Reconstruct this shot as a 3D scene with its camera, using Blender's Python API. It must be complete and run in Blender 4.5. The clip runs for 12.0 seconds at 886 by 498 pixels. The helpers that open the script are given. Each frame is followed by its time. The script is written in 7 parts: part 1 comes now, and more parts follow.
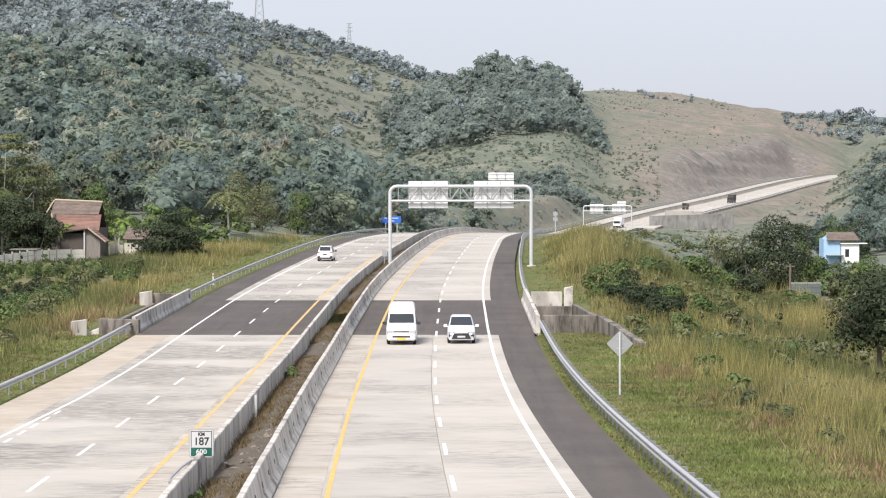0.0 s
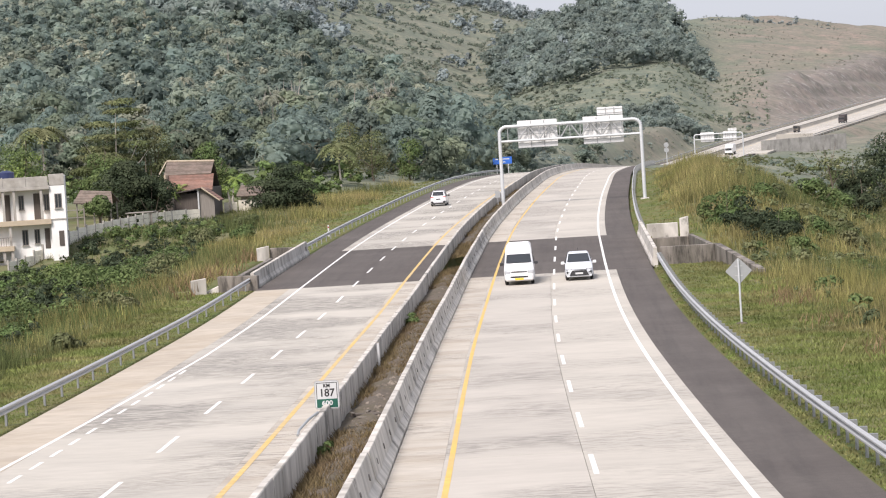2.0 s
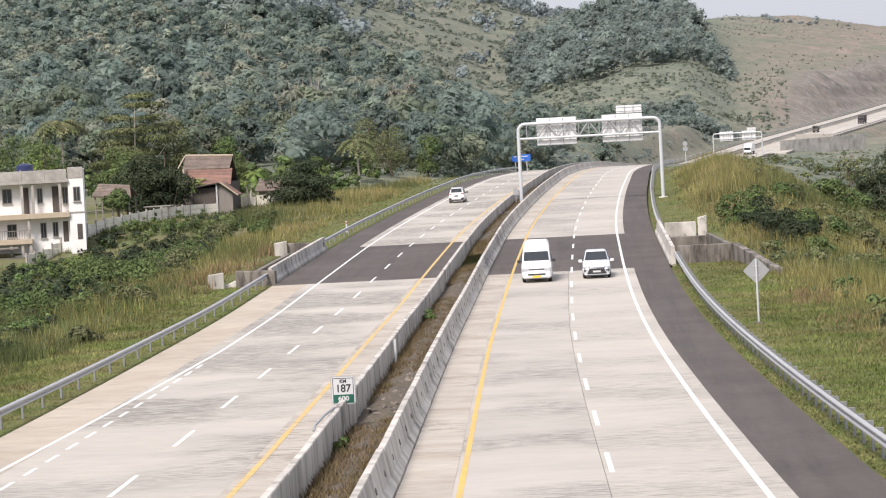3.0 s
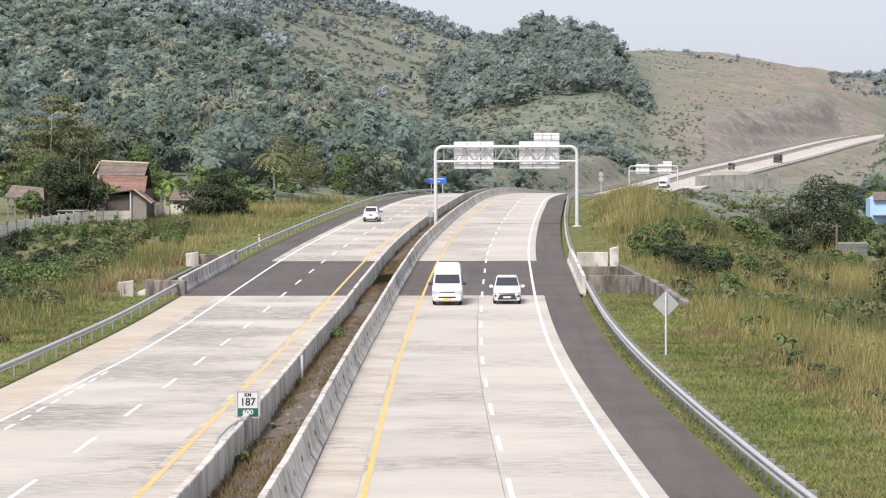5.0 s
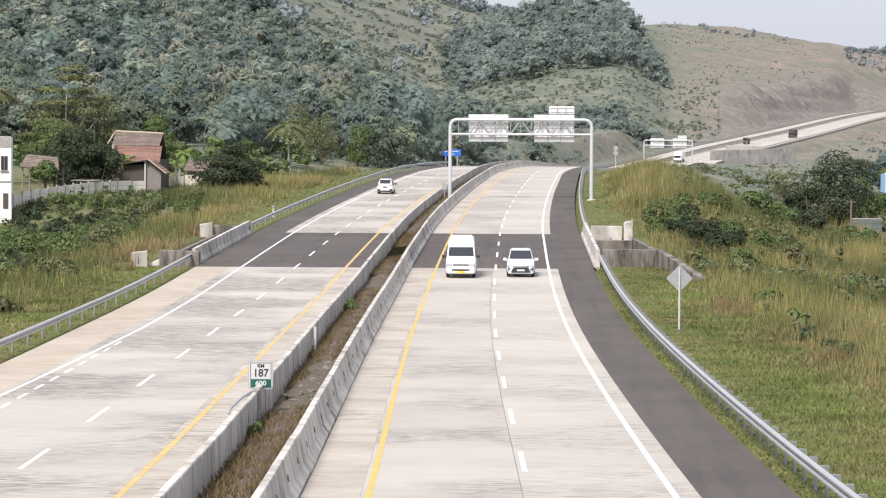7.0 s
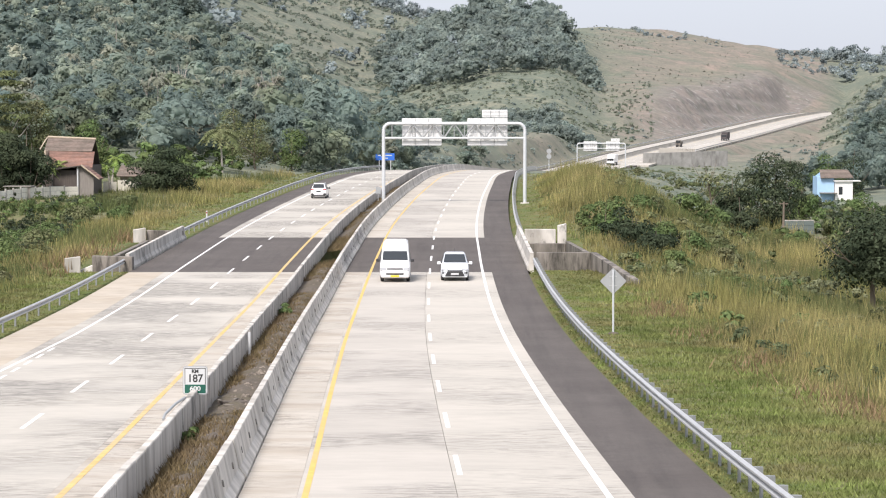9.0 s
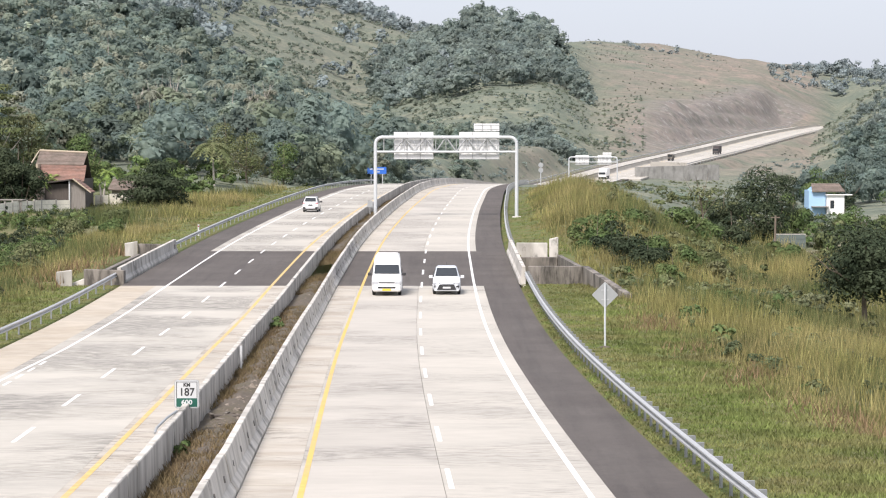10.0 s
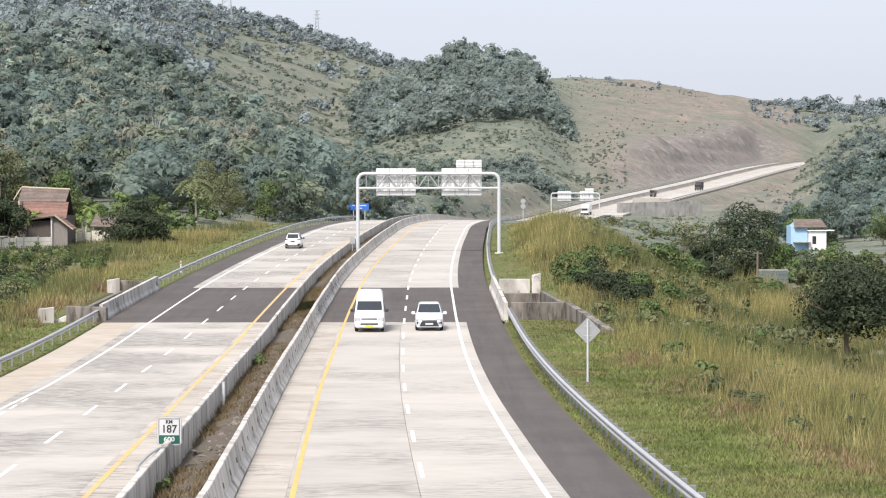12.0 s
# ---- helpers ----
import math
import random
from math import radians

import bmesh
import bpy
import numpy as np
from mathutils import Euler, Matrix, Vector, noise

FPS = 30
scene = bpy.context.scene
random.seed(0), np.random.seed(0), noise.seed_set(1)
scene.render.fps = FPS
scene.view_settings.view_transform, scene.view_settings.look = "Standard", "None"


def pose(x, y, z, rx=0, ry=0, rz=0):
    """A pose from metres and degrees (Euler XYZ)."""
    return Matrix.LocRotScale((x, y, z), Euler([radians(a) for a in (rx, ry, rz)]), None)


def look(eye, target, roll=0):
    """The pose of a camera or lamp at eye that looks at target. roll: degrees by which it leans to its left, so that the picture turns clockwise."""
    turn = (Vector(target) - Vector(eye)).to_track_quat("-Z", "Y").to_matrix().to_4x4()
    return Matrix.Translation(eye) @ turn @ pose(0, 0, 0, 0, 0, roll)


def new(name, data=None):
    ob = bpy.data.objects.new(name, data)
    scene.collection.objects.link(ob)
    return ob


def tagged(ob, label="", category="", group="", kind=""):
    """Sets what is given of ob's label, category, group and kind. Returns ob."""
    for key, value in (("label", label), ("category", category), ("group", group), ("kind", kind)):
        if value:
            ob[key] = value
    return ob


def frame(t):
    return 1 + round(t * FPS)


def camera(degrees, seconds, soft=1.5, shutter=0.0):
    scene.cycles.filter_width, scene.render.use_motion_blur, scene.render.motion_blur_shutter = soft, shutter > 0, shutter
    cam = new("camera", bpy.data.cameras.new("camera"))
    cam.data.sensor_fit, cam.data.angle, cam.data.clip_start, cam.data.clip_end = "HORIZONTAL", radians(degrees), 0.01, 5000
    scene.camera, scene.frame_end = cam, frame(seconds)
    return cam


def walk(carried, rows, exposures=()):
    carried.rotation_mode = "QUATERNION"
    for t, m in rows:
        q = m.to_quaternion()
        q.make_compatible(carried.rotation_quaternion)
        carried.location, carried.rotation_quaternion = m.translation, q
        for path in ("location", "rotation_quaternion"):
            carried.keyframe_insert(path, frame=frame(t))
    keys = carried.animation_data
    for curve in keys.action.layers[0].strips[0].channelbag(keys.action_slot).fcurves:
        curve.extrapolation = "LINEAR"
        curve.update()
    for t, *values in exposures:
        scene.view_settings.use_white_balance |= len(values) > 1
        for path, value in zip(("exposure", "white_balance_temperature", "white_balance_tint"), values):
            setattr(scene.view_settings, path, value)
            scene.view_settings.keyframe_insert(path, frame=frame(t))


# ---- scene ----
cam = camera(18.745, 12.0, soft=1.15)
walk(cam, [
    (0.0, pose(0, 0, 9.5, 88.845, 0.025, 0.419)),
    (0.1, pose(0, 0, 9.5, 88.829, -0.076, 0.425)),
    (0.2, pose(0, 0, 9.5, 88.822, 0.054, 0.456)),
    (0.3, pose(0, 0, 9.5, 88.822, 0.069, 0.487)),
    (0.4, pose(0, 0, 9.5, 88.822, 0.084, 0.565)),
    (0.5, pose(0, 0, 9.5, 88.849, 0.149, 0.756)),
    (0.6, pose(0, 0, 9.5, 88.872, 0.254, 0.961)),
    (0.7, pose(0, 0, 9.5, 88.876, 0.405, 1.109)),
    (0.8, pose(0, 0, 9.5, 88.843, 0.672, 1.188)),
    (0.9, pose(0, 0, 9.5, 88.726, 1.053, 1.143)),
    (1.0, pose(0, 0, 9.5, 88.627, 1.391, 1.187)),
    (1.1, pose(0, 0, 9.5, 88.584, 1.627, 1.222)),
    (1.2, pose(0, 0, 9.5, 88.516, 1.821, 1.409)),
    (1.3, pose(0, 0, 9.5, 88.372, 2.245, 1.426)),
    (1.4, pose(0, 0, 9.5, 88.272, 2.675, 1.723)),
    (1.5, pose(0, 0, 9.5, 88.085, 2.993, 1.915)),
    (1.6, pose(0, 0, 9.5, 87.957, 3.053, 2.178)),
    (1.7, pose(0, 0, 9.5, 87.857, 3.252, 2.334)),
    (1.8, pose(0, 0, 9.5, 87.801, 3.321, 2.396)),
    (1.9, pose(0, 0, 9.5, 87.750, 3.384, 2.528)),
    (2.0, pose(0, 0, 9.5, 87.664, 3.570, 2.756)),
    (2.1, pose(0, 0, 9.5, 87.606, 3.608, 2.917)),
    (2.2, pose(0, 0, 9.5, 87.504, 3.641, 2.994)),
    (2.3, pose(0, 0, 9.5, 87.515, 3.676, 3.134)),
    (2.4, pose(0, 0, 9.5, 87.445, 3.717, 3.220)),
    (2.5, pose(0, 0, 9.5, 87.377, 3.850, 3.349)),
    (2.6, pose(0, 0, 9.5, 87.303, 3.649, 3.474)),
    (2.7, pose(0, 0, 9.5, 87.256, 3.553, 3.566)),
    (2.8, pose(0, 0, 9.5, 87.311, 3.338, 3.534)),
    (2.9, pose(0, 0, 9.5, 87.451, 3.120, 3.378)),
    (3.0, pose(0, 0, 9.5, 87.617, 3.029, 3.157)),
    (3.1, pose(0, 0, 9.5, 87.788, 2.593, 2.927)),
    (3.2, pose(0, 0, 9.5, 87.851, 2.291, 2.747)),
    (3.3, pose(0, 0, 9.5, 87.904, 1.982, 2.692)),
    (3.4, pose(0, 0, 9.5, 87.969, 1.678, 2.497)),
    (3.5, pose(0, 0, 9.5, 88.060, 1.457, 2.301)),
    (3.7, pose(0, 0, 9.5, 88.137, 0.850, 1.920)),
    (5.3, pose(0, 0, 9.5, 87.993, 0.118, 1.419)),
    (5.5, pose(0, 0, 9.5, 88.000, 0.082, 1.435)),
    (5.7, pose(0, 0, 9.5, 88.022, 0.052, 1.403)),
    (5.8, pose(0, 0, 9.5, 88.006, 0.044, 1.403)),
    (6.0, pose(0, 0, 9.5, 87.963, 0.020, 1.479)),
    (6.2, pose(0, 0, 9.5, 87.881, -0.027, 1.589)),
    (6.3, pose(0, 0, 9.5, 87.849, -0.055, 1.635)),
    (6.5, pose(0, 0, 9.5, 87.715, -0.223, 1.720)),
    (6.6, pose(0, 0, 9.5, 87.665, -0.237, 1.712)),
    (6.7, pose(0, 0, 9.5, 87.587, -0.243, 1.743)),
    (6.8, pose(0, 0, 9.5, 87.525, -0.250, 1.727)),
    (6.9, pose(0, 0, 9.5, 87.463, -0.258, 1.712)),
    (7.0, pose(0, 0, 9.5, 87.420, -0.280, 1.705)),
    (7.1, pose(0, 0, 9.5, 87.385, -0.263, 1.626)),
    (7.2, pose(0, 0, 9.5, 87.370, -0.263, 1.549)),
    (7.3, pose(0, 0, 9.5, 87.293, -0.263, 1.463)),
    (7.4, pose(0, 0, 9.5, 87.278, -0.262, 1.401)),
    (7.5, pose(0, 0, 9.5, 87.234, -0.270, 1.306)),
    (7.6, pose(0, 0, 9.5, 87.275, -0.084, 1.154)),
    (7.7, pose(0, 0, 9.5, 87.265, -0.062, 1.006)),
    (9.3, pose(0, 0, 9.5, 87.586, -0.039, 0.231)),
    (9.5, pose(0, 0, 9.5, 87.639, -0.080, 0.205)),
    (9.8, pose(0, 0, 9.5, 87.741, -0.024, 0.130)),
    (10.0, pose(0, 0, 9.5, 87.799, -0.033, 0.109)),
    (10.5, pose(0, 0, 9.5, 87.998, -0.000, -0.000)),
    (11.0, pose(0, 0, 9.5, 88.201, 0.002, -0.109)),
    (11.5, pose(0, 0, 9.5, 88.422, 0.020, -0.207)),
    (12.0, pose(0, 0, 9.5, 88.573, 0.051, -0.268)),
], exposures=[(0.0, 0.94, 6500, 14), (2.5, 0.86, 6600, 16), (3.0, 0.85, 6600, 16), (3.5, 0.98, 6500, 15), (5.5, 0.93, 6500, 15), (6.5, 0.92, 6500, 15), (9.5, 1.03, 6500, 14), (12.0, 1.03, 6450, 14)])

# ---- world, sun, exposure ----
SUN_EL, SUN_AZ = 50.0, 205.0
world = bpy.data.worlds.new("overcast_sky")
scene.world = world
world.use_nodes = True
wt = world.node_tree
sky = wt.nodes.new("ShaderNodeTexSky")
sky.sky_type = "NISHITA"
sky.sun_disc = False
sky.sun_elevation, sky.sun_rotation = radians(SUN_EL), radians(SUN_AZ)
sky.altitude, sky.air_density, sky.dust_density, sky.ozone_density = 200, 1.0, 4.0, 1.5
soft_cloud = wt.nodes.new("ShaderNodeMixRGB")
soft_cloud.inputs[0].default_value = 0.62
soft_cloud.inputs[2].default_value = (6.6, 7.1, 7.9, 1)
wt.links.new(sky.outputs[0], soft_cloud.inputs[1])
wt.links.new(soft_cloud.outputs[0], wt.nodes["Background"].inputs[0])
wt.nodes["Background"].inputs[1].default_value = 0.074
sun = new("sun", bpy.data.lights.new("sun", "SUN"))
sun.data.energy, sun.data.angle, sun.data.color = 2.65, radians(18), (1.0, 0.96, 0.9)
_a, _e = radians(SUN_AZ), radians(SUN_EL)
sun.matrix_world = look((math.sin(_a) * math.cos(_e) * 100, math.cos(_a) * math.cos(_e) * 100, math.sin(_e) * 100), (0, 0, 0))


# ---- materials ----
def material(name, colour, rough=0.8, metal=0.0, vary=0.15, scale=1.0, bump=0.0, bump_scale=20.0, island=0.0,
             second=None, second_scale=0.3, second_amount=0.5, stretch=(1, 1, 1), per_object=0.0, translucent=0.0, spec=0.5, streak=0.0, streak_map=(0.12, 2.4, 1), streak_at=0.56, streak_width=0.12, streak_zone=0.0, patch=(0.38, 0.66), tone=0.0):
    """Principled surface with a fine grain, a coarse second tone and a tone per island or per object."""
    m = bpy.data.materials.new(name)
    m.use_nodes = True
    nt = m.node_tree
    N, L = nt.nodes, nt.links
    b = N["Principled BSDF"]
    b.inputs["Roughness"].default_value, b.inputs["Metallic"].default_value = rough, metal
    b.inputs["Specular IOR Level"].default_value = spec
    tc = N.new("ShaderNodeNewGeometry")
    mp = N.new("ShaderNodeMapping")
    mp.inputs["Scale"].default_value = stretch
    L.new(tc.outputs["Position"], mp.inputs[0])
    base = N.new("ShaderNodeMixRGB")
    base.inputs[1].default_value = (*colour, 1)
    base.inputs[2].default_value = (*(second or colour), 1)
    n2 = N.new("ShaderNodeTexNoise")
    n2.inputs["Scale"].default_value, n2.inputs["Detail"].default_value = second_scale, 6
    L.new(mp.outputs[0], n2.inputs["Vector"])
    r2 = N.new("ShaderNodeMapRange")
    r2.inputs["From Min"].default_value, r2.inputs["From Max"].default_value = patch
    r2.inputs["To Max"].default_value = second_amount
    L.new(n2.outputs[0], r2.inputs[0])
    L.new(r2.outputs[0], base.inputs[0])
    n1 = N.new("ShaderNodeTexNoise")
    n1.inputs["Scale"].default_value, n1.inputs["Detail"].default_value = scale, 8
    n1.inputs["Roughness"].default_value = 0.65
    L.new(mp.outputs[0], n1.inputs["Vector"])
    r1 = N.new("ShaderNodeMapRange")
    r1.inputs["From Min"].default_value, r1.inputs["From Max"].default_value = 0.3, 0.7
    r1.inputs["To Min"].default_value, r1.inputs["To Max"].default_value = 1 - vary, 1 + vary
    L.new(n1.outputs[0], r1.inputs[0])
    value = r1.outputs[0]
    for amount, socket in ((island, tc.outputs["Random Per Island"]), (per_object, None)):
        if amount:
            if socket is None:
                socket = N.new("ShaderNodeObjectInfo").outputs["Random"]
            rr = N.new("ShaderNodeMapRange")
            rr.inputs["To Min"].default_value, rr.inputs["To Max"].default_value = 1 - amount, 1 + amount
            L.new(socket, rr.inputs[0])
            mu = N.new("ShaderNodeMath")
            mu.operation = "MULTIPLY"
            L.new(value, mu.inputs[0])
            L.new(rr.outputs[0], mu.inputs[1])
            value = mu.outputs[0]
    if tone:
        # a tone of its own for each plant
        at = N.new("ShaderNodeAttribute")
        at.attribute_name = "tone"
        mt = N.new("ShaderNodeMath")
        mt.operation = "MULTIPLY_ADD"
        mt.inputs[1].default_value, mt.inputs[2].default_value = tone, 1.0
        L.new(at.outputs["Fac"], mt.inputs[0])
        mm = N.new("ShaderNodeMath")
        mm.operation = "MULTIPLY"
        L.new(value, mm.inputs[0])
        L.new(mt.outputs[0], mm.inputs[1])
        value = mm.outputs[0]
    if streak:
        sm = N.new("ShaderNodeMapping")
        sm.inputs["Scale"].default_value = streak_map
        L.new(tc.outputs["Position"], sm.inputs[0])
        ns = N.new("ShaderNodeTexNoise")
        ns.inputs["Scale"].default_value, ns.inputs["Detail"].default_value, ns.inputs["Roughness"].default_value = 1.6, 9, 0.72
        L.new(sm.outputs[0], ns.inputs["Vector"])
        rs = N.new("ShaderNodeMapRange")
        rs.inputs["From Min"].default_value, rs.inputs["From Max"].default_value = streak_at, streak_at + streak_width
        rs.inputs["To Min"].default_value, rs.inputs["To Max"].default_value = 1.0, 1 - streak
        L.new(ns.outputs[0], rs.inputs[0])
        worn = rs.outputs[0]
        if streak_zone:
            # the marks gather in worn zones and leave clean stretches between
            nzn = N.new("ShaderNodeTexNoise")
            nzn.inputs["Scale"].default_value, nzn.inputs["Detail"].default_value = streak_zone, 3
            L.new(tc.outputs["Position"], nzn.inputs["Vector"])
            rz = N.new("ShaderNodeMapRange")
            rz.inputs["From Min"].default_value, rz.inputs["From Max"].default_value = 0.44, 0.58
            L.new(nzn.outputs[0], rz.inputs[0])
            mz = N.new("ShaderNodeMix")
            mz.inputs[2].default_value = 1.0
            L.new(rz.outputs[0], mz.inputs[0])
            L.new(worn, mz.inputs[3])
            worn = mz.outputs[0]
        ms = N.new("ShaderNodeMath")
        ms.operation = "MULTIPLY"
        L.new(value, ms.inputs[0])
        L.new(worn, ms.inputs[1])
        value = ms.outputs[0]
    sc = N.new("ShaderNodeVectorMath")
    sc.operation = "SCALE"
    L.new(base.outputs[0], sc.inputs[0])
    L.new(value, sc.inputs["Scale"])
    L.new(sc.outputs[0], b.inputs["Base Color"])
    if bump:
        nb = N.new("ShaderNodeTexNoise")
        nb.inputs["Scale"].default_value, nb.inputs["Detail"].default_value = bump_scale, 5
        L.new(mp.outputs[0], nb.inputs["Vector"])
        bp = N.new("ShaderNodeBump")
        bp.inputs["Strength"].default_value, bp.inputs["Distance"].default_value = bump, 0.05
        L.new(nb.outputs[0], bp.inputs["Height"])
        L.new(bp.outputs[0], b.inputs["Normal"])
    if translucent:
        tr = N.new("ShaderNodeBsdfTranslucent")
        L.new(sc.outputs[0], tr.inputs[0])
        mx = N.new("ShaderNodeMixShader")
        mx.inputs[0].default_value = translucent
        L.new(b.outputs[0], mx.inputs[1])
        L.new(tr.outputs[0], mx.inputs[2])
        L.new(mx.outputs[0], N["Material Output"].inputs[0])
    return m


M_SLAB = material("worn_concrete_pavement", (0.432, 0.402, 0.352), 0.85, vary=0.06, scale=1.6, stretch=(0.5, 1.2, 1), bump=0.2, streak=0.36, streak_map=(0.8, 5.0, 1), streak_at=0.50, streak_width=0.06, streak_zone=0.10, patch=(0.42, 0.62),
                  bump_scale=9, second=(0.392, 0.366, 0.322), second_scale=0.22, second_amount=0.8, per_object=0.035)
M_SLAB_INNER = material("greyed_inner_lane", (0.420, 0.390, 0.345), 0.85, vary=0.06, scale=1.6, stretch=(0.5, 1.2, 1), bump=0.2, streak=0.40, streak_map=(0.8, 5.0, 1), streak_at=0.48, streak_width=0.05, streak_zone=0.12, patch=(0.42, 0.62),
                        bump_scale=9, second=(0.375, 0.348, 0.308), second_scale=0.22, second_amount=0.8, per_object=0.04)
M_SLAB_DIRTY = material("stained_inner_shoulder", (0.425, 0.390, 0.338), 0.9, vary=0.10, scale=1.5, stretch=(0.7, 1.4, 1), bump=0.25, streak=0.45, streak_map=(0.6, 3.0, 1), streak_at=0.52, streak_width=0.05, streak_zone=0.16, patch=(0.45, 0.62),
                        bump_scale=9, second=(0.335, 0.290, 0.236), second_scale=0.3, second_amount=0.7, per_object=0.05)
M_SLAB_LEFT = material("darkly_streaked_pavement", (0.428, 0.400, 0.350), 0.85, vary=0.07, scale=1.6, stretch=(0.5, 1.2, 1), bump=0.2, streak=0.55, streak_map=(0.8, 5.0, 1), streak_at=0.46, streak_width=0.07, streak_zone=0.085, patch=(0.44, 0.60),
                       bump_scale=9, second=(0.375, 0.352, 0.312), second_scale=0.16, second_amount=0.6, per_object=0.035)
M_SLAB_TAN = material("dusty_concrete_shoulder", (0.415, 0.365, 0.298), 0.9, vary=0.14, scale=1.2, stretch=(0.7, 1.0, 1), bump=0.15,
                      second=(0.34, 0.288, 0.22), second_scale=0.25, second_amount=0.7, per_object=0.04)
M_ASPHALT = material("grey_asphalt", (0.074, 0.062, 0.055), 0.9, vary=0.12, scale=2.5, bump=0.2, bump_scale=30,
                     streak=0.22, streak_map=(0.9, 0.03, 1), streak_at=0.45, streak_width=0.2, second=(0.104, 0.090, 0.080), second_scale=0.18, second_amount=0.7)
M_WHITE = material("white_road_paint", (0.72, 0.71, 0.69), 0.7, vary=0.08, scale=3, second=(0.6, 0.58, 0.55), second_scale=0.8, second_amount=0.4)
M_YELLOW = material("yellow_road_paint", (0.60, 0.40, 0.10), 0.7, vary=0.12, scale=2, second=(0.47, 0.34, 0.17), second_scale=0.25, second_amount=0.6)
M_YELLOW_FADED = material("faded_yellow_road_paint", (0.55, 0.38, 0.13), 0.8, vary=0.2, scale=2, second=(0.46, 0.36, 0.21), second_scale=0.2, second_amount=0.7)
M_BARRIER = material("weathered_barrier_concrete", (0.53, 0.50, 0.455), 0.9, vary=0.24, scale=2.2, stretch=(1.3, 1.3, 0.3), bump=0.3, streak=0.55, streak_map=(0.45, 0.26, 0.22), streak_at=0.56, streak_width=0.06, patch=(0.46, 0.6),
                     bump_scale=12, second=(0.22, 0.203, 0.172), second_scale=1.1, second_amount=0.6, per_object=0.12)
M_OLD = material("dark_weathered_concrete", (0.23, 0.205, 0.18), 0.92, streak=0.6, streak_map=(1.2, 1.2, 0.2), streak_at=0.48, vary=0.22, scale=1.3, stretch=(1, 1, 0.35), bump=0.3,
                 second=(0.10, 0.09, 0.075), second_scale=0.9, second_amount=0.8)
M_STEEL = material("galvanised_steel", (0.50, 0.505, 0.50), 0.5, 0.45, vary=0.08, scale=2, second=(0.42, 0.42, 0.42), second_scale=0.5, second_amount=0.5)
M_GALV_PALE = material("pale_galvanised_post", (0.55, 0.57, 0.58), 0.55, 0.25, vary=0.06, scale=3)
M_SIGNBACK = material("pale_sign_back", (0.70, 0.70, 0.69), 0.5, 0.0, vary=0.05, scale=1.5)
M_SIGNGREY = material("grey_sign_back", (0.36, 0.37, 0.37), 0.5, 0.3, vary=0.06, scale=3)
M_BLACK = material("black_paint", (0.02, 0.02, 0.02), 0.5, vary=0.05)
M_GREEN_SIGN = material("green_sign_sheet", (0.008, 0.085, 0.058), 0.5, vary=0.05)
M_BLUE_SIGN = material("blue_sign_sheet", (0.03, 0.14, 0.55), 0.5, vary=0.05)
M_SIGNWHITE = material("white_sign_sheet", (0.52, 0.53, 0.53), 0.45, vary=0.03)
M_SOIL = material("median_soil", (0.105, 0.086, 0.068), 0.95, vary=0.3, scale=4, bump=0.6, bump_scale=7, second=(0.09, 0.075, 0.045), second_scale=0.8, second_amount=0.8)
M_BRUSH = material("dry_weeds", (0.16, 0.115, 0.062), 0.9, vary=0.2, scale=1, island=0.45, second=(0.13, 0.11, 0.04), second_scale=0.5, translucent=0.15)
M_PLASTER = material("white_plaster", (0.82, 0.81, 0.79), 0.85, vary=0.06, scale=1.2, second=(0.66, 0.64, 0.60), second_scale=0.5, second_amount=0.5)
M_PARAPET = material("stained_grey_plaster", (0.38, 0.36, 0.33), 0.9, vary=0.2, scale=1.5, second=(0.28, 0.26, 0.23), second_scale=0.9, second_amount=0.7)
M_CREAM = material("cream_painted_edge", (0.42, 0.35, 0.26), 0.85, vary=0.08, scale=2)
M_ROOF = material("red_clay_roof_tiles", (0.235, 0.130, 0.098), 0.9, vary=0.2, scale=3, bump=0.4, bump_scale=6, second=(0.16, 0.105, 0.085), second_scale=0.8, second_amount=0.8, per_object=0.18)
M_ROOF_OLD = material("weathered_roof_tiles", (0.175, 0.135, 0.112), 0.9, vary=0.25, scale=3, bump=0.4, bump_scale=6, second=(0.12, 0.10, 0.08), second_scale=0.8, second_amount=0.8, per_object=0.18)
M_WOOD_DARK = material("dark_timber", (0.09, 0.075, 0.065), 0.85, vary=0.25, scale=2, stretch=(3, 3, 0.4))
M_WOOD_PALE = material("greyed_timber", (0.215, 0.195, 0.175), 0.85, vary=0.2, scale=2, stretch=(3, 3, 0.4))
M_GLASS = material("dark_window_glass", (0.03, 0.035, 0.04), 0.12, vary=0.1, spec=0.6)
M_LIGHT_BLUE = material("light_blue_paint", (0.33, 0.50, 0.68), 0.8, vary=0.06)
M_TANK = material("dark_blue_plastic", (0.02, 0.03, 0.09), 0.4, vary=0.05)
M_CARWHITE = material("white_car_paint", (0.80, 0.80, 0.80), 0.18, vary=0.02)
M_CARSILVER = material("silver_white_car_paint", (0.66, 0.69, 0.72), 0.2, 0.1, vary=0.02)
M_RUBBER = material("black_rubber", (0.025, 0.025, 0.025), 0.8, vary=0.1)
M_RIM = material("alloy_rim", (0.45, 0.45, 0.46), 0.35, 0.8, vary=0.05)
M_TRIM = material("black_plastic_trim", (0.03, 0.03, 0.032), 0.5, vary=0.05)
M_LAMP_RED = material("red_lamp_lens", (0.35, 0.015, 0.015), 0.25, vary=0.05)
M_LAMP_CLEAR = material("clear_lamp_lens", (0.55, 0.57, 0.6), 0.15, 0.4, vary=0.05)
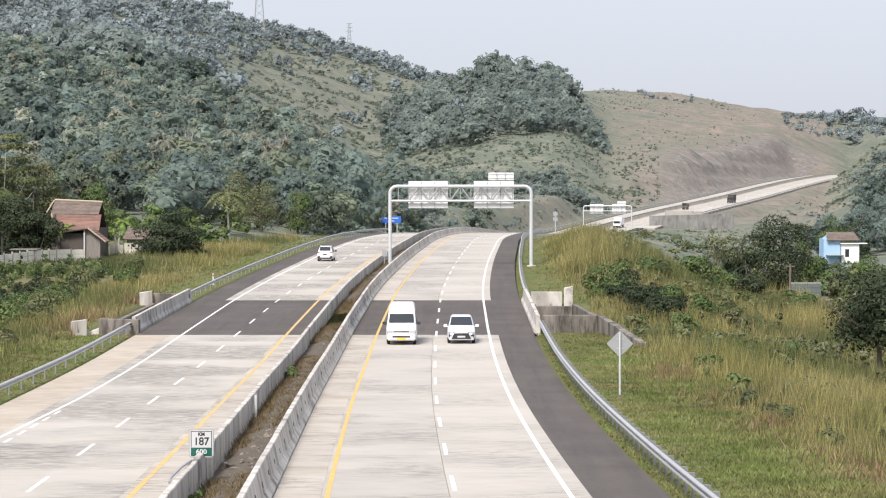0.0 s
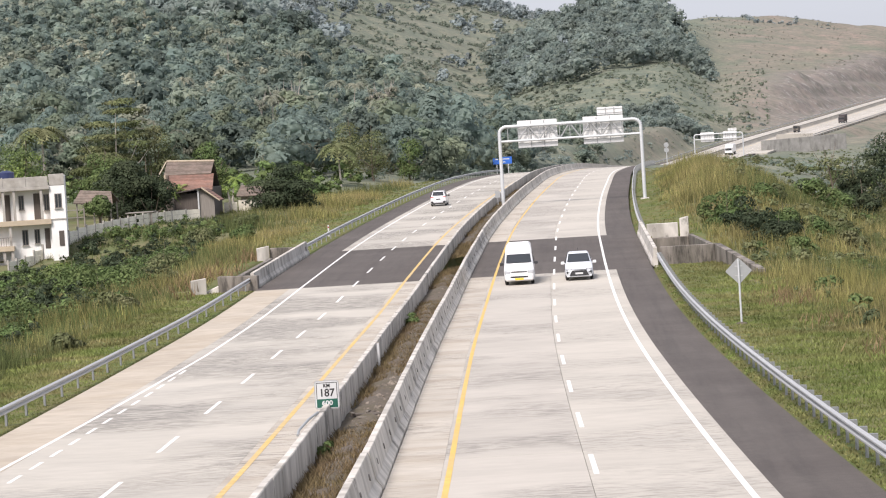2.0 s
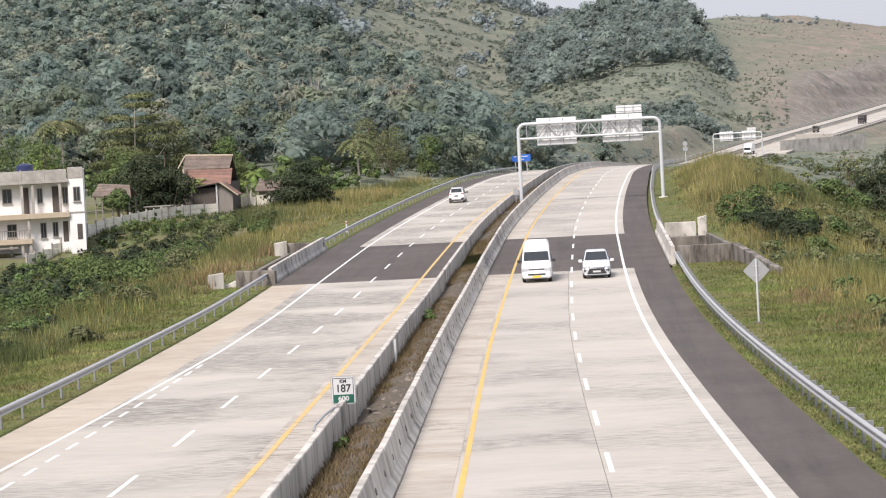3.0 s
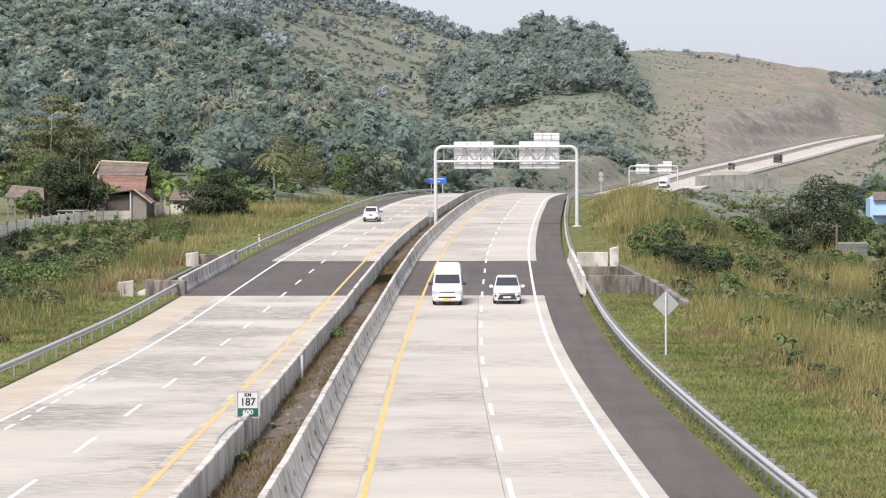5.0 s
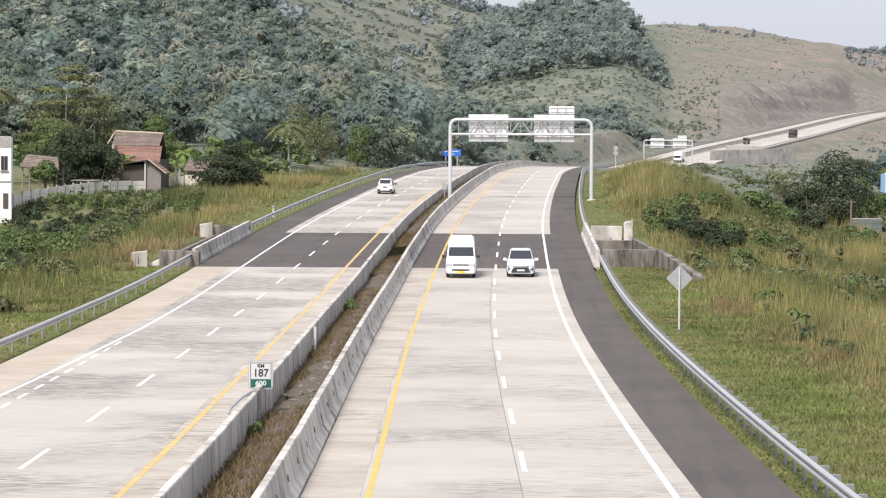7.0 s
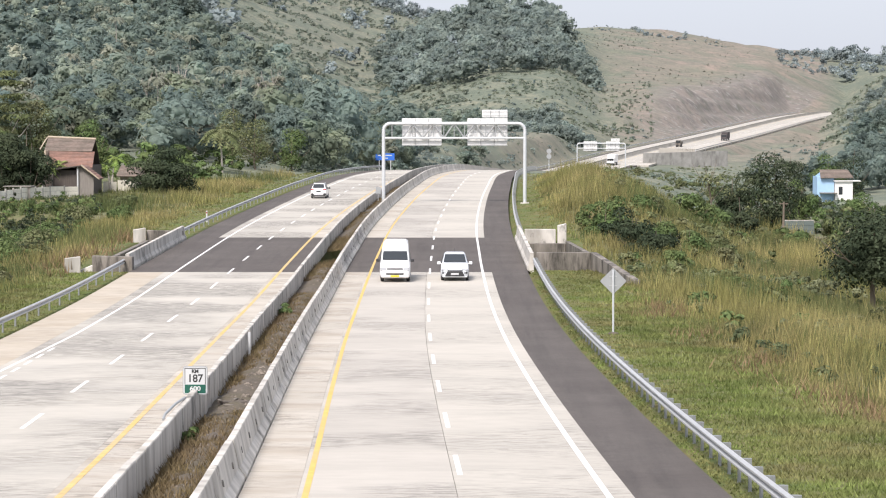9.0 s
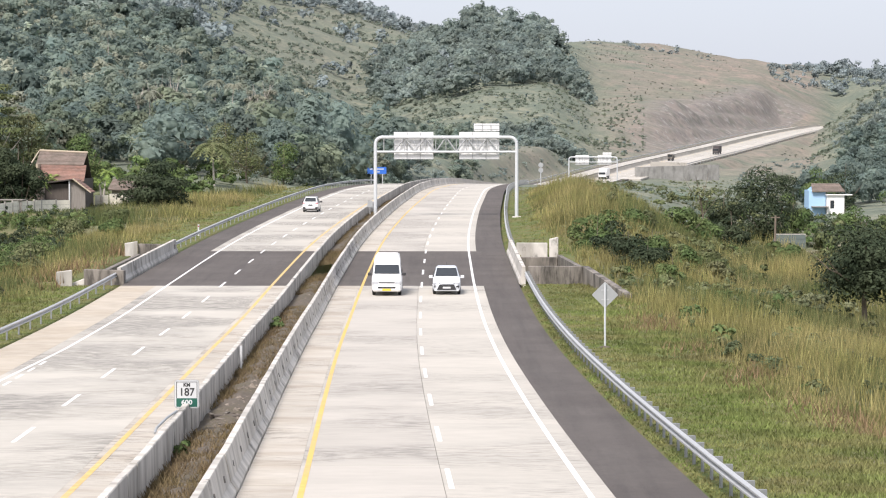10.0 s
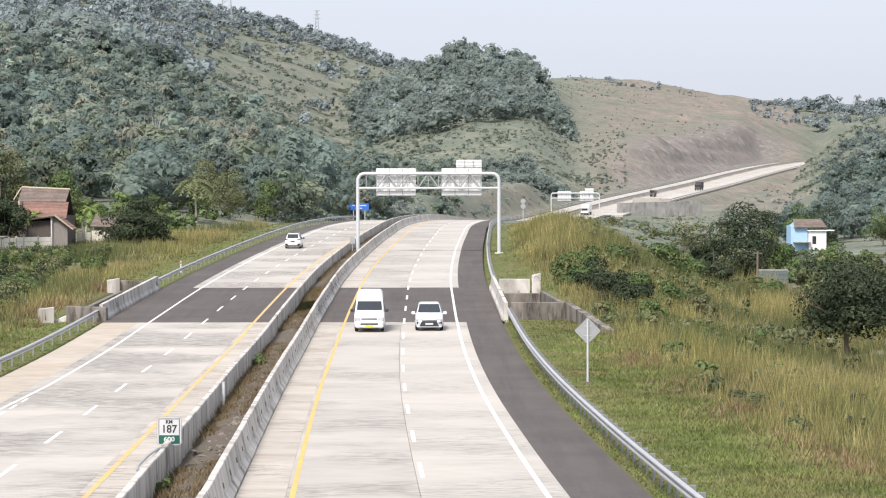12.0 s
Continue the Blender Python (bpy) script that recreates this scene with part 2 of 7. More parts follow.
M_PLATE_YELLOW = material("yellow_plate", (0.75, 0.5, 0.03), 0.5, vary=0.05)
M_TRUCK = material("dark_truck_tarpaulin", (0.07, 0.06, 0.06), 0.8, vary=0.15)
M_BARK = material("grey_brown_bark", (0.16, 0.13, 0.10), 0.95, vary=0.3, scale=4, bump=0.5, bump_scale=10, stretch=(1, 1, 0.3))
M_BARK_PALE = material("pale_bark", (0.36, 0.33, 0.29), 0.95, vary=0.25, scale=4, stretch=(1, 1, 0.3))


def leaf_material(name, a, b, isl=0.35, sc=0.12, tl=0.2):
    return material(name, a, 0.7, vary=0.24, scale=0.7, island=isl, second=b, second_scale=sc, second_amount=0.9, translucent=tl, spec=0.08, tone=1.0)


# Aerial haze is mixed into these leaf colours, paler and bluer with distance.
M_FOREST = leaf_material("hazed_forest_leaves", (0.207, 0.264, 0.228), (0.314, 0.348, 0.268), isl=0.10, sc=0.16, tl=0.55)
M_FOREST_FAR = leaf_material("hazed_far_forest_leaves", (0.230, 0.282, 0.269), (0.300, 0.338, 0.300), isl=0.10, sc=0.09, tl=0.55)
M_FOREST_RIDGE = leaf_material("hazed_ridge_leaves", (0.232, 0.279, 0.289), (0.283, 0.315, 0.307), isl=0.10, sc=0.06, tl=0.42)
M_LEAF_DARK = leaf_material("dark_glossy_leaves", (0.046, 0.064, 0.038), (0.078, 0.095, 0.054), sc=0.4, tl=0.3)
M_LEAF_MID = leaf_material("mid_green_leaves", (0.095, 0.145, 0.055), (0.150, 0.185, 0.075), sc=0.4, tl=0.3)
M_LEAF_BRIGHT = leaf_material("bright_green_leaves", (0.16, 0.25, 0.06), (0.23, 0.27, 0.09), sc=0.4, tl=0.3)
M_LEAF_OLIVE = leaf_material("olive_leaves", (0.125, 0.150, 0.068), (0.185, 0.185, 0.100), sc=0.4, tl=0.3)
M_TALL = material("tall_grass_blades", (0.222, 0.212, 0.076), 0.8, vary=0.35, scale=0.25, island=0.4, tone=1.0, second=(0.312, 0.262, 0.122), second_scale=0.09, second_amount=1.0, translucent=0.25, spec=0.2)
M_TALL_GREEN = material("green_weed_blades", (0.095, 0.125, 0.045), 0.8, vary=0.25, scale=0.25, island=0.4, tone=1.0, second=(0.185, 0.17, 0.075), second_scale=0.08, second_amount=0.8, translucent=0.25, spec=0.2)
M_SHORT = material("short_grass_blades", (0.152, 0.190, 0.056), 0.8, vary=0.3, scale=0.5, island=0.25, tone=1.0, second=(0.225, 0.185, 0.09), second_scale=0.16, second_amount=0.8, translucent=0.2, spec=0.2)


def ground_material():
    """Grass, scrub, dry grass and rock, chosen by the land-cover attribute of the ground."""
    m = bpy.data.materials.new("ground_cover")
    m.use_nodes = True
    N, L = m.node_tree.nodes, m.node_tree.links
    b = N["Principled BSDF"]
    b.inputs["Roughness"].default_value = 0.95
    b.inputs["Specular IOR Level"].default_value = 0.2
    geo = N.new("ShaderNodeNewGeometry")

    def nz(scale, detail=7, tall=1.0):
        n = N.new("ShaderNodeTexNoise")
        n.inputs["Scale"].default_value, n.inputs["Detail"].default_value = scale, detail
        n.inputs["Roughness"].default_value = 0.62
        if tall == 1.0:
            L.new(geo.outputs["Position"], n.inputs["Vector"])
        else:
            mp = N.new("ShaderNodeMapping")
            mp.inputs["Scale"].default_value = (1, 1, tall)
            L.new(geo.outputs["Position"], mp.inputs[0])
            L.new(mp.outputs[0], n.inputs["Vector"])
        return n.outputs[0]

    def ramp(sock, lo, hi):
        r = N.new("ShaderNodeMapRange")
        r.inputs["From Min"].default_value, r.inputs["From Max"].default_value = lo, hi
        L.new(sock, r.inputs[0])
        return r.outputs[0]

    def mix(f, a, c):
        x = N.new("ShaderNodeMixRGB")
        for i, v in ((0, f), (1, a), (2, c)):
            if isinstance(v, tuple):
                x.inputs[i].default_value = (*v, 1)
            else:
                L.new(v, x.inputs[i])
        return x.outputs[0]

    def attr(name):
        a = N.new("ShaderNodeAttribute")
        a.attribute_name = name
        return a.outputs["Fac"]

    def mul(a, c):
        x = N.new("ShaderNodeMath")
        x.operation = "MULTIPLY"
        L.new(a, x.inputs[0])
        L.new(c, x.inputs[1])
        return x.outputs[0]

    grass = mix(ramp(nz(0.35), 0.38, 0.62), (0.098, 0.126, 0.040), (0.150, 0.132, 0.060))
    grass = mix(ramp(nz(2.2), 0.5, 0.75), grass, (0.085, 0.115, 0.032))
    # Scrub covers the distant land; some haze is put into its colours.
    scrub = mix(ramp(nz(0.045), 0.42, 0.58), (0.148, 0.166, 0.124), (0.200, 0.200, 0.148))
    scrub = mix(ramp(nz(0.13), 0.45, 0.6), scrub, (0.118, 0.138, 0.106))
    scrub = mix(ramp(nz(0.45), 0.5, 0.62), scrub, (0.104, 0.124, 0.096))
    dry = mix(ramp(nz(0.03), 0.42, 0.6), (0.258, 0.206, 0.172), (0.208, 0.188, 0.150))
    dry = mix(ramp(nz(0.085), 0.46, 0.60), dry, (0.172, 0.164, 0.130))
    dry = mix(ramp(nz(0.3), 0.50, 0.62), dry, (0.142, 0.137, 0.110))
    rock = mix(ramp(nz(0.05), 0.42, 0.6), (0.186, 0.165, 0.150), (0.226, 0.194, 0.168))
    rock = mix(ramp(nz(0.16), 0.48, 0.6), rock, (0.150, 0.146, 0.122))
    rock = mix(ramp(nz(0.30, tall=0.35), 0.56, 0.63), rock, (0.290, 0.272, 0.255))
    rock = mix(ramp(nz(0.42, tall=0.35), 0.55, 0.63), rock, (0.128, 0.118, 0.112))
    c = mix(attr("scrub"), grass, scrub)
    c = mix(mul(attr("dry"), ramp(nz(0.02), 0.34, 0.52)), c, dry)
    c = mix(mul(attr("rock"), ramp(nz(0.05), 0.25, 0.42)), c, rock)
    L.new(c, b.inputs["Base Color"])
    bp = N.new("ShaderNodeBump")
    bp.inputs["Strength"].default_value, bp.inputs["Distance"].default_value = 0.6, 0.3
    L.new(nz(0.9), bp.inputs["Height"])
    L.new(bp.outputs[0], b.inputs["Normal"])
    return m


M_SHEET = material("dull_grey_sheet_roof", (0.075, 0.09, 0.082), 0.9, vary=0.15, scale=1.5, spec=0.15)
M_GROUND = ground_material()


# ---- builders ----
def part(name, bm, mat, parent=None, label=""):
    """Links a bmesh as one mesh object, under a thing or a part."""
    me = bpy.data.meshes.new(name)
    bm.to_mesh(me)
    bm.free()
    me.materials.append(mat)
    ob = new(name, me)
    if parent is not None:
        ob.parent = parent
    if label:
        ob["label"] = label
    return ob


def mesh_np(name, verts, faces, mat, parent=None, smooth=False, normals=None, tones=None):
    """A mesh object from arrays of corners and of equal-sided faces; leaves may bring the crown's normals and a tone for each plant."""
    verts = np.asarray(verts, np.float32)
    faces = np.asarray(faces, np.int32)
    me = bpy.data.meshes.new(name)
    n = faces.shape[1]
    me.vertices.add(len(verts))
    me.vertices.foreach_set("co", verts.ravel())
    me.loops.add(faces.size)
    me.loops.foreach_set("vertex_index", faces.ravel())
    me.polygons.add(len(faces))
    me.polygons.foreach_set("loop_start", np.arange(0, faces.size, n, dtype=np.int32))
    me.polygons.foreach_set("use_smooth", np.full(len(faces), smooth, dtype=bool))
    if normals is not None:
        me.polygons.foreach_set("use_smooth", np.ones(len(faces), dtype=bool))
        at = me.attributes.new("custom_normal", "FLOAT_VECTOR", "POINT")
        at.data.foreach_set("vector", np.asarray(normals, np.float32).ravel())
    if tones is not None:
        at = me.attributes.new("tone", "FLOAT", "POINT")
        at.data.foreach_set("value", np.asarray(tones, np.float32))
    me.update(calc_edges=True)
    me.materials.append(mat)
    ob = new(name, me)
    if parent is not None:
        ob.parent = parent
    return ob


def box(bm, x0, x1, y0, y1, z0, z1, bevel=0.0):
    r = bmesh.ops.create_cube(bm, size=1, matrix=Matrix.LocRotScale(((x0 + x1) / 2, (y0 + y1) / 2, (z0 + z1) / 2), None, (x1 - x0, y1 - y0, z1 - z0)))
    if bevel:
        es = {e for v in r["verts"] for e in v.link_edges}
        bmesh.ops.bevel(bm, geom=list(es), offset=bevel, segments=1, affect="EDGES", profile=0.5)
    return r["verts"]


def boxed(x0, x1, y0, y1, z0, z1, bevel=0.0):
    bm = bmesh.new()
    box(bm, x0, x1, y0, y1, z0, z1, bevel)
    return bm


def tube(bm, p0, p1, r, r2=None, seg=10):
    p0, p1 = Vector(p0), Vector(p1)
    d = p1 - p0
    m = Matrix.Translation((p0 + p1) / 2) @ d.to_track_quat("Z", "Y").to_matrix().to_4x4()
    return bmesh.ops.create_cone(bm, cap_ends=True, segments=seg, radius1=r, radius2=r if r2 is None else r2, depth=d.length, matrix=m)["verts"]


def prism(outline, y0, y1):
    """A solid whose (x, z) outline runs from y0 to y1."""
    bm = bmesh.new()
    a = [bm.verts.new((x, y0, z)) for x, z in outline]
    c = [bm.verts.new((x, y1, z)) for x, z in outline]
    n = len(outline)
    bm.faces.new(a)
    bm.faces.new(c[::-1])
    for i in range(n):
        bm.faces.new((a[i], c[i], c[(i + 1) % n], a[(i + 1) % n]))
    bmesh.ops.recalc_face_normals(bm, faces=bm.faces)
    return bm


def thing(name, label, category, m=None, group="", kind=""):
    e = new(name)
    e.empty_display_size = 0.3
    if m is not None:
        e.matrix_basis = m
    return tagged(e, label, category, group, kind)


# ---- the line of the road ----
# distance ahead, sideways place of the right carriageway's lane line, height
LINE = [(-60, 3.6, 3.6), (0, 1.9, 2.2), (40, 0.72, 1.3), (71.4, -0.12, 0.62), (97.4, -0.80, 0.27), (123.4, -1.36, 0.07), (149.4, -1.70, 0.07),
        (175.4, -1.88, 0.42), (201.4, -1.93, 0.85), (214.4, -1.94, 1.05), (286, -1.0, 2.05), (340, 0.35, 2.72), (400, 2.2, 3.15),
        (450, 5.4, 3.1), (560, 14.5, 0.9), (700, 28, -2.0), (830, 44, -2.3), (950, 71, 1.9), (1100, 108, 6.9), (1500, 202, 19.0), (1620, 232, 21.5), (1800, 280, 20)]
_ly, _lx, _lz = (np.array(c, float) for c in zip(*LINE))


def _hermite(q, xs, ys):
    m = np.gradient(ys, xs)
    i = np.clip(np.searchsorted(xs, q) - 1, 0, len(xs) - 2)
    h = xs[i + 1] - xs[i]
    t = np.clip((q - xs[i]) / h, 0, 1)
    return ((2 * t**3 - 3 * t**2 + 1) * ys[i] + (t**3 - 2 * t**2 + t) * h * m[i]
            + (-2 * t**3 + 3 * t**2) * ys[i + 1] + (t**3 - t**2) * h * m[i + 1])


def line_x(y):
    return _hermite(np.asarray(y, float), _ly, _lx)


def line_z(y):
    return _hermite(np.asarray(y, float), _ly, _lz)


def on_road(s, y, h=0.0):
    """The place s metres to the right of the lane line, y metres ahead and h above the road."""
    e = 0.5
    a = (line_x(y + e) - line_x(y - e)) / (2 * e)
    c = 1 / np.sqrt(1 + a * a)
    return np.stack([line_x(y) + s * c + 0 * y, y - s * a * c, line_z(y) + h + 0 * y], -1)


def heading(y):
    return math.degrees(-math.atan((float(line_x(y + 0.5)) - float(line_x(y - 0.5)))))


def strip(s0, s1, ys, h, bottom):
    """A slab between two offsets, following the road: corners and quads."""
    ys = np.asarray(ys, float)
    rows = [on_road(s0, ys, h), on_road(s1, ys, h), on_road(s1, ys, bottom), on_road(s0, ys, bottom)]
    v = np.stack(rows, 1).reshape(-1, 3)
    f = []
    for i in range(len(ys) - 1):
        a, c = 4 * i, 4 * i + 4
        f += [(a, a + 1, c + 1, c), (a + 1, a + 2, c + 2, c + 1), (a + 3, a, c, c + 3)]
    f += [(0, 3, 2, 1), (4 * len(ys) - 4, 4 * len(ys) - 3, 4 * len(ys) - 2, 4 * len(ys) - 1)]
    return v, f


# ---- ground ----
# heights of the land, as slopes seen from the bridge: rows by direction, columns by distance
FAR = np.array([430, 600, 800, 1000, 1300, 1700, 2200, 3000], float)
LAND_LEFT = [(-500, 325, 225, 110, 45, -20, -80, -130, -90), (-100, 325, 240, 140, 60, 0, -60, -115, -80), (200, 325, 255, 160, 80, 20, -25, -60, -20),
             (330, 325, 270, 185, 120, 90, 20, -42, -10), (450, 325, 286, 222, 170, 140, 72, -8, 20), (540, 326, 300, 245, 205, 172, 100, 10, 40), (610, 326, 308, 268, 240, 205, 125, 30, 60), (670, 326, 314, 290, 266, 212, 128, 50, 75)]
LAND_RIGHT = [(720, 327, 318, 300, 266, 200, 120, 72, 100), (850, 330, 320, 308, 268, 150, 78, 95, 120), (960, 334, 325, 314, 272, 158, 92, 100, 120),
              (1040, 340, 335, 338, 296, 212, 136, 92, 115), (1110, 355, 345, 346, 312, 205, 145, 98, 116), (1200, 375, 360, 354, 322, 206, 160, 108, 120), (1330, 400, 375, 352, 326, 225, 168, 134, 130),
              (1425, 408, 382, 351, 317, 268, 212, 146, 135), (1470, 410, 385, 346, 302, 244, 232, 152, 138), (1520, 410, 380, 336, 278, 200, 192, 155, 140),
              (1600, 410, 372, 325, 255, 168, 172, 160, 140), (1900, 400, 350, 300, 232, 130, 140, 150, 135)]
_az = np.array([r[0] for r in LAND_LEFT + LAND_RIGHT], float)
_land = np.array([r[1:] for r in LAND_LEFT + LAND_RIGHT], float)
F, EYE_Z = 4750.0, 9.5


def smooth(a, lo, hi):
    t = np.clip((a - lo) / (hi - lo), 0, 1)
    return t * t * (3 - 2 * t)


def ripple(x, y, scale):
    """Smooth uneven ground, between -1 and 1."""
    x, y = x / scale, y / scale
    return (np.sin(x * 1.3 + 2.1 * np.sin(y * 0.7)) + np.sin(y * 1.1 + 1.7 * np.sin(x * 0.9 + 1.3)) + 0.6 * np.sin(2.3 * x - 1.9 * y + np.sin(y * 2.1))) / 2.6


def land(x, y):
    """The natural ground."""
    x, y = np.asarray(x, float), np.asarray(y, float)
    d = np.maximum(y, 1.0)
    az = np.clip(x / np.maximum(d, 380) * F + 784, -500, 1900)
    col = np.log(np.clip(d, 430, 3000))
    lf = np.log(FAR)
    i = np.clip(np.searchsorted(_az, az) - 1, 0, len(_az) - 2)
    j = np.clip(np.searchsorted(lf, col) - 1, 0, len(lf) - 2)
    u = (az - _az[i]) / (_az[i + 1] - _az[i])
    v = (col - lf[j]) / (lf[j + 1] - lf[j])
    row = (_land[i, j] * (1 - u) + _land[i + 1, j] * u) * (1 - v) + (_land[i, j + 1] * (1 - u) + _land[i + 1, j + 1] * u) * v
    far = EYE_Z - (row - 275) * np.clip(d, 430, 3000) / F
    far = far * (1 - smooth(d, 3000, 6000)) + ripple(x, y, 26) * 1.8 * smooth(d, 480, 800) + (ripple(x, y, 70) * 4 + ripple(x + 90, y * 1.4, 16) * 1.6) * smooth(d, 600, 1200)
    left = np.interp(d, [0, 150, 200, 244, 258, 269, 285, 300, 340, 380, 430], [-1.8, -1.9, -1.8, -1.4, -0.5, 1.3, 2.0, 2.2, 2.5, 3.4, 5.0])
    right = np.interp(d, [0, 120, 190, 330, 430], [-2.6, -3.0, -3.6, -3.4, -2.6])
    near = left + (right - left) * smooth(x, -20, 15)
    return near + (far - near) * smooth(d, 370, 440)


def ground_z(x, y):
    x, y = np.asarray(x, float), np.asarray(y, float)
    s = x - line_x(np.clip(y, -60, 1800))
    z = line_z(np.clip(y, -60, 1800))
    farther = smooth(y, 450, 700)
    bank = z - 0.12 - 0.5 * smooth(y, 855, 880) * (s > 3) - 0.02 * np.maximum(np.abs(s + 6.4) - 13.5, 0) + 0.10 * ripple(x, y, 2.7) * smooth(np.abs(s + 6.4), 15, 19)
    bank = bank - 0.45 * ((s > -19) & (s < 6.6))
    wide = smooth(y, 855, 880)
    wr = smooth(s, 12 - 4.5 * farther + 5 * wide, 34 - 17 * farther + 6 * wide)
    wl = smooth(-s, 24 - 2 * farther, 42 - 9 * farther + 15 * smooth(y, 1010, 1080))
    w = np.maximum(wr, wl)
    w = np.maximum(w, smooth(y, 1560, 1700))
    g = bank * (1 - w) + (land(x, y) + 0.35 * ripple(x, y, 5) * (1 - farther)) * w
    g = g + 2.5 * np.exp(-(((s - 19) / 7.5) ** 2)) * smooth(y, 218, 262) * (1 - smooth(y, 330, 420)) * smooth(s, 7.5, 12)
    # the sunken lane that passes under the road
    sunk = smooth(y, 180, 181.2) * (1 - smooth(y, 211.2, 211.9)) * (((s > 7.6) & (s < 11.2)) | ((s < -20.2) & (s > -22.6)))
    crag = smooth(-s, 21, 27) * (1 - smooth(-s, 55, 80)) * smooth(y, 1010, 1080) * (1 - smooth(y, 1500, 1620))
    g = g + crag * (1.1 * ripple(x, y, 4.5) + 1.0 * np.abs(ripple(x + 40, y * 0.6, 9)))
    step = (g - 2.0) / 8.0 - np.floor((g - 2.0) / 8.0)
    g = g + crag * 8.0 * (smooth(step, 0.1, 0.85) - step) * 0.35
    slot = smooth(y, 176.5, 177.5) * (1 - smooth(y, 212, 213)) * (s > -7.9) * (s < -5.6)
    return g - sunk * np.clip(g + 2.8, 0, 9) - 3.0 * slot


def build_ground():
    ys = np.concatenate([np.arange(-60, 60, 6), np.arange(60, 176, 2.5), np.arange(176, 216, 0.8), np.arange(216, 460, 4), np.geomspace(460, 3000, 190), np.geomspace(3150, 5000, 10)])
    half = np.concatenate([np.arange(0, 34, 0.8), np.geomspace(34, 600, 100), np.geomspace(640, 3500, 20)])
    ss = np.unique(np.concatenate([-half - 6.4, half - 6.4]))
    Y, S = np.meshgrid(ys, ss, indexing="ij")
    X = line_x(np.clip(Y, -60, 1800)) + S
    Z = ground_z(X, Y)
    nr, nc = Y.shape
    k = np.arange(nr * nc).reshape(nr, nc)
    f = np.stack([k[:-1, :-1], k[:-1, 1:], k[1:, 1:], k[1:, :-1]], -1).reshape(-1, 4)
    ob = mesh_np("ground", np.stack([X, Y, Z], -1).reshape(-1, 3), f, M_GROUND, smooth=True)
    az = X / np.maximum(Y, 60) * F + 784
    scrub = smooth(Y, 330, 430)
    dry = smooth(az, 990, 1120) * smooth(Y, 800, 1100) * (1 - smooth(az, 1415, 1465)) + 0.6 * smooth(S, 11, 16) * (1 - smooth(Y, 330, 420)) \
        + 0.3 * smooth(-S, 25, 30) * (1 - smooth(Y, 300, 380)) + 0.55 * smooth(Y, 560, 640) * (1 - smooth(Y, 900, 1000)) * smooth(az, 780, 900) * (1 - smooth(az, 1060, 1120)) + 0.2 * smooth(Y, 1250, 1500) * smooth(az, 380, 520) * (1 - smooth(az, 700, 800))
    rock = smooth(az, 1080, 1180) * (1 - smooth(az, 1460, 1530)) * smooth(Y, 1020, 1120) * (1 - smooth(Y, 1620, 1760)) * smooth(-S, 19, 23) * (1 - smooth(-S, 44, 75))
    for name, v in (("scrub", scrub), ("dry", np.clip(dry, 0, 1)), ("rock", rock)):
        at = ob.data.attributes.new(name, "FLOAT", "POINT")
        at.data.foreach_set("value", v.astype(np.float32).ravel())
    tagged(ob, "rolling green land with mown verges and scrub", "ground", kind="structure")


build_ground()

# ---- road ----
ROAD_PARTS = thing("road", "pale worn concrete dual carriageway with painted lines", "road", kind="structure")
STRIP_A, STRIP_B = 174.3, 215.0


def flat_piece(name, s0, s1, y0, y1, mat, top, bottom, parent, step=5.0):
    n = max(1, int(math.ceil((y1 - y0) / step)))
    v, f = strip(s0, s1, np.linspace(y0, y1, n + 1), top, bottom)
    return mesh_np(name, v, f, mat, parent)


def line_piece(name, s, width, y0, y1, mat, parent, step=6.0, h=0.006):
    return flat_piece(name, s - width / 2, s + width / 2, y0, y1, mat, h, h - 0.004, parent, step)


MERGE = 16


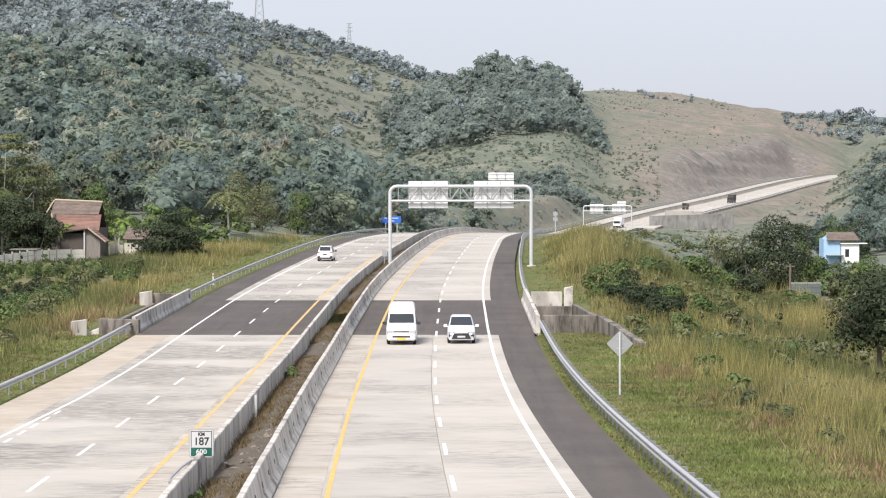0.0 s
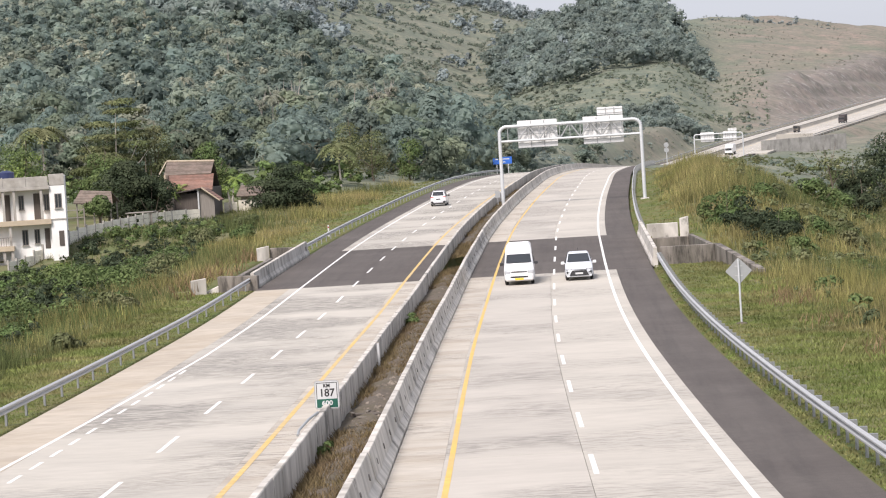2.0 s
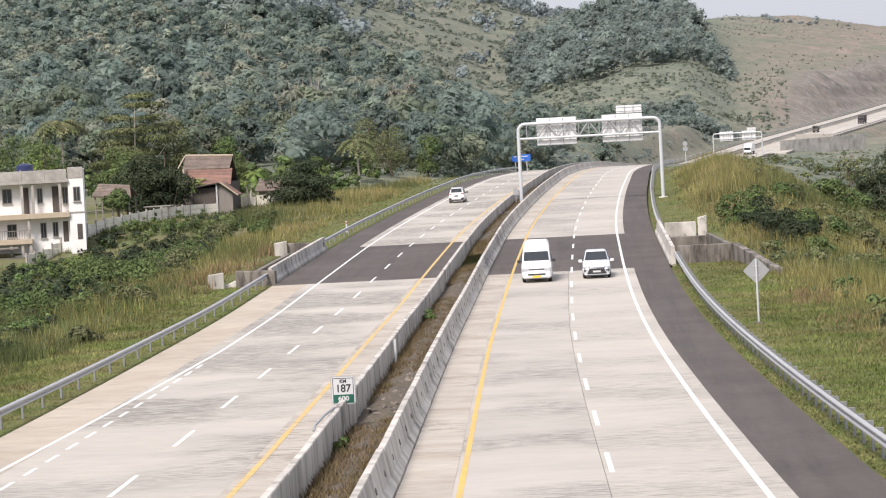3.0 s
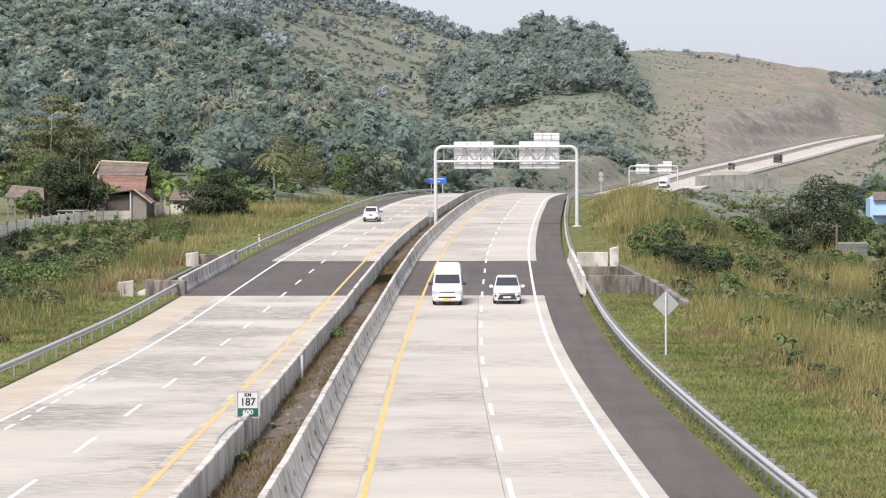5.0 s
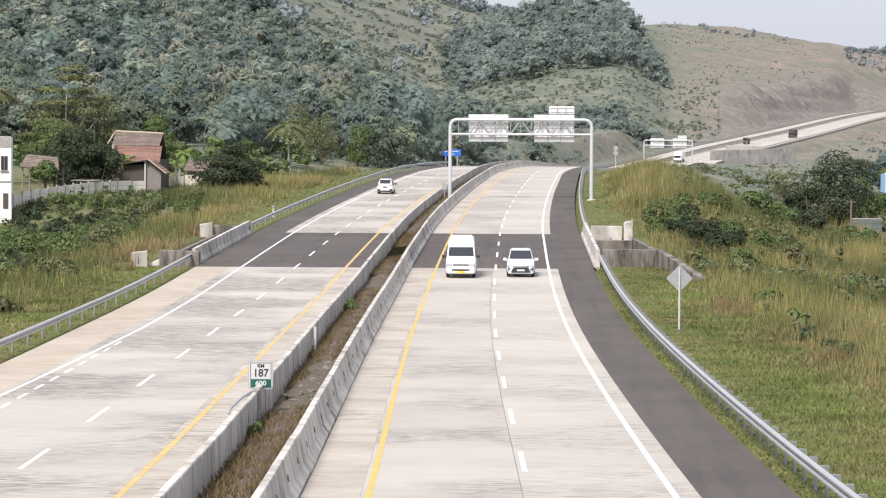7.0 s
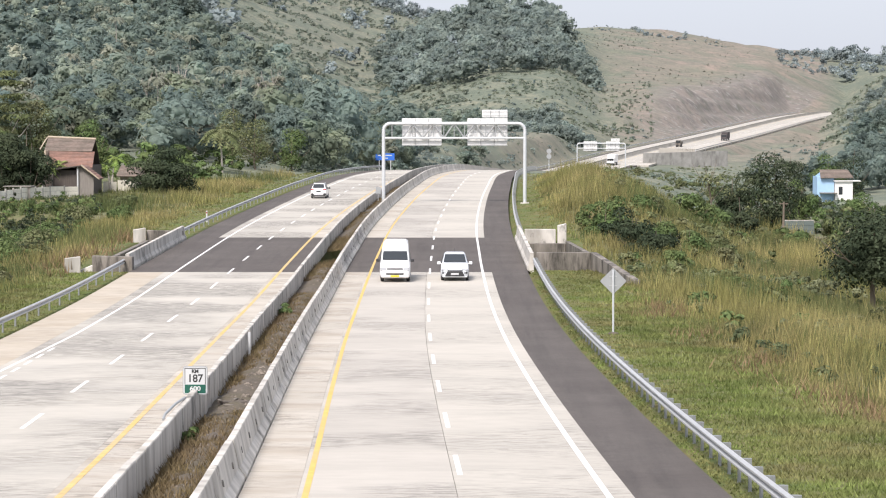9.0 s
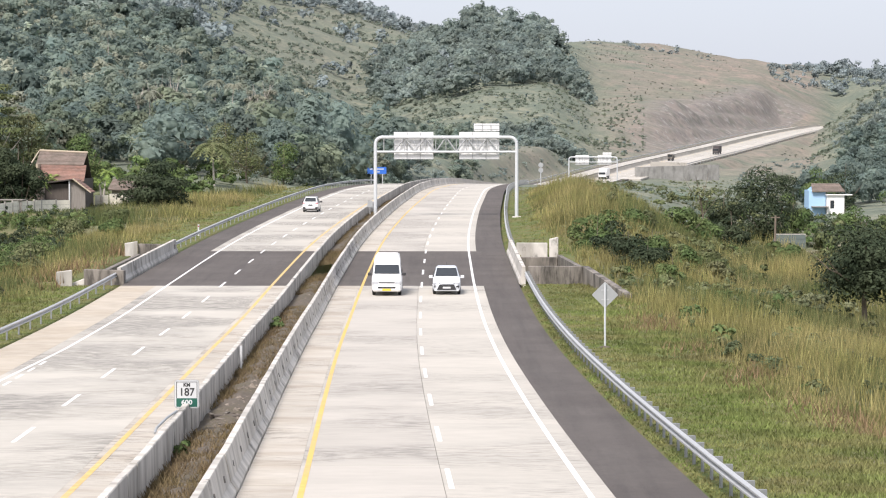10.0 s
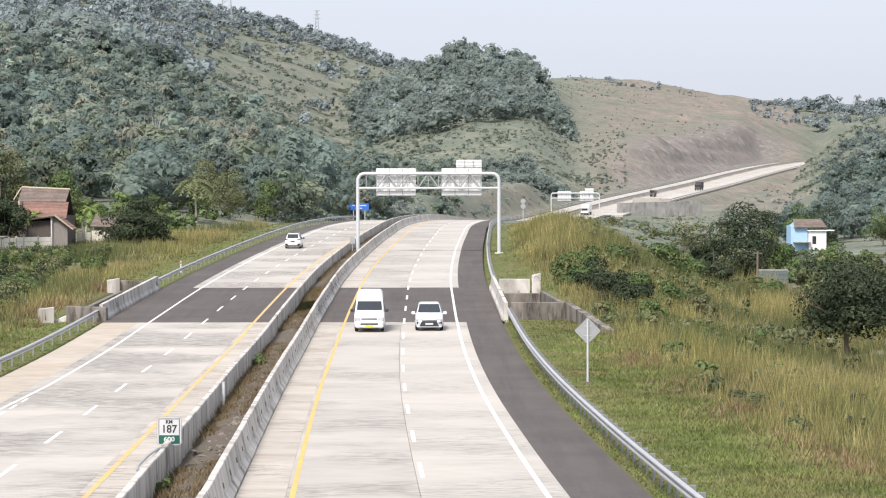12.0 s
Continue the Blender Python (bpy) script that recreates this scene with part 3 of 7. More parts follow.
def build_road():
    for s0, s1 in ((-19.4, -7.95), (-5.55, 6.5)):
        flat_piece("roadbed", s0, s1, -60, 1800, M_OLD, -0.10, -0.35, ROAD_PARTS, 10)
    # asphalt: the short approach, right shoulder and the far left shoulder
    flat_piece("asphalt_strip", -19.4, -8.2, STRIP_A, STRIP_B, M_ASPHALT, -0.004, -0.1, ROAD_PARTS)
    flat_piece("asphalt_strip", -5.3, 6.55, STRIP_A, STRIP_B, M_ASPHALT, -0.004, -0.1, ROAD_PARTS)
    flat_piece("asphalt_shoulder", 4.2, 6.55, -60, STRIP_A, M_ASPHALT, -0.012, -0.1, ROAD_PARTS)
    flat_piece("asphalt_shoulder", 4.2, 6.55, STRIP_B, 870, M_ASPHALT, -0.012, -0.1, ROAD_PARTS)
    flat_piece("asphalt_shoulder", -19.4, -17.1, STRIP_B, 1800, M_ASPHALT, -0.012, -0.1, ROAD_PARTS)
    # far carriageways in long stretches
    for s0, s1 in ((-17.1, -8.2), (-5.3, 4.2)):
        flat_piece("far_pavement", s0, s1, 470, 1800, M_SLAB, 0.0, -0.1, ROAD_PARTS, 10)
        flat_piece("near_pavement", s0 - (2.3 if s0 < -10 else 0), s1, -60, 40, M_SLAB, 0.0, -0.1, ROAD_PARTS, 10)
    flat_piece("wide_shoulder", 4.21, 10.4, 870, 1800, M_SLAB, -0.004, -0.6, ROAD_PARTS, 10)
    # lane slabs
    lanes = ((-5.3, -3.9), (-3.895, -0.038), (-0.024, 4.2), (-9.9, -8.2), (-13.045, -9.905), (-17.1, -13.033))
    for y0, y1, step in ((40, STRIP_A, 5.0), (STRIP_B, 470, 8.5)):
        n = round((y1 - y0) / step)
        for i in range(n):
            a, c = y0 + (y1 - y0) * i / n, y0 + (y1 - y0) * (i + 1) / n
            for s0, s1 in lanes:
                mat = M_SLAB_DIRTY if s1 - s0 < 2.0 else (M_SLAB_LEFT if s1 < -9 else M_SLAB_INNER if s1 < 0 else M_SLAB)
                flat_piece("pavement_slab", s0, s1, a + (0.022 if s1 - s0 < 2 else 0.004), c - (0.022 if s1 - s0 < 2 else 0.004), mat, random.uniform(-0.002, 0.002), -0.1, ROAD_PARTS, 10)
            if y1 == STRIP_A:
                flat_piece("shoulder_slab", -19.4, -17.11, a + 0.002, c - 0.002, M_SLAB_TAN, random.uniform(-0.004, 0.0), -0.1, ROAD_PARTS, 10)
    # painted lines
    for s, mat, w in ((-3.7, M_YELLOW, 0.16), (3.6, M_WHITE, 0.16), (-9.6, M_YELLOW_FADED, 0.18)):
        line_piece("edge_line", s, w, -60, 1500, mat, ROAD_PARTS)
    line_piece("edge_line", -16.4, 0.15, 125, 1500, M_WHITE, ROAD_PARTS)
    ys = np.linspace(-60, 125, 40)
    v, f = strip(-16.475 - 0.019 * (125 - ys), -16.325 - 0.019 * (125 - ys), ys, 0.006, 0.002)
    mesh_np("edge_line", v, f, M_WHITE, ROAD_PARTS)
    for s in (0.16, -12.87):
        for k in range(-8, 95):
            y = 71.4 + 13 * k
            line_piece("lane_dash", s, 0.14, y - 2.5, y + 2.5, M_WHITE, ROAD_PARTS, 3)
    for k in range(0, MERGE):
        line_piece("merge_dash", -16.3, 0.13, 61 + 3.6 * k, 63.0 + 3.6 * k, M_WHITE, ROAD_PARTS, 3)


build_road()


# ---- median barriers ----
# Darker concrete colour that stands for the shade inside the sockets.
M_HOLE = material("shaded_socket_concrete", (0.17, 0.16, 0.145), 0.9, vary=0.2, scale=6)

def sweep(name, outline, ys, mat, parent, y_mid=None):
    """A solid of an (offset, height) outline along the road."""
    ys = np.asarray(ys, float)
    n = len(outline)
    v = np.concatenate([np.stack([on_road(a, np.array([y]), b)[0] for a, b in outline]) for y in ys])
    f4 = [(i * n + j, i * n + (j + 1) % n, (i + 1) * n + (j + 1) % n, (i + 1) * n + j) for i in range(len(ys) - 1) for j in range(n)]
    bm = bmesh.new()
    vs = [bm.verts.new(p) for p in v]
    for q in f4:
        bm.faces.new([vs[k] for k in q])
    bm.faces.new(vs[:n][::-1])
    bm.faces.new(vs[-n:])
    bmesh.ops.recalc_face_normals(bm, faces=bm.faces)
    return part(name, bm, mat, parent)


def jersey(edge, turn):
    """Outline of a barrier whose sloped foot faces the traffic; edge is the foot's offset, turn +1 where traffic is to its right."""
    k = -turn
    return [(edge, -0.1), (edge, 0.08), (edge + k * 0.16, 0.30), (edge + k * 0.30, 0.96), (edge + k * 0.32, 1.0), (edge + k * 0.49, 1.0), (edge + k * 0.51, 0.97), (edge + k * 0.53, -0.1)]


def build_median():
    right = thing("median_barrier", "stained pale concrete barrier of separate units beside the median", "barrier", kind="structure")
    left = thing("median_barrier", "dark-streaked grey concrete barrier of short units beside the median", "barrier", kind="structure")
    y = 44.0
    while y < 470:
        L = 4.0
        e = random.uniform(-0.012, 0.012)
        unit = sweep("barrier_unit", [(a + e, b) for a, b in jersey(-5.32, 1)], [y + 0.012, y + L - 0.012], M_BARRIER, right)
        if y < 240:
            # A raised solid disc; the hole's shade is only its dark colour.
            bm = bmesh.new()
            p = on_road(-5.32 - 0.19, np.array([y + 2.0]), 0.565)[0]
            q = on_road(-5.32 - 0.264, np.array([y + 2.0]), 0.55)[0]
            tube(bm, p, q, 0.085, seg=12)
            part("socket_shade_disc", bm, M_HOLE, unit)
        y += L
    y = 44.0
    while y < 470:
        L = 2.4
        e = random.uniform(-0.010, 0.010)
        hh = random.uniform(-0.006, 0.006)
        sweep("barrier_unit", [(a + e, b + (hh if b > 0.5 else 0)) for a, b in jersey(-8.15, -1)], [y + 0.026, y + L - 0.026], M_BARRIER, left)
        y += L
    for thing_, s, t in ((right, -5.32, 1), (left, -8.15, -1)):
        for a, c in ((470, 900), (900, 1600)):
            sweep("far_barrier", jersey(s, t), np.linspace(a, c, 40), M_SLAB, thing_)
    # earth between the two barriers, with a hump of soil
    ys = np.arange(40, 470, 1.0)
    v = []
    for s, h in ((-7.64, -0.05), (-7.2, 0.10), (-6.75, 0.2), (-6.3, 0.10), (-5.83, -0.06)):
        p = on_road(s, ys, h)
        p[:, 2] += 0.10 * ripple(p[:, 0] * 3, ys * 1.7, 1.0) - 3.2 * smooth(ys, 176.5, 177.5) * (1 - smooth(ys, 212, 213))
        v.append(p)
    v = np.stack(v, 1)
    n = len(ys)
    k = np.arange(n * 5).reshape(n, 5)
    f = np.stack([k[:-1, :-1], k[:-1, 1:], k[1:, 1:], k[1:, :-1]], -1).reshape(-1, 4)
    tagged(mesh_np("median_soil", v.reshape(-1, 3), f, M_SOIL, smooth=True), "bare brown earth between the barriers", "soil", kind="structure")


build_median()


# ---- guardrails ----
M_POST = material("dull_galvanised_post", (0.24, 0.25, 0.25), 0.6, 0.3, vary=0.12, scale=3)


def w_beam(s, side):
    """Outline of a two-wave beam; side +1 when its front faces to smaller offsets."""
    zs = [(0.0, 0.41), (-0.085, 0.455), (-0.085, 0.50), (0.01, 0.55), (0.01, 0.58), (-0.085, 0.63), (-0.085, 0.675), (0.0, 0.72)]
    front = [(s + side * a, z) for a, z in zs]
    back = [(s + side * (a + 0.012), z) for a, z in zs[::-1]]
    return front + back


def build_guardrail(s, side, y0, y1, label, post_top=0.70, posts=2):
    g = thing("guardrail", label, "guardrail", group="roadside guardrails")
    y = y0
    while y < y1 - 0.1:
        L = min(4.0, y1 - y)
        sweep("beam", w_beam(s, side), [y - 0.04, y + L / 2, y + L], M_STEEL, g)
        for yy in (y, y + L / 2)[:posts]:
            p = on_road(s + side * 0.22, np.array([yy + 0.1]), 0)[0]
            gz = float(ground_z(p[0], p[1]))
            top = float(line_z(yy)) + post_top
            bm = bmesh.new()
            box(bm, p[0] - 0.04, p[0] + 0.04, p[1] - 0.07, p[1] + 0.07, gz - 0.25, top)
            post = part("post", bm, M_POST, g)
            q = on_road(s + side * 0.10, np.array([yy + 0.1]), 0.555)[0]
            bm = bmesh.new()
            box(bm, q[0] - 0.085, q[0] + 0.085, q[1] - 0.08, q[1] + 0.08, q[2] - 0.13, q[2] + (0.15 if post_top > 0.68 else 0.05))
            part("spacer", bm, M_POST, post)
        y += L
    return g


build_guardrail(7.05, 1, 48, 180, "galvanised steel guardrail between the asphalt shoulder and mown grass")
build_guardrail(7.05, 1, 214, 470, "galvanised steel guardrail beyond the small bridge")
build_guardrail(-20.0, -1, 80, 177, "galvanised steel guardrail between the concrete shoulder and mown grass", 0.6, 1)
build_guardrail(-20.0, -1, 214, 470, "galvanised steel guardrail beside the climbing asphalt shoulder", 0.6, 1)


def far_rail(s, side, start):
    g = thing("guardrail", "distant pale guardrail beside the climbing road", "guardrail", group="roadside guardrails")
    sweep("beam", w_beam(s, side), np.linspace(start, 1600, 60), M_STEEL, g)
    for y in np.arange(start, 1600, 8.0):
        p = on_road(s + side * 0.2, np.array([y]), 0)[0]
        part("post", boxed(p[0] - 0.06, p[0] + 0.06, p[1] - 0.06, p[1] + 0.06, p[2] - 0.7, p[2] + 0.74), M_STEEL, g)


far_rail(10.9, 1, 895)
far_rail(-20.0, -1, 780)


# ---- plants ----
RNG = np.random.default_rng(11)


def unit(n):
    v = RNG.normal(size=(n, 3))
    return v / np.linalg.norm(v, axis=1, keepdims=True)


def leaf_cloud(n, size, lobes, sides=3, loose=1.0):
    """Loose leaves over a crown of several lobes (centre and radii): corners, and normals that follow the crown."""
    lobes = np.array(lobes, float)
    w = (lobes[:, 3] * lobes[:, 4] + lobes[:, 4] * lobes[:, 5] + lobes[:, 3] * lobes[:, 5])
    k = RNG.choice(len(lobes), n, p=w / w.sum())
    d = unit(n)
    d[:, 2] = np.where((d[:, 2] < -0.3) & (RNG.random(n) < 0.7), -d[:, 2], d[:, 2])
    r = 0.62 + 0.42 * RNG.random(n) ** (0.6 * loose)
    c = lobes[k, :3] + d * lobes[k, 3:6] * r[:, None]
    nrm = d + unit(n) * 0.5 * loose + np.array([0, 0, 0.3])
    nrm /= np.linalg.norm(nrm, axis=1, keepdims=True)
    a = np.cross(nrm, unit(n))
    a /= np.linalg.norm(a, axis=1, keepdims=True)
    b = np.cross(nrm, a)
    s = (size * (0.55 + 0.9 * RNG.random(n)))[:, None]
    hub = lobes[:, :3].mean(0)
    out = (c - hub) / (np.linalg.norm(c - hub, axis=1, keepdims=True) + 1e-6)
    soft = 0.62 * d + 0.38 * out + 0.34 * loose * unit(n) + np.array([0, 0, 0.22])
    soft /= np.linalg.norm(soft, axis=1, keepdims=True)
    if sides == 3:
        v = np.stack([c - a * s * 0.45 - b * s * 0.3, c + a * s * 0.45 - b * s * 0.3, c + b * s * 0.65 + nrm * s * 0.1], 1)
    else:
        v = np.stack([c - b * s * 0.7, c + a * s * 0.32 + nrm * s * 0.08, c + b * s * 0.75, c - a * s * 0.32 + nrm * s * 0.08], 1)
    return v.reshape(-1, 3), np.repeat(soft, v.shape[1], 0)


def crown_lobes(r, h, n, flat=0.7, lift=0.55):
    """Lobes of a broad crown of radius r between lift*h and h."""
    out = []
    for i in range(n):
        a, q = RNG.random() * 6.283, RNG.random() ** 0.6
        rr = r * RNG.uniform(0.32, 0.58)
        z = h * (lift + (1 - lift) * RNG.random() * (1 - 0.45 * q)) - rr * 0.3
        out.append((math.cos(a) * q * r * 0.72, math.sin(a) * q * r * 0.72, z, rr, rr, rr * flat))
    return out


def woods(name, label, mat, xs, ys, hs, templates, sides=3, sink=0.6, tone=0.16):
    """Many crowns joined into one uncountable wood."""
    out, nout, tout = [], [], []
    pick = RNG.integers(0, len(templates), len(xs))
    zs = ground_z(xs, ys)
    for t, (tv, tn) in enumerate(templates):
        i = np.where(pick == t)[0]
        if not len(i):
            continue
        a = RNG.random(len(i)) * 6.283
        ca, sa = np.cos(a)[:, None], np.sin(a)[:, None]
        h, wd = hs[i][:, None], (hs[i] * RNG.uniform(0.75, 1.25, len(i)))[:, None]
        X = (tv[None, :, 0] * ca - tv[None, :, 1] * sa) * wd + xs[i][:, None]
        Y = (tv[None, :, 0] * sa + tv[None, :, 1] * ca) * wd + ys[i][:, None]
        Z = tv[None, :, 2] * h + zs[i][:, None] - sink
        out.append(np.stack([X, Y, Z], -1).reshape(-1, 3))
        nout.append(np.stack([tn[None, :, 0] * ca - tn[None, :, 1] * sa, tn[None, :, 0] * sa + tn[None, :, 1] * ca, tn[None, :, 2] + 0 * ca], -1).reshape(-1, 3))
        tout.append(np.repeat(np.clip(RNG.normal(0, tone, len(i)), -0.45, 0.6), len(tv)))
    v = np.concatenate(out)
    ob = mesh_np(name, v, np.arange(len(v)).reshape(-1, sides), mat, normals=np.concatenate(nout), tones=np.concatenate(tout))
    return tagged(ob, label, "woods", kind="stuff")


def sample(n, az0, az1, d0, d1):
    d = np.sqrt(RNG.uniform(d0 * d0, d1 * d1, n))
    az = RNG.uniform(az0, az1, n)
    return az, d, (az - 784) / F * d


def _clump():
    """Corners and triangles of a rough ball without its underside."""
    bm = bmesh.new()
    bmesh.ops.create_icosphere(bm, subdivisions=1, radius=1.0)
    bmesh.ops.delete(bm, geom=[f for f in bm.faces if f.calc_center_median().z < -0.3], context="FACES")
    bm.verts.ensure_lookup_table()
    v = np.array([w.co[:] for w in bm.verts])
    f = np.array([[w.index for w in g.verts] for g in bm.faces])
    bm.free()
    return v, f


CLUMP_V, CLUMP_F = _clump()


def templates(k, n, size, r=0.42, lobes=9, flat=0.75, lift=0.3):
    """Far crowns: small leaves over several lobes, each with a rough core that closes the gaps between them."""
    out = []
    for _ in range(k):
        ls = crown_lobes(r * RNG.uniform(0.8, 1.2), 1.0, lobes, flat, lift)
        vs, ns = [], []
        for cx, cy, cz, rx, ry, rz in ls:
            push = 1 + RNG.uniform(-0.3, 0.1, len(CLUMP_V))[:, None]
            q = CLUMP_V * push * np.array([rx, ry, rz]) * 0.66 + np.array([cx, cy, cz])
            vs.append(q[CLUMP_F].reshape(-1, 3))
            nn = CLUMP_V + 0.28 * unit(len(CLUMP_V)) + np.array([0, 0, 0.15])
            nn /= np.linalg.norm(nn, axis=1, keepdims=True)
            ns.append(nn[CLUMP_F].reshape(-1, 3))
        lv, ln = leaf_cloud(n, size, ls, 3, 0.75)
        out.append((np.concatenate(vs + [lv]), np.concatenate(ns + [ln])))
    return out


def build_woods():
    def clear(x, y):
        s = x - line_x(np.clip(y, -60, 1800))
        return (s < np.where(y > 425, -25, -34)) | (s > 24)

    # forest on the left hill
    fine, mid, tp = templates(6, 540, 0.065, r=0.40, lobes=9), templates(7, 200, 0.096, lobes=7), templates(8, 125, 0.118, lobes=6)
    tf = templates(8, 130, 0.118, r=0.46, lobes=7)
    low, tiny = templates(6, 66, 0.145, lobes=4, r=0.48), templates(6, 28, 0.25, r=0.6, lobes=2, flat=0.6, lift=0.1)
    az, d, x = sample(4300, -350, 720, 418, 1180)
    edge = np.interp(az, [-430, 300, 370, 480, 560, 620, 680, 720], [1180, 1150, 1080, 1010, 960, 880, 760, 560])
    ok = (d < edge) & clear(x, d) & ~((az > 625) & (d < 535))
    ok &= ~((d < 455) & (az > 60) & (az < 330) & (RNG.random(len(d)) < 0.75))
    x, d = x[ok], d[ok]
    hs = RNG.uniform(5.5, 10.5, len(d)) * (1 + 0.45 * (RNG.random(len(d)) < 0.10))
    sp = 0.7 * ripple(x * 2.1, d * 1.7, 40) + RNG.normal(0, 0.6, len(d))
    sp = sp - 0.55 * smooth(x / d, -0.085, -0.055) * (1 - smooth(d, 620, 760))
    dark, olive = sp < -0.45, sp > 0.62
    # The nearest zone takes the leaf colour with less haze painted in.
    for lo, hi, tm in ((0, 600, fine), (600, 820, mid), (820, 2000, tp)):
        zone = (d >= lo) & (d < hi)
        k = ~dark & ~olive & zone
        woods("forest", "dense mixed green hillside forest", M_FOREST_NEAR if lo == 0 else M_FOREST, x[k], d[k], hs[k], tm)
        k = dark & zone
        woods("forest", "darker broadleaf trees among the hillside forest", M_LEAF_DARKER, x[k], d[k], hs[k] * 1.12, tm)
        k = olive & zone
        woods("forest", "pale olive trees among the hillside forest", M_FOREST_OLIVE, x[k], d[k], hs[k] * 0.9, tm)
    # tall crowns standing out on the first ridge
    az, d, x = sample(120, 60, 255, 1030, 1150)
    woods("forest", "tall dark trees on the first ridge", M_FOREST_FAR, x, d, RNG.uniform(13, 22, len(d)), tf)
    az, d, x = sample(16, 275, 330, 1040, 1110)
    woods("forest", "tall dark trees on the first ridge", M_LEAF_DARKER, x, d, RNG.uniform(13, 19, len(d)), fine)
    # knoll in the middle
    az, d, x = sample(1250, 655, 1060, 1230, 1780)
    top = np.interp(az, [655, 700, 740, 800, 830, 950, 990, 1060], [1600, 1730, 1780, 1700, 1780, 1780, 1560, 1300])
    foot = np.interp(az, [655, 700, 800, 930, 1000, 1060], [1330, 1275, 1225, 1265, 1290, 1300])
    ok = (d < top) & (d > foot) & ((az < 965) | (RNG.random(len(d)) < 0.6))
    x, d = x[ok], d[ok]
    # Both knoll leaf colours already hold the haze; the second is the paler.
    k = ripple(x * 1.6, d, 45) + RNG.normal(0, 0.5, len(d)) > 0.75
    hs = RNG.uniform(7, 16, len(d)) * np.interp(d, [1300, 1700], [0.9, 1.25])
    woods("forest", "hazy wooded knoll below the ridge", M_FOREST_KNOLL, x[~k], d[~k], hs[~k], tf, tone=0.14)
    woods("forest", "pale hazy crowns on the wooded knoll", M_FOREST_FAR, x[k], d[k], hs[k] * 0.85, tf, tone=0.2)
    for n, a0, a1, h0, h1 in ((9, 818, 862, 20, 27), (4, 885, 915, 21, 28), (6, 925, 962, 17, 22), (7, 745, 790, 18, 25), (5, 700, 722, 8, 12)):
        az, d, x = sample(n, a0, a1, 1680, 1740)
        woods("forest", "tall trees on the top of the knoll", M_FOREST_KNOLL, x, d, RNG.uniform(h0, h1, len(d)), tf)
    # dark belt of shrubs under the spur, and a paler one towards the forest
    az, d, x = sample(560, 790, 1045, 930, 1080)
    lim = np.interp(az, [790, 850, 960, 1045], [985, 1030, 1060, 1010])
    ok = clear(x, d) & (d < lim) & (d > 962 + 16 * ripple(x, d, 14)) & (RNG.random(len(d)) < np.interp(az, [790, 850, 1000, 1045], [0.45, 0.8, 1, 0.5]))
    x, d = x[ok], d[ok]
    woods("forest", "dark shrubs below the pale green spur", M_FOREST_KNOLL, x, d, RNG.uniform(3, 7.5, len(d)), tf)
    az, d, x = sample(620, 630, 830, 700, 1090)
    ok = clear(x, d) & (ripple(x, d, 26) + RNG.normal(0, 0.35, len(d)) > 0.0)
    x, d = x[ok], d[ok]
    woods("forest", "mixed shrubs and small trees below the knoll", M_FOREST, x, d, RNG.uniform(2.5, 6.5, len(d)), tf)
    # rough green spur below the knoll
    az, d, x = sample(2600, 640, 1130, 1030, 1330)
    ok = clear(x, d) & (ripple(x * 1.4, d * 0.8, 18) + RNG.normal(0, 0.5, len(d)) > -0.2)
    x, d = x[ok], d[ok]
    woods("scrub", "pale green scrub over the spur", M_SPUR, x, d, RNG.uniform(0.8, 2.8, len(d)), tiny, tone=0.1)
    # shrub belts at the foot of the knoll
    az, d, x = sample(1500, 540, 1110, 560, 960)
    ok = clear(x, d) & ((az < 850) | (RNG.random(len(d)) < 0.35)) & (ripple(x * 1.5, d, 30) + RNG.normal(0, 0.3, len(d)) > -0.05)
    x, d = x[ok], d[ok]
    woods("shrub_belt", "hazy green shrubs at the foot of the hills", M_FOREST_FAR, x, d, RNG.uniform(1.2, 3.8, len(d)), low)
    # far ridge
    tr = templates(7, 60, 0.165, r=0.5, lobes=4)
    az, d, x = sample(2200, -40, 800, 1250, 2330)
    thin = np.interp(az, [-430, 330, 420, 700, 800], [1.0, 0.9, 0.45, 0.35, 0.5])
    open_land = smooth(az, 330, 420) * smooth(d, 1150, 1300) * (1 - smooth(d, 2000, 2120))
    ok = ((ripple(x, d, 55) * 0.5 + RNG.random(len(d)) * 0.9 < thin) & (RNG.random(len(d)) > open_land * (0.55 + 0.42 * (ripple(x * 1.3, d * 0.5, 30) < 0.35)))) | (d > 2080)
    x, d = x[ok], d[ok]
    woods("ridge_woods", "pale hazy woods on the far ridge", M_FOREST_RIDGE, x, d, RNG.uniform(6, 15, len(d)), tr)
    # low bushes on the open grass of the ridge
    az, d, x = sample(5200, 330, 800, 1080, 2150)
    ok = ripple(x * 0.8, d * 0.8, 26) + 0.5 * ripple(x, d, 9) + RNG.normal(0, 0.3, len(d)) > 0.0
    x, d = x[ok], d[ok]
    woods("scrub", "low bushes in the grass of the far ridge", M_SCRUB_LEAF, x, d, RNG.uniform(1.0, 5.0, len(d)), tiny, tone=0.1)
    # bushes between road and forest
    az, d, x = sample(500, 300, 720, 425, 640)
    s = x - line_x(d)
    ok = (s < -24.5) & (s > -46) & ~((az > 625) & (d < 535))
    x, d = x[ok], d[ok]
    woods("shrub_belt", "green shrubs between road and forest", M_FOREST, x, d, RNG.uniform(1.2, 4.0, len(d)), low)
    # rough scrub in the hollow beyond the crest, and below the climbing road
    az, d, x = sample(1700, 640, 1120, 540, 1200)
    ok = clear(x, d) & (ripple(x, d * 0.6, 14) + RNG.normal(0, 0.4, len(d)) > 0.0)
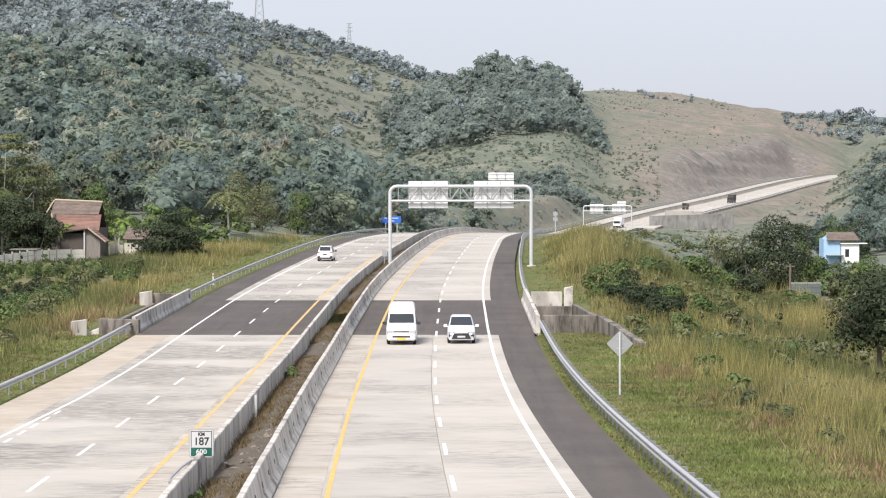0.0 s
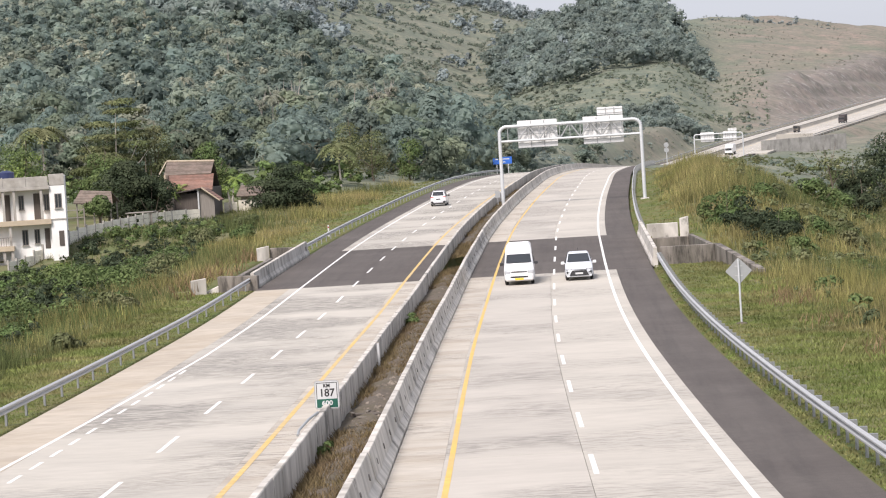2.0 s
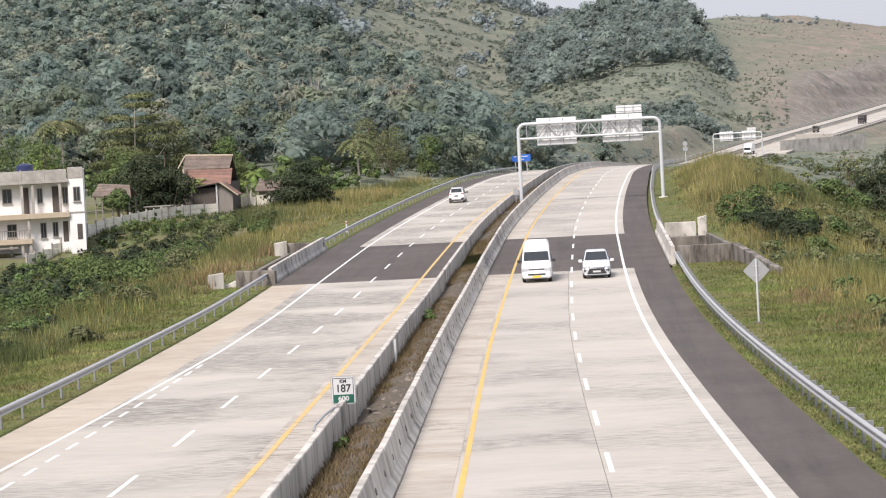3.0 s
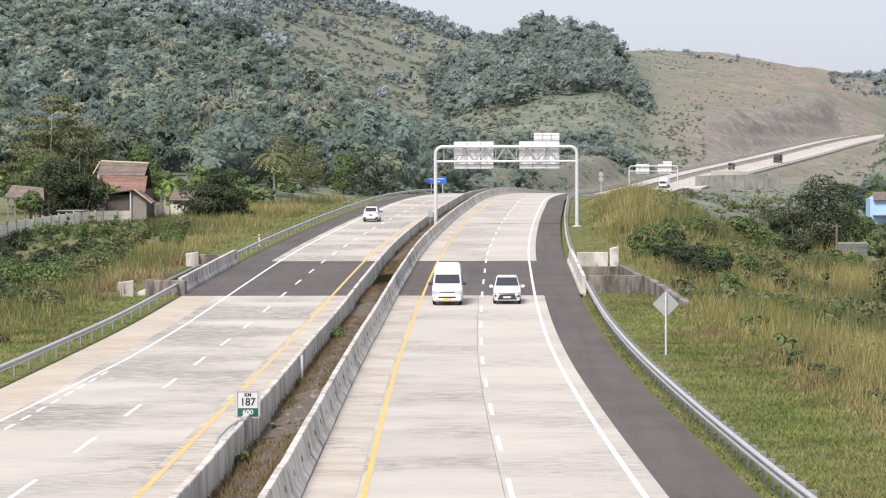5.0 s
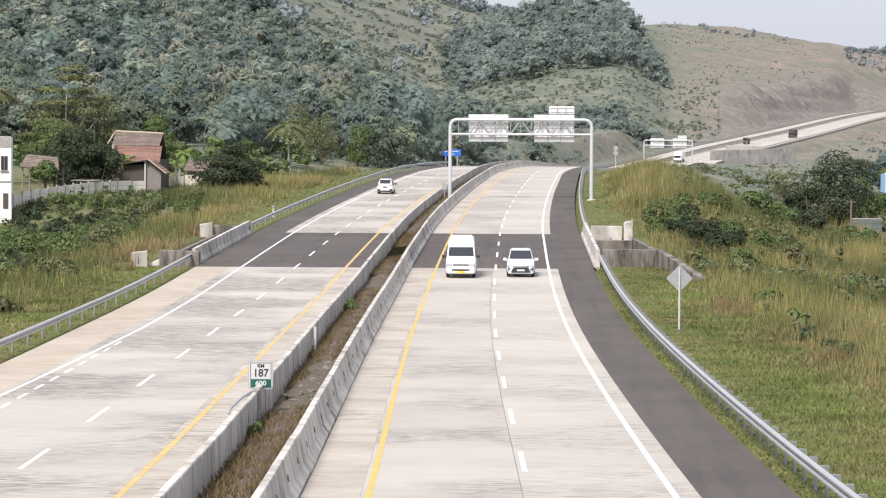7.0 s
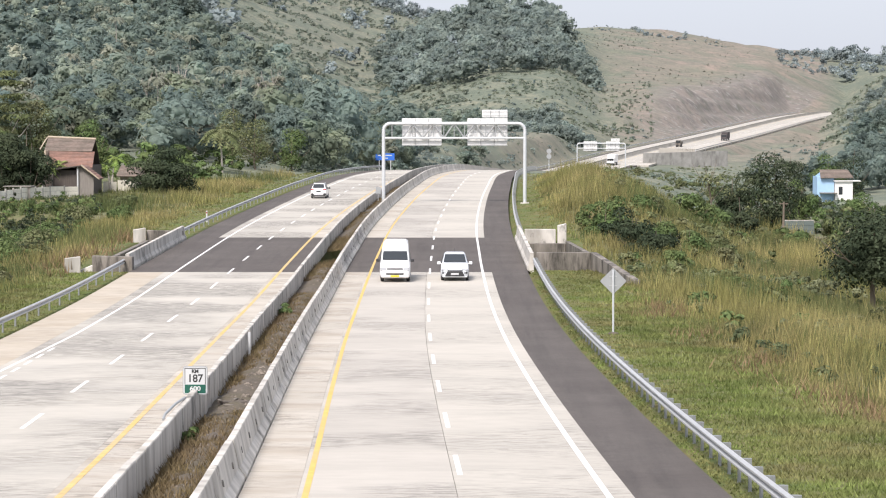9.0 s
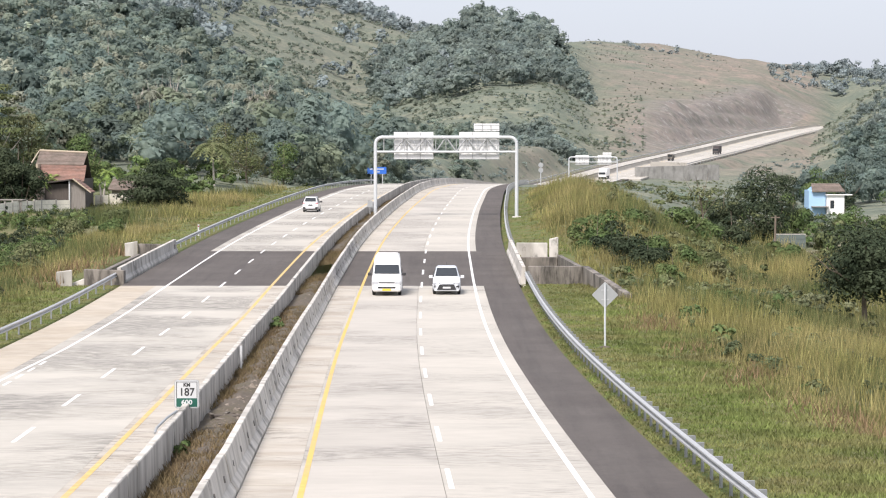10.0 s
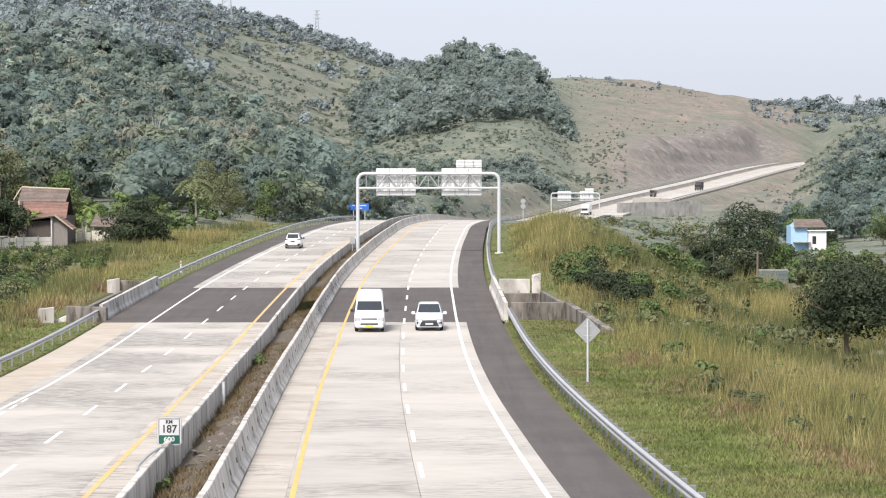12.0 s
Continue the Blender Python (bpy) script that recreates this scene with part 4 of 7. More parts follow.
    x, d = x[ok], d[ok]
    woods("scrub", "rough low scrub in the hollow", M_FOREST_FAR, x, d, RNG.uniform(0.7, 2.4, len(d)), tiny)
    az, d, x = sample(1200, 780, 1010, 560, 950)
    ok = clear(x, d) & (ripple(x, d * 0.6, 10) + RNG.normal(0, 0.5, len(d)) > -0.2)
    x, d = x[ok], d[ok]
    woods("scrub", "rough pale grass and weeds beyond the crest", M_SPUR, x, d, RNG.uniform(0.4, 1.5, len(d)), tiny, tone=0.14)
    az, d, x = sample(1100, 1080, 1440, 620, 1060)
    ok = (x - line_x(d) > 17) & ~((az < 1300) & (d < 890)) & (ripple(x, d * 0.6, 12) + RNG.normal(0, 0.4, len(d)) > 0.0)
    x, d = x[ok], d[ok]
    woods("scrub", "rough low scrub below the climbing road", M_FOREST_FAR, x, d, RNG.uniform(0.7, 2.6, len(d)), tiny)
    # dry hill on the far side of the road
    az, d, x = sample(5200, 960, 1480, 1080, 2330)
    s = x - line_x(np.clip(d, -60, 1800))
    green = smooth(az, 960, 1000) * (1 - smooth(az, 1080, 1200)) * 0.5 + 0.25 * smooth(d, 1900, 2150)
    ok = clear(x, d) & ((s < -52) | (s > 24)) & (ripple(x, d * 0.5, 38) + 0.5 * ripple(x, d, 13) + RNG.normal(0, 0.4, len(d)) + green > 0.22)
    x, d = x[ok], d[ok]
    woods("scrub", "scattered bushes on the dry hill", M_SCRUB_DRY, x, d, RNG.uniform(0.4, 2.0, len(d)), tiny, tone=0.1)
    for n, a0, a1, h0, h1 in ((16, 1095, 1165, 3, 7), (4, 1170, 1190, 4, 7), (12, 1205, 1260, 2, 4), (9, 1022, 1070, 2, 4)):
        az, d, x = sample(n, a0, a1, 2120, 2200)
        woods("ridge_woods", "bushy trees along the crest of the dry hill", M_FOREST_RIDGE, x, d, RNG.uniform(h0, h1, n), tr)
    az, d, x = sample(186, 1350, 1640, 1950, 2300)
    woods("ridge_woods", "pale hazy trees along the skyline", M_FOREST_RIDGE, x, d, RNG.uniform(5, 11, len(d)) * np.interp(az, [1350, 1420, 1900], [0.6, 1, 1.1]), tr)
    az, d, x = sample(16, 1440, 1640, 2150, 2250)
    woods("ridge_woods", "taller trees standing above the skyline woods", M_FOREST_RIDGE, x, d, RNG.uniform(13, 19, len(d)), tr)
    # green hill that hides the far end of the road
    az, d, x = sample(2340, 1425, 1640, 1010, 1600)
    s = x - line_x(d)
    ok = (s > 24) & (ripple(x, d * 0.7, 22) + RNG.normal(0, 0.6, len(d)) > -0.4)
    x, d = x[ok], d[ok]
    woods("scrub", "olive green scrub over the hill beside the far road", M_SPUR, x, d, RNG.uniform(1.0, 3.2, len(d)), tiny, tone=0.12)
    az, d, x = sample(161, 1470, 1640, 1000, 1330)
    s = x - line_x(d)
    ok = (s > 30) & (ripple(x, d, 30) + RNG.normal(0, 0.4, len(d)) > 0.1)
    x, d = x[ok], d[ok]
    woods("forest", "small trees on the hill beside the far road", M_FOREST_FAR, x, d, RNG.uniform(3.5, 7.5, len(d)), tf)
    # wooded slope right of the far road
    az, d, x = sample(322, 1400, 1640, 560, 1000)
    s = x - line_x(d)
    ok = (s > 26) & (az > np.interp(d, [560, 1000], [1405, 1500]))
    x, d = x[ok], d[ok]
    woods("forest", "green trees on the slope beside the far road", M_LEAF_DARKER, x, d, RNG.uniform(5, 10, len(d)), mid)
    az, d, x = sample(300, -420, 560, 335, 432)
    ok = clear(x, d) & ~((x > -52) & (x < -34) & (d < 360))
    x, d = x[ok], d[ok]
    woods("shrub_belt", "green shrubs between the village and the hill", M_LEAF_MID, x, d, RNG.uniform(1.5, 4.5, len(d)), low)
    az, d, x = sample(420, 1230, 1640, 285, 430)
    ok = (x - line_x(d) > 27) & ~((np.abs(x - 41.5) < 3.4) & (d < 336) & (d > 305))
    x, d = x[ok], d[ok]
    k = RNG.random(len(d))
    for m, q, lab in ((M_LEAF_MID, k < 0.45, "green shrubs on the valley floor"), (M_LEAF_OLIVE, (k >= 0.45) & (k < 0.8), "olive shrubs on the valley floor"), (M_LEAF_DARK, k >= 0.8, "dark shrubs on the valley floor")):
        woods("shrub_belt", lab, m, x[q], d[q], RNG.uniform(1.0, 2.8, q.sum()), low, tone=0.22)
    az, d, x = sample(620, 1040, 1500, 380, 660)
    ok = clear(x, d) & ~((az < 1290) & (d > 520))
    x, d = x[ok], d[ok]
    k = RNG.random(len(d)) < 0.5
    woods("shrub_belt", "low green gardens and shrubs in the valley", M_FOREST, x[k], d[k], RNG.uniform(0.8, 2.6, k.sum()), low)
    woods("shrub_belt", "olive shrubs in the valley", M_LEAF_OLIVE, x[~k], d[~k], RNG.uniform(0.8, 2.6, (~k).sum()), low)
    az, d, x = sample(1500, 1020, 1340, 340, 870)
    ok = x - line_x(d) > np.interp(d, [340, 600, 870], [20, 19, 22])
    x, d = x[ok], d[ok]
    woods("shrub_belt", "rough grass and low shrubs under the retaining wall", M_SCRUB_GREEN, x, d, RNG.uniform(0.6, 1.5, len(d)), low)


# Knoll leaves have blue-grey haze put into the colour.
M_FOREST_KNOLL = leaf_material("hazed_knoll_leaves", (0.216, 0.266, 0.246), (0.272, 0.311, 0.268), isl=0.10, sc=0.09, tl=0.55)
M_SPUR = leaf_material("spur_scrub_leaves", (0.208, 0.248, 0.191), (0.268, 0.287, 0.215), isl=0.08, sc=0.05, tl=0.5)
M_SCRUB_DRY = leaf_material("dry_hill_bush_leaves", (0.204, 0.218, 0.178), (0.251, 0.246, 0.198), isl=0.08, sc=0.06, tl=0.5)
# Same forest closer by, with less haze in its colour than M_FOREST.
M_FOREST_NEAR = leaf_material("less_hazed_forest_leaves", (0.158, 0.205, 0.155), (0.235, 0.262, 0.182), isl=0.12, sc=0.16, tl=0.5)
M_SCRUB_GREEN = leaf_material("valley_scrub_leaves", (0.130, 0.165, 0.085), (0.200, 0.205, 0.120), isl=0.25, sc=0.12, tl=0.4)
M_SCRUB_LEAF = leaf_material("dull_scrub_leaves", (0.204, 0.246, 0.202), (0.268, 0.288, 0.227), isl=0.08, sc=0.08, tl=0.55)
# Dark and olive forest leaves, both lightened by haze in the base colour.
M_LEAF_DARKER = leaf_material("hazed_dark_forest_leaves", (0.163, 0.215, 0.195), (0.221, 0.268, 0.226), isl=0.10, sc=0.16, tl=0.55)
M_FOREST_OLIVE = leaf_material("hazed_olive_forest_leaves", (0.244, 0.266, 0.207), (0.314, 0.314, 0.244), isl=0.10, sc=0.16, tl=0.42)
build_woods()


def limb_mesh(h, r, limbs, spread, lift):
    """A tapered, slightly crooked trunk with limbs."""
    bm = bmesh.new()
    pts = [Vector((0, 0, -0.4)), Vector((random.uniform(-.1, .1) * h * .3, random.uniform(-.1, .1) * h * .3, h * lift * 0.6)),
           Vector((random.uniform(-.1, .1) * h * .5, random.uniform(-.1, .1) * h * .5, h * lift * 1.15)), Vector((0, 0, h * 0.9))]
    rad = [r * 1.25, r * 0.85, r * 0.6, r * 0.15]
    for i in range(3):
        tube(bm, pts[i], pts[i + 1], rad[i], rad[i + 1], 8)
    for i in range(limbs):
        a = 6.283 * i / limbs + random.uniform(-0.4, 0.4)
        p = pts[1].lerp(pts[2], random.uniform(0.3, 1.0))
        q = p + Vector((math.cos(a) * spread * 0.55, math.sin(a) * spread * 0.55, h * (0.12 + 0.1 * random.random())))
        e = q + Vector((math.cos(a) * spread * 0.3, math.sin(a) * spread * 0.3, h * 0.15))
        tube(bm, p, q, r * 0.42, r * 0.25, 6)
        tube(bm, q, e, r * 0.25, r * 0.08, 6)
    return bm


def tree(name, label, x, y, h, r, mat, bark=None, n=2600, size=0.25, lobes=14, flat=0.75, lift=0.35, z=None, trunk_r=0.16, category="tree"):
    gz = float(ground_z(x, y)) if z is None else z
    t = thing(name, label, category, Matrix.Translation((x, y, gz)))
    part("trunk", limb_mesh(h, trunk_r, 6, r, lift), bark or M_BARK, t)
    v, nrm = leaf_cloud(int(n * 1.25), size * 0.93, crown_lobes(r, h, lobes, flat, lift), 4)
    mesh_np("crown", v, np.arange(len(v)).reshape(-1, 4), mat, t, normals=nrm)
    return t


def layered_tree(name, label, x, y, h, r, mat, layers=7, n=2600, size=0.3, bark=None, lift=0.35):
    """A tree whose foliage lies in flat tiers."""
    t = thing(name, label, "tree", Matrix.Translation((x, y, float(ground_z(x, y)))))
    part("trunk", limb_mesh(h, 0.2, 8, r * 0.9, lift), bark or M_BARK_PALE, t)
    lobes = []
    for i in range(layers):
        z = h * (lift + (1 - lift) * i / (layers - 1))
        q = r * (1.0 - 0.55 * (i / (layers - 1)) ** 1.5) if lift > 0.2 else r * (1.05 - 0.85 * i / (layers - 1))
        for j in range(4):
            a = RNG.random() * 6.283
            rr = q * RNG.uniform(0.4, 0.6)
            lobes.append((math.cos(a) * q * 0.55, math.sin(a) * q * 0.55, z + RNG.uniform(-.3, .3), rr, rr, rr * 0.22))
    v, nrm = leaf_cloud(n, size, lobes, 4)
    mesh_np("crown", v, np.arange(len(v)).reshape(-1, 4), mat, t, normals=nrm)
    return t


def palm_frond(a, length, rise, width):
    """A drooping frond: a rib with leaflets on both sides."""
    v, f = [], []
    ca, sa = math.cos(a), math.sin(a)
    n = 9
    rib = []
    for i in range(n + 1):
        u = i / n
        rib.append((u * length * (1 - 0.15 * u), rise * u * 2.2 - (rise * 1.2 + length * 0.55) * u * u))
    for i in range(n):
        for side in (-1, 1):
            (r0, z0), (r1, z1) = rib[i], rib[i + 1]
            w = width * math.sin(math.pi * min(1, (i + 1.2) / (n + 1))) + 0.05
            k = len(v)
            for rr, off, zz in ((r0, 0, z0), (r1, 0, z1), (r1 + 0.25 * w, side * w, z1 - 0.35 * w)):
                v.append((ca * rr - sa * off, sa * rr + ca * off, zz))
            f.append((k, k + 1, k + 2))
    return v, f


def palm(x, y, h, label, length=2.6, count=15, mat=None, name="coconut_palm", thick=0.13, width=0.55):
    t = thing(name, label, "palm tree", Matrix.Translation((x, y, float(ground_z(x, y)))))
    bm = bmesh.new()
    lean = random.uniform(-0.6, 0.6)
    pts = [Vector((0, 0, -0.3)), Vector((lean * 0.25, 0, h * 0.4)), Vector((lean * 0.6, 0.1, h * 0.75)), Vector((lean, 0.1, h))]
    for i in range(3):
        tube(bm, pts[i], pts[i + 1], thick * (1.3 - 0.2 * i), thick * (1.1 - 0.2 * i), 8)
    part("trunk", bm, M_BARK_PALE, t)
    for i in range(count):
        v, f = palm_frond(i * 2.399, length * random.uniform(0.8, 1.15), random.uniform(-0.2, 1.2), width * random.uniform(0.8, 1.1))
        ob = mesh_np("frond", v, f, mat or M_LEAF_OLIVE, t)
        ob.location = pts[3]
    return t


def build_trees():
    # by the houses on the left
    layered_tree("rain_tree", "tall spreading tree with flat pale olive tiers", -55.5, 326, 14.0, 6.0, M_LEAF_OLIVE, 8, 8200, 0.3, lift=0.3)
    tree("mango_tree", "dense dark green mango tree behind the wall", -50.2, 297, 7.6, 3.3, M_LEAF_DARK, n=5600, lobes=22, lift=0.2)
    tree("mango_tree", "dense dark green mango tree behind the wall", -46.9, 296.5, 6.8, 2.4, M_LEAF_DARK, n=3600, lobes=16, lift=0.1)
    tree("mango_tree", "dense dark green mango tree behind the wall", -54.6, 312, 9.5, 3.8, M_LEAF_MID, n=3600, lobes=16, lift=0.3)
    tree("garden_tree", "bright yellow-green garden tree behind the white house", -66.0, 322, 11.5, 4.2, M_LEAF_BRIGHT, n=3600, lobes=15)
    tree("garden_tree", "dark round tree beside the tiled house", -48.2, 301, 8.2, 2.5, M_LEAF_DARK, n=2400, lobes=13, lift=0.2)
    tree("garden_tree", "olive-leaved tree above the tiled house", -51.5, 330, 12.5, 3.4, M_LEAF_OLIVE, n=2600, lobes=12)
    tree("garden_tree", "green tree behind the white house", -61.5, 300, 9.5, 3.6, M_LEAF_MID, n=2600, lobes=12)
    tree("garden_tree", "small leafy tree beside the thatched shed", -50.3, 281, 4.6, 1.6, M_LEAF_MID, n=1300, size=0.26, lobes=8)
    for x, y, h, r, m in ((-72, 325, 12, 4.5, M_LEAF_MID), (-78, 330, 13, 5, M_LEAF_DARK), (-69, 305, 8, 3.5, M_LEAF_DARK), (-45.5, 335, 8.5, 2.8, M_LEAF_MID), (-59, 340, 13, 4, M_LEAF_DARK), (-48.5, 352, 9, 3.2, M_LEAF_MID)):
        tree("garden_tree", "leafy green tree in the village gardens", x, y, h, r, m, n=2400, lobes=12)
    palm(-65.0, 328, 11.5, "tall coconut palm above the village", 4.2, 24, M_LEAF_OLIVE, width=0.9)
    palm(-33.8, 388, 6.0, "coconut palm at the foot of the hill", 4.0, 24, M_LEAF_OLIVE, width=0.9)
    for x, y, h in ((-55.5, 640, 12.5), (-52.6, 652, 12.0), (-79.5, 800, 12.5), (-101, 800, 13.0), (-62, 560, 11.5), (-41, 575, 11.0), (-92, 640, 12.0)):
        palm(x, y, h, "coconut palm rising out of the hillside forest", 3.6, 18, M_FOREST_OLIVE, width=0.8)
    for i, x in enumerate((-64.0, -62.9, -61.0, -60.4, -58.6, -57.9, -46.4, -45.0, -43.8, -48.2)):
        y = 556 + (i * 37) % 19 if i < 6 else 648 + (i * 23) % 17
        tree("slender_tree", "slender pale-stemmed tree in the hillside forest", x, y, 11.5 + (i * 7) % 3, 1.5, M_FOREST_OLIVE, M_BARK_PALE, n=420, size=0.42, lobes=8, lift=0.72, trunk_r=0.2)
    for x, y, h in ((-46.2, 300, 3.2), (-45.6, 306, 3.6), (-41.4, 322, 3.8), (-41.0, 318, 2.6)):
        palm(x, y, h, "broad-leaved banana plant by the tiled house", 2.0, 9, M_LEAF_BRIGHT, "banana_plant", 0.12, 0.45)
    tree("spreading_tree", "low dark green tree with spreading flat tiers", -34.6, 318, 6.3, 4.3, M_LEAF_DARK, n=6000, size=0.3, lobes=34, flat=0.38, lift=0.08)
    tree("hill_tree", "pale olive round tree at the forest edge", -30.5, 408, 9.5, 4.2, M_LEAF_OLIVE, n=2600, lobes=14, lift=0.2)
    tree("hill_tree", "pale olive round tree at the forest edge", -34.5, 415, 10.5, 3.5, M_LEAF_OLIVE, n=2200, lobes=12, lift=0.2)
    tree("hill_tree", "green tree at the forest edge", -26.0, 425, 7.5, 3.6, M_LEAF_MID, n=2200, lobes=12, lift=0.15)
    # right-hand side
    tree("dark_tree", "wide dark green tree with bare lower limbs", 29.6, 190, 8.6, 5.0, M_LEAF_DARK, n=10500, size=0.22, lobes=34, flat=0.62, lift=0.40, trunk_r=0.2)
    tree("dark_tree", "large dark round tree above the scrub", 40.3, 340, 11.6, 4.4, M_LEAF_DARK, n=5200, size=0.3, lobes=22, lift=0.12)
    tree("sparse_tree", "thin sparse tree with small crown", 29.0, 304, 9.0, 2.4, M_LEAF_OLIVE, n=420, size=0.24, lobes=9, lift=0.6, trunk_r=0.12)
    for x, y, h, r, m in ((35.5, 345, 7.5, 2.6, M_LEAF_DARK), (33.5, 318, 5.6, 2.3, M_LEAF_DARK), (45, 350, 7, 2.8, M_LEAF_MID), (28.5, 300, 5, 2.4, M_LEAF_MID), (25.5, 290, 4.6, 2.5, M_LEAF_MID),
                          (46.5, 330, 2.6, 1.8, M_LEAF_OLIVE), (50.5, 400, 3.4, 2.6, M_LEAF_DARK), (60, 395, 3.4, 3, M_LEAF_MID), (38, 300, 2.6, 1.8, M_LEAF_MID),
                          (38.2, 270, 3.4, 2.0, M_LEAF_OLIVE), (47, 280, 6.0, 2.8, M_LEAF_OLIVE), (37, 235, 5.2, 2.8, M_LEAF_DARK), (72, 520, 10, 4, M_LEAF_MID), (80, 540, 11, 4.5, M_LEAF_DARK), (88, 520, 10, 4, M_LEAF_MID), (66, 530, 9, 4, M_LEAF_DARK)):
        tree("valley_tree", "leafy green tree in the valley scrub", x, y, h, r, m, n=2000, size=0.3, lobes=11, lift=0.15)
    for x, y, h, r, m in ((12.4, 222, 3.4, 1.9, M_LEAF_MID), (14.4, 219, 3.0, 1.8, M_LEAF_DARK), (16.5, 217, 3.2, 1.9, M_LEAF_DARK), (11.2, 226, 2.6, 1.3, M_LEAF_MID), (18.6, 214, 2.6, 1.5, M_LEAF_MID), (13.2, 232, 3.6, 1.7, M_LEAF_MID),
                          (17.2, 246, 2.6, 1.5, M_LEAF_MID), (12.7, 209, 3.4, 1.8, M_LEAF_DARK), (13.6, 202, 3.2, 1.7, M_LEAF_DARK), (14.6, 196, 2.9, 1.6, M_LEAF_DARK), (15.4, 206, 3.2, 1.9, M_LEAF_MID), (15.9, 190, 2.2, 1.3, M_LEAF_MID), (21.5, 214, 2.2, 1.4, M_LEAF_OLIVE)):
        tree("roadside_bush", "dense green bush beside the sunken lane", x, y, h, r, m, n=1500, size=0.2, lobes=10, lift=0.05, trunk_r=0.06, category="bush")
    for x, y, h, r, m in ((-30.5, 196, 3.0, 1.9, M_LEAF_OLIVE), (-33.0, 192, 2.6, 2.2, M_LEAF_MID), (-36, 232, 3.0, 2.4, M_LEAF_MID), (-31.5, 250, 2.4, 1.6, M_LEAF_MID), (-35, 280, 2.2, 1.7, M_LEAF_OLIVE), (-39, 215, 2.8, 2.2, M_LEAF_MID), (-29.5, 168, 1.8, 1.5, M_LEAF_OLIVE),
                          (-42, 222, 2.6, 2.8, M_LEAF_MID), (-45, 236, 2.4, 3.0, M_LEAF_MID), (-47.5, 246, 2.2, 2.6, M_LEAF_BRIGHT), (-34, 206, 2.0, 2.2, M_LEAF_MID), (-40, 246, 2.2, 2.6, M_LEAF_MID), (-37, 262, 1.8, 2.2, M_LEAF_OLIVE), (-32.5, 152, 1.6, 1.8, M_LEAF_MID), (-36.5, 172, 2.0, 2.4, M_LEAF_MID), (-27.5, 140, 1.2, 1.2, M_LEAF_OLIVE)):
        tree("roadside_bush", "low green bush in the tall grass", x, y, h, r, m, n=1300, size=0.2, lobes=10, lift=0.05, trunk_r=0.05, category="bush")


build_trees()
tree("median_weed", "small green weed growing against the barrier", float(line_x(77)) - 7.45, 77, 0.75, 0.35, M_LEAF_MID, n=260, size=0.10, lobes=6, lift=0.1, z=float(line_z(77)), trunk_r=0.012, category="weed")
tree("median_weed", "low green weed in the median earth", float(line_x(138)) - 7.2, 138, 0.7, 0.5, M_LEAF_MID, n=260, size=0.12, lobes=6, lift=0.1, z=float(line_z(138)), trunk_r=0.012, category="weed")


# ---- grasses ----
def blades(name, label, mat, s, y, h, width, lean, category="grass"):
    """Single tapered blades rooted in the ground, joined as one uncountable stand."""
    n = len(s)
    x = line_x(y) + s
    z = ground_z(x, y) - 0.03
    a = RNG.random(n) * 6.283
    l = RNG.random(n) * 6.283
    base = np.stack([x, y, z], -1)
    side = np.stack([np.cos(a), np.sin(a), 0 * a], -1) * width[:, None] * 0.5
    tip = base + np.stack([np.cos(l) * lean * h, np.sin(l) * lean * h, h], -1)
    mid = base + np.stack([np.cos(l) * lean * h * 0.3, np.sin(l) * lean * h * 0.3, h * 0.6], -1)
    if h.mean() > 0.25:
        v = np.stack([base - side * 1.1, base + side * 1.1, tip], 1).reshape(-1, 3)
        tones = 0.22 * ripple(x, y, 1.7) + 0.18 * ripple(x + 7, y * 0.5, 5.5)
        me = mesh_np(name, v, np.arange(3 * n).reshape(-1, 3), mat, tones=np.repeat(tones, 3))
    else:
        v = np.stack([base - side * 1.2, base + side * 1.2, tip], 1).reshape(-1, 3)
        tones = 0.20 * ripple(x, y, 1.3) + 0.22 * ripple(x + 3, y * 0.4, 3.0)
        me = mesh_np(name, v, np.arange(3 * n).reshape(-1, 3), mat, tones=np.repeat(tones, 3))
    return tagged(me, label, category, kind="stuff")


def clumped(n, s0, s1, y0, y1, per, spread):
    """Roots gathered in clumps, nearer ground filled more densely."""
    c = max(1, n // per)
    u = RNG.random(c)
    y = y0 * (y1 / y0) ** u
    s = RNG.uniform(s0, s1, c)
    s = np.repeat(s, per) + RNG.normal(0, spread, c * per)
    y = np.repeat(y, per) + RNG.normal(0, spread, c * per)
    return s, y


M_RUST = material("rusty_dry_ferns", (0.205, 0.145, 0.082), 0.85, vary=0.3, scale=0.8, island=0.35, second=(0.30, 0.21, 0.12), second_scale=0.4, translucent=0.25, spec=0.2)


def sunken(s, y):
    return (y > 178.0) & (y < 213) & (s < 11.6) & (s > -23)


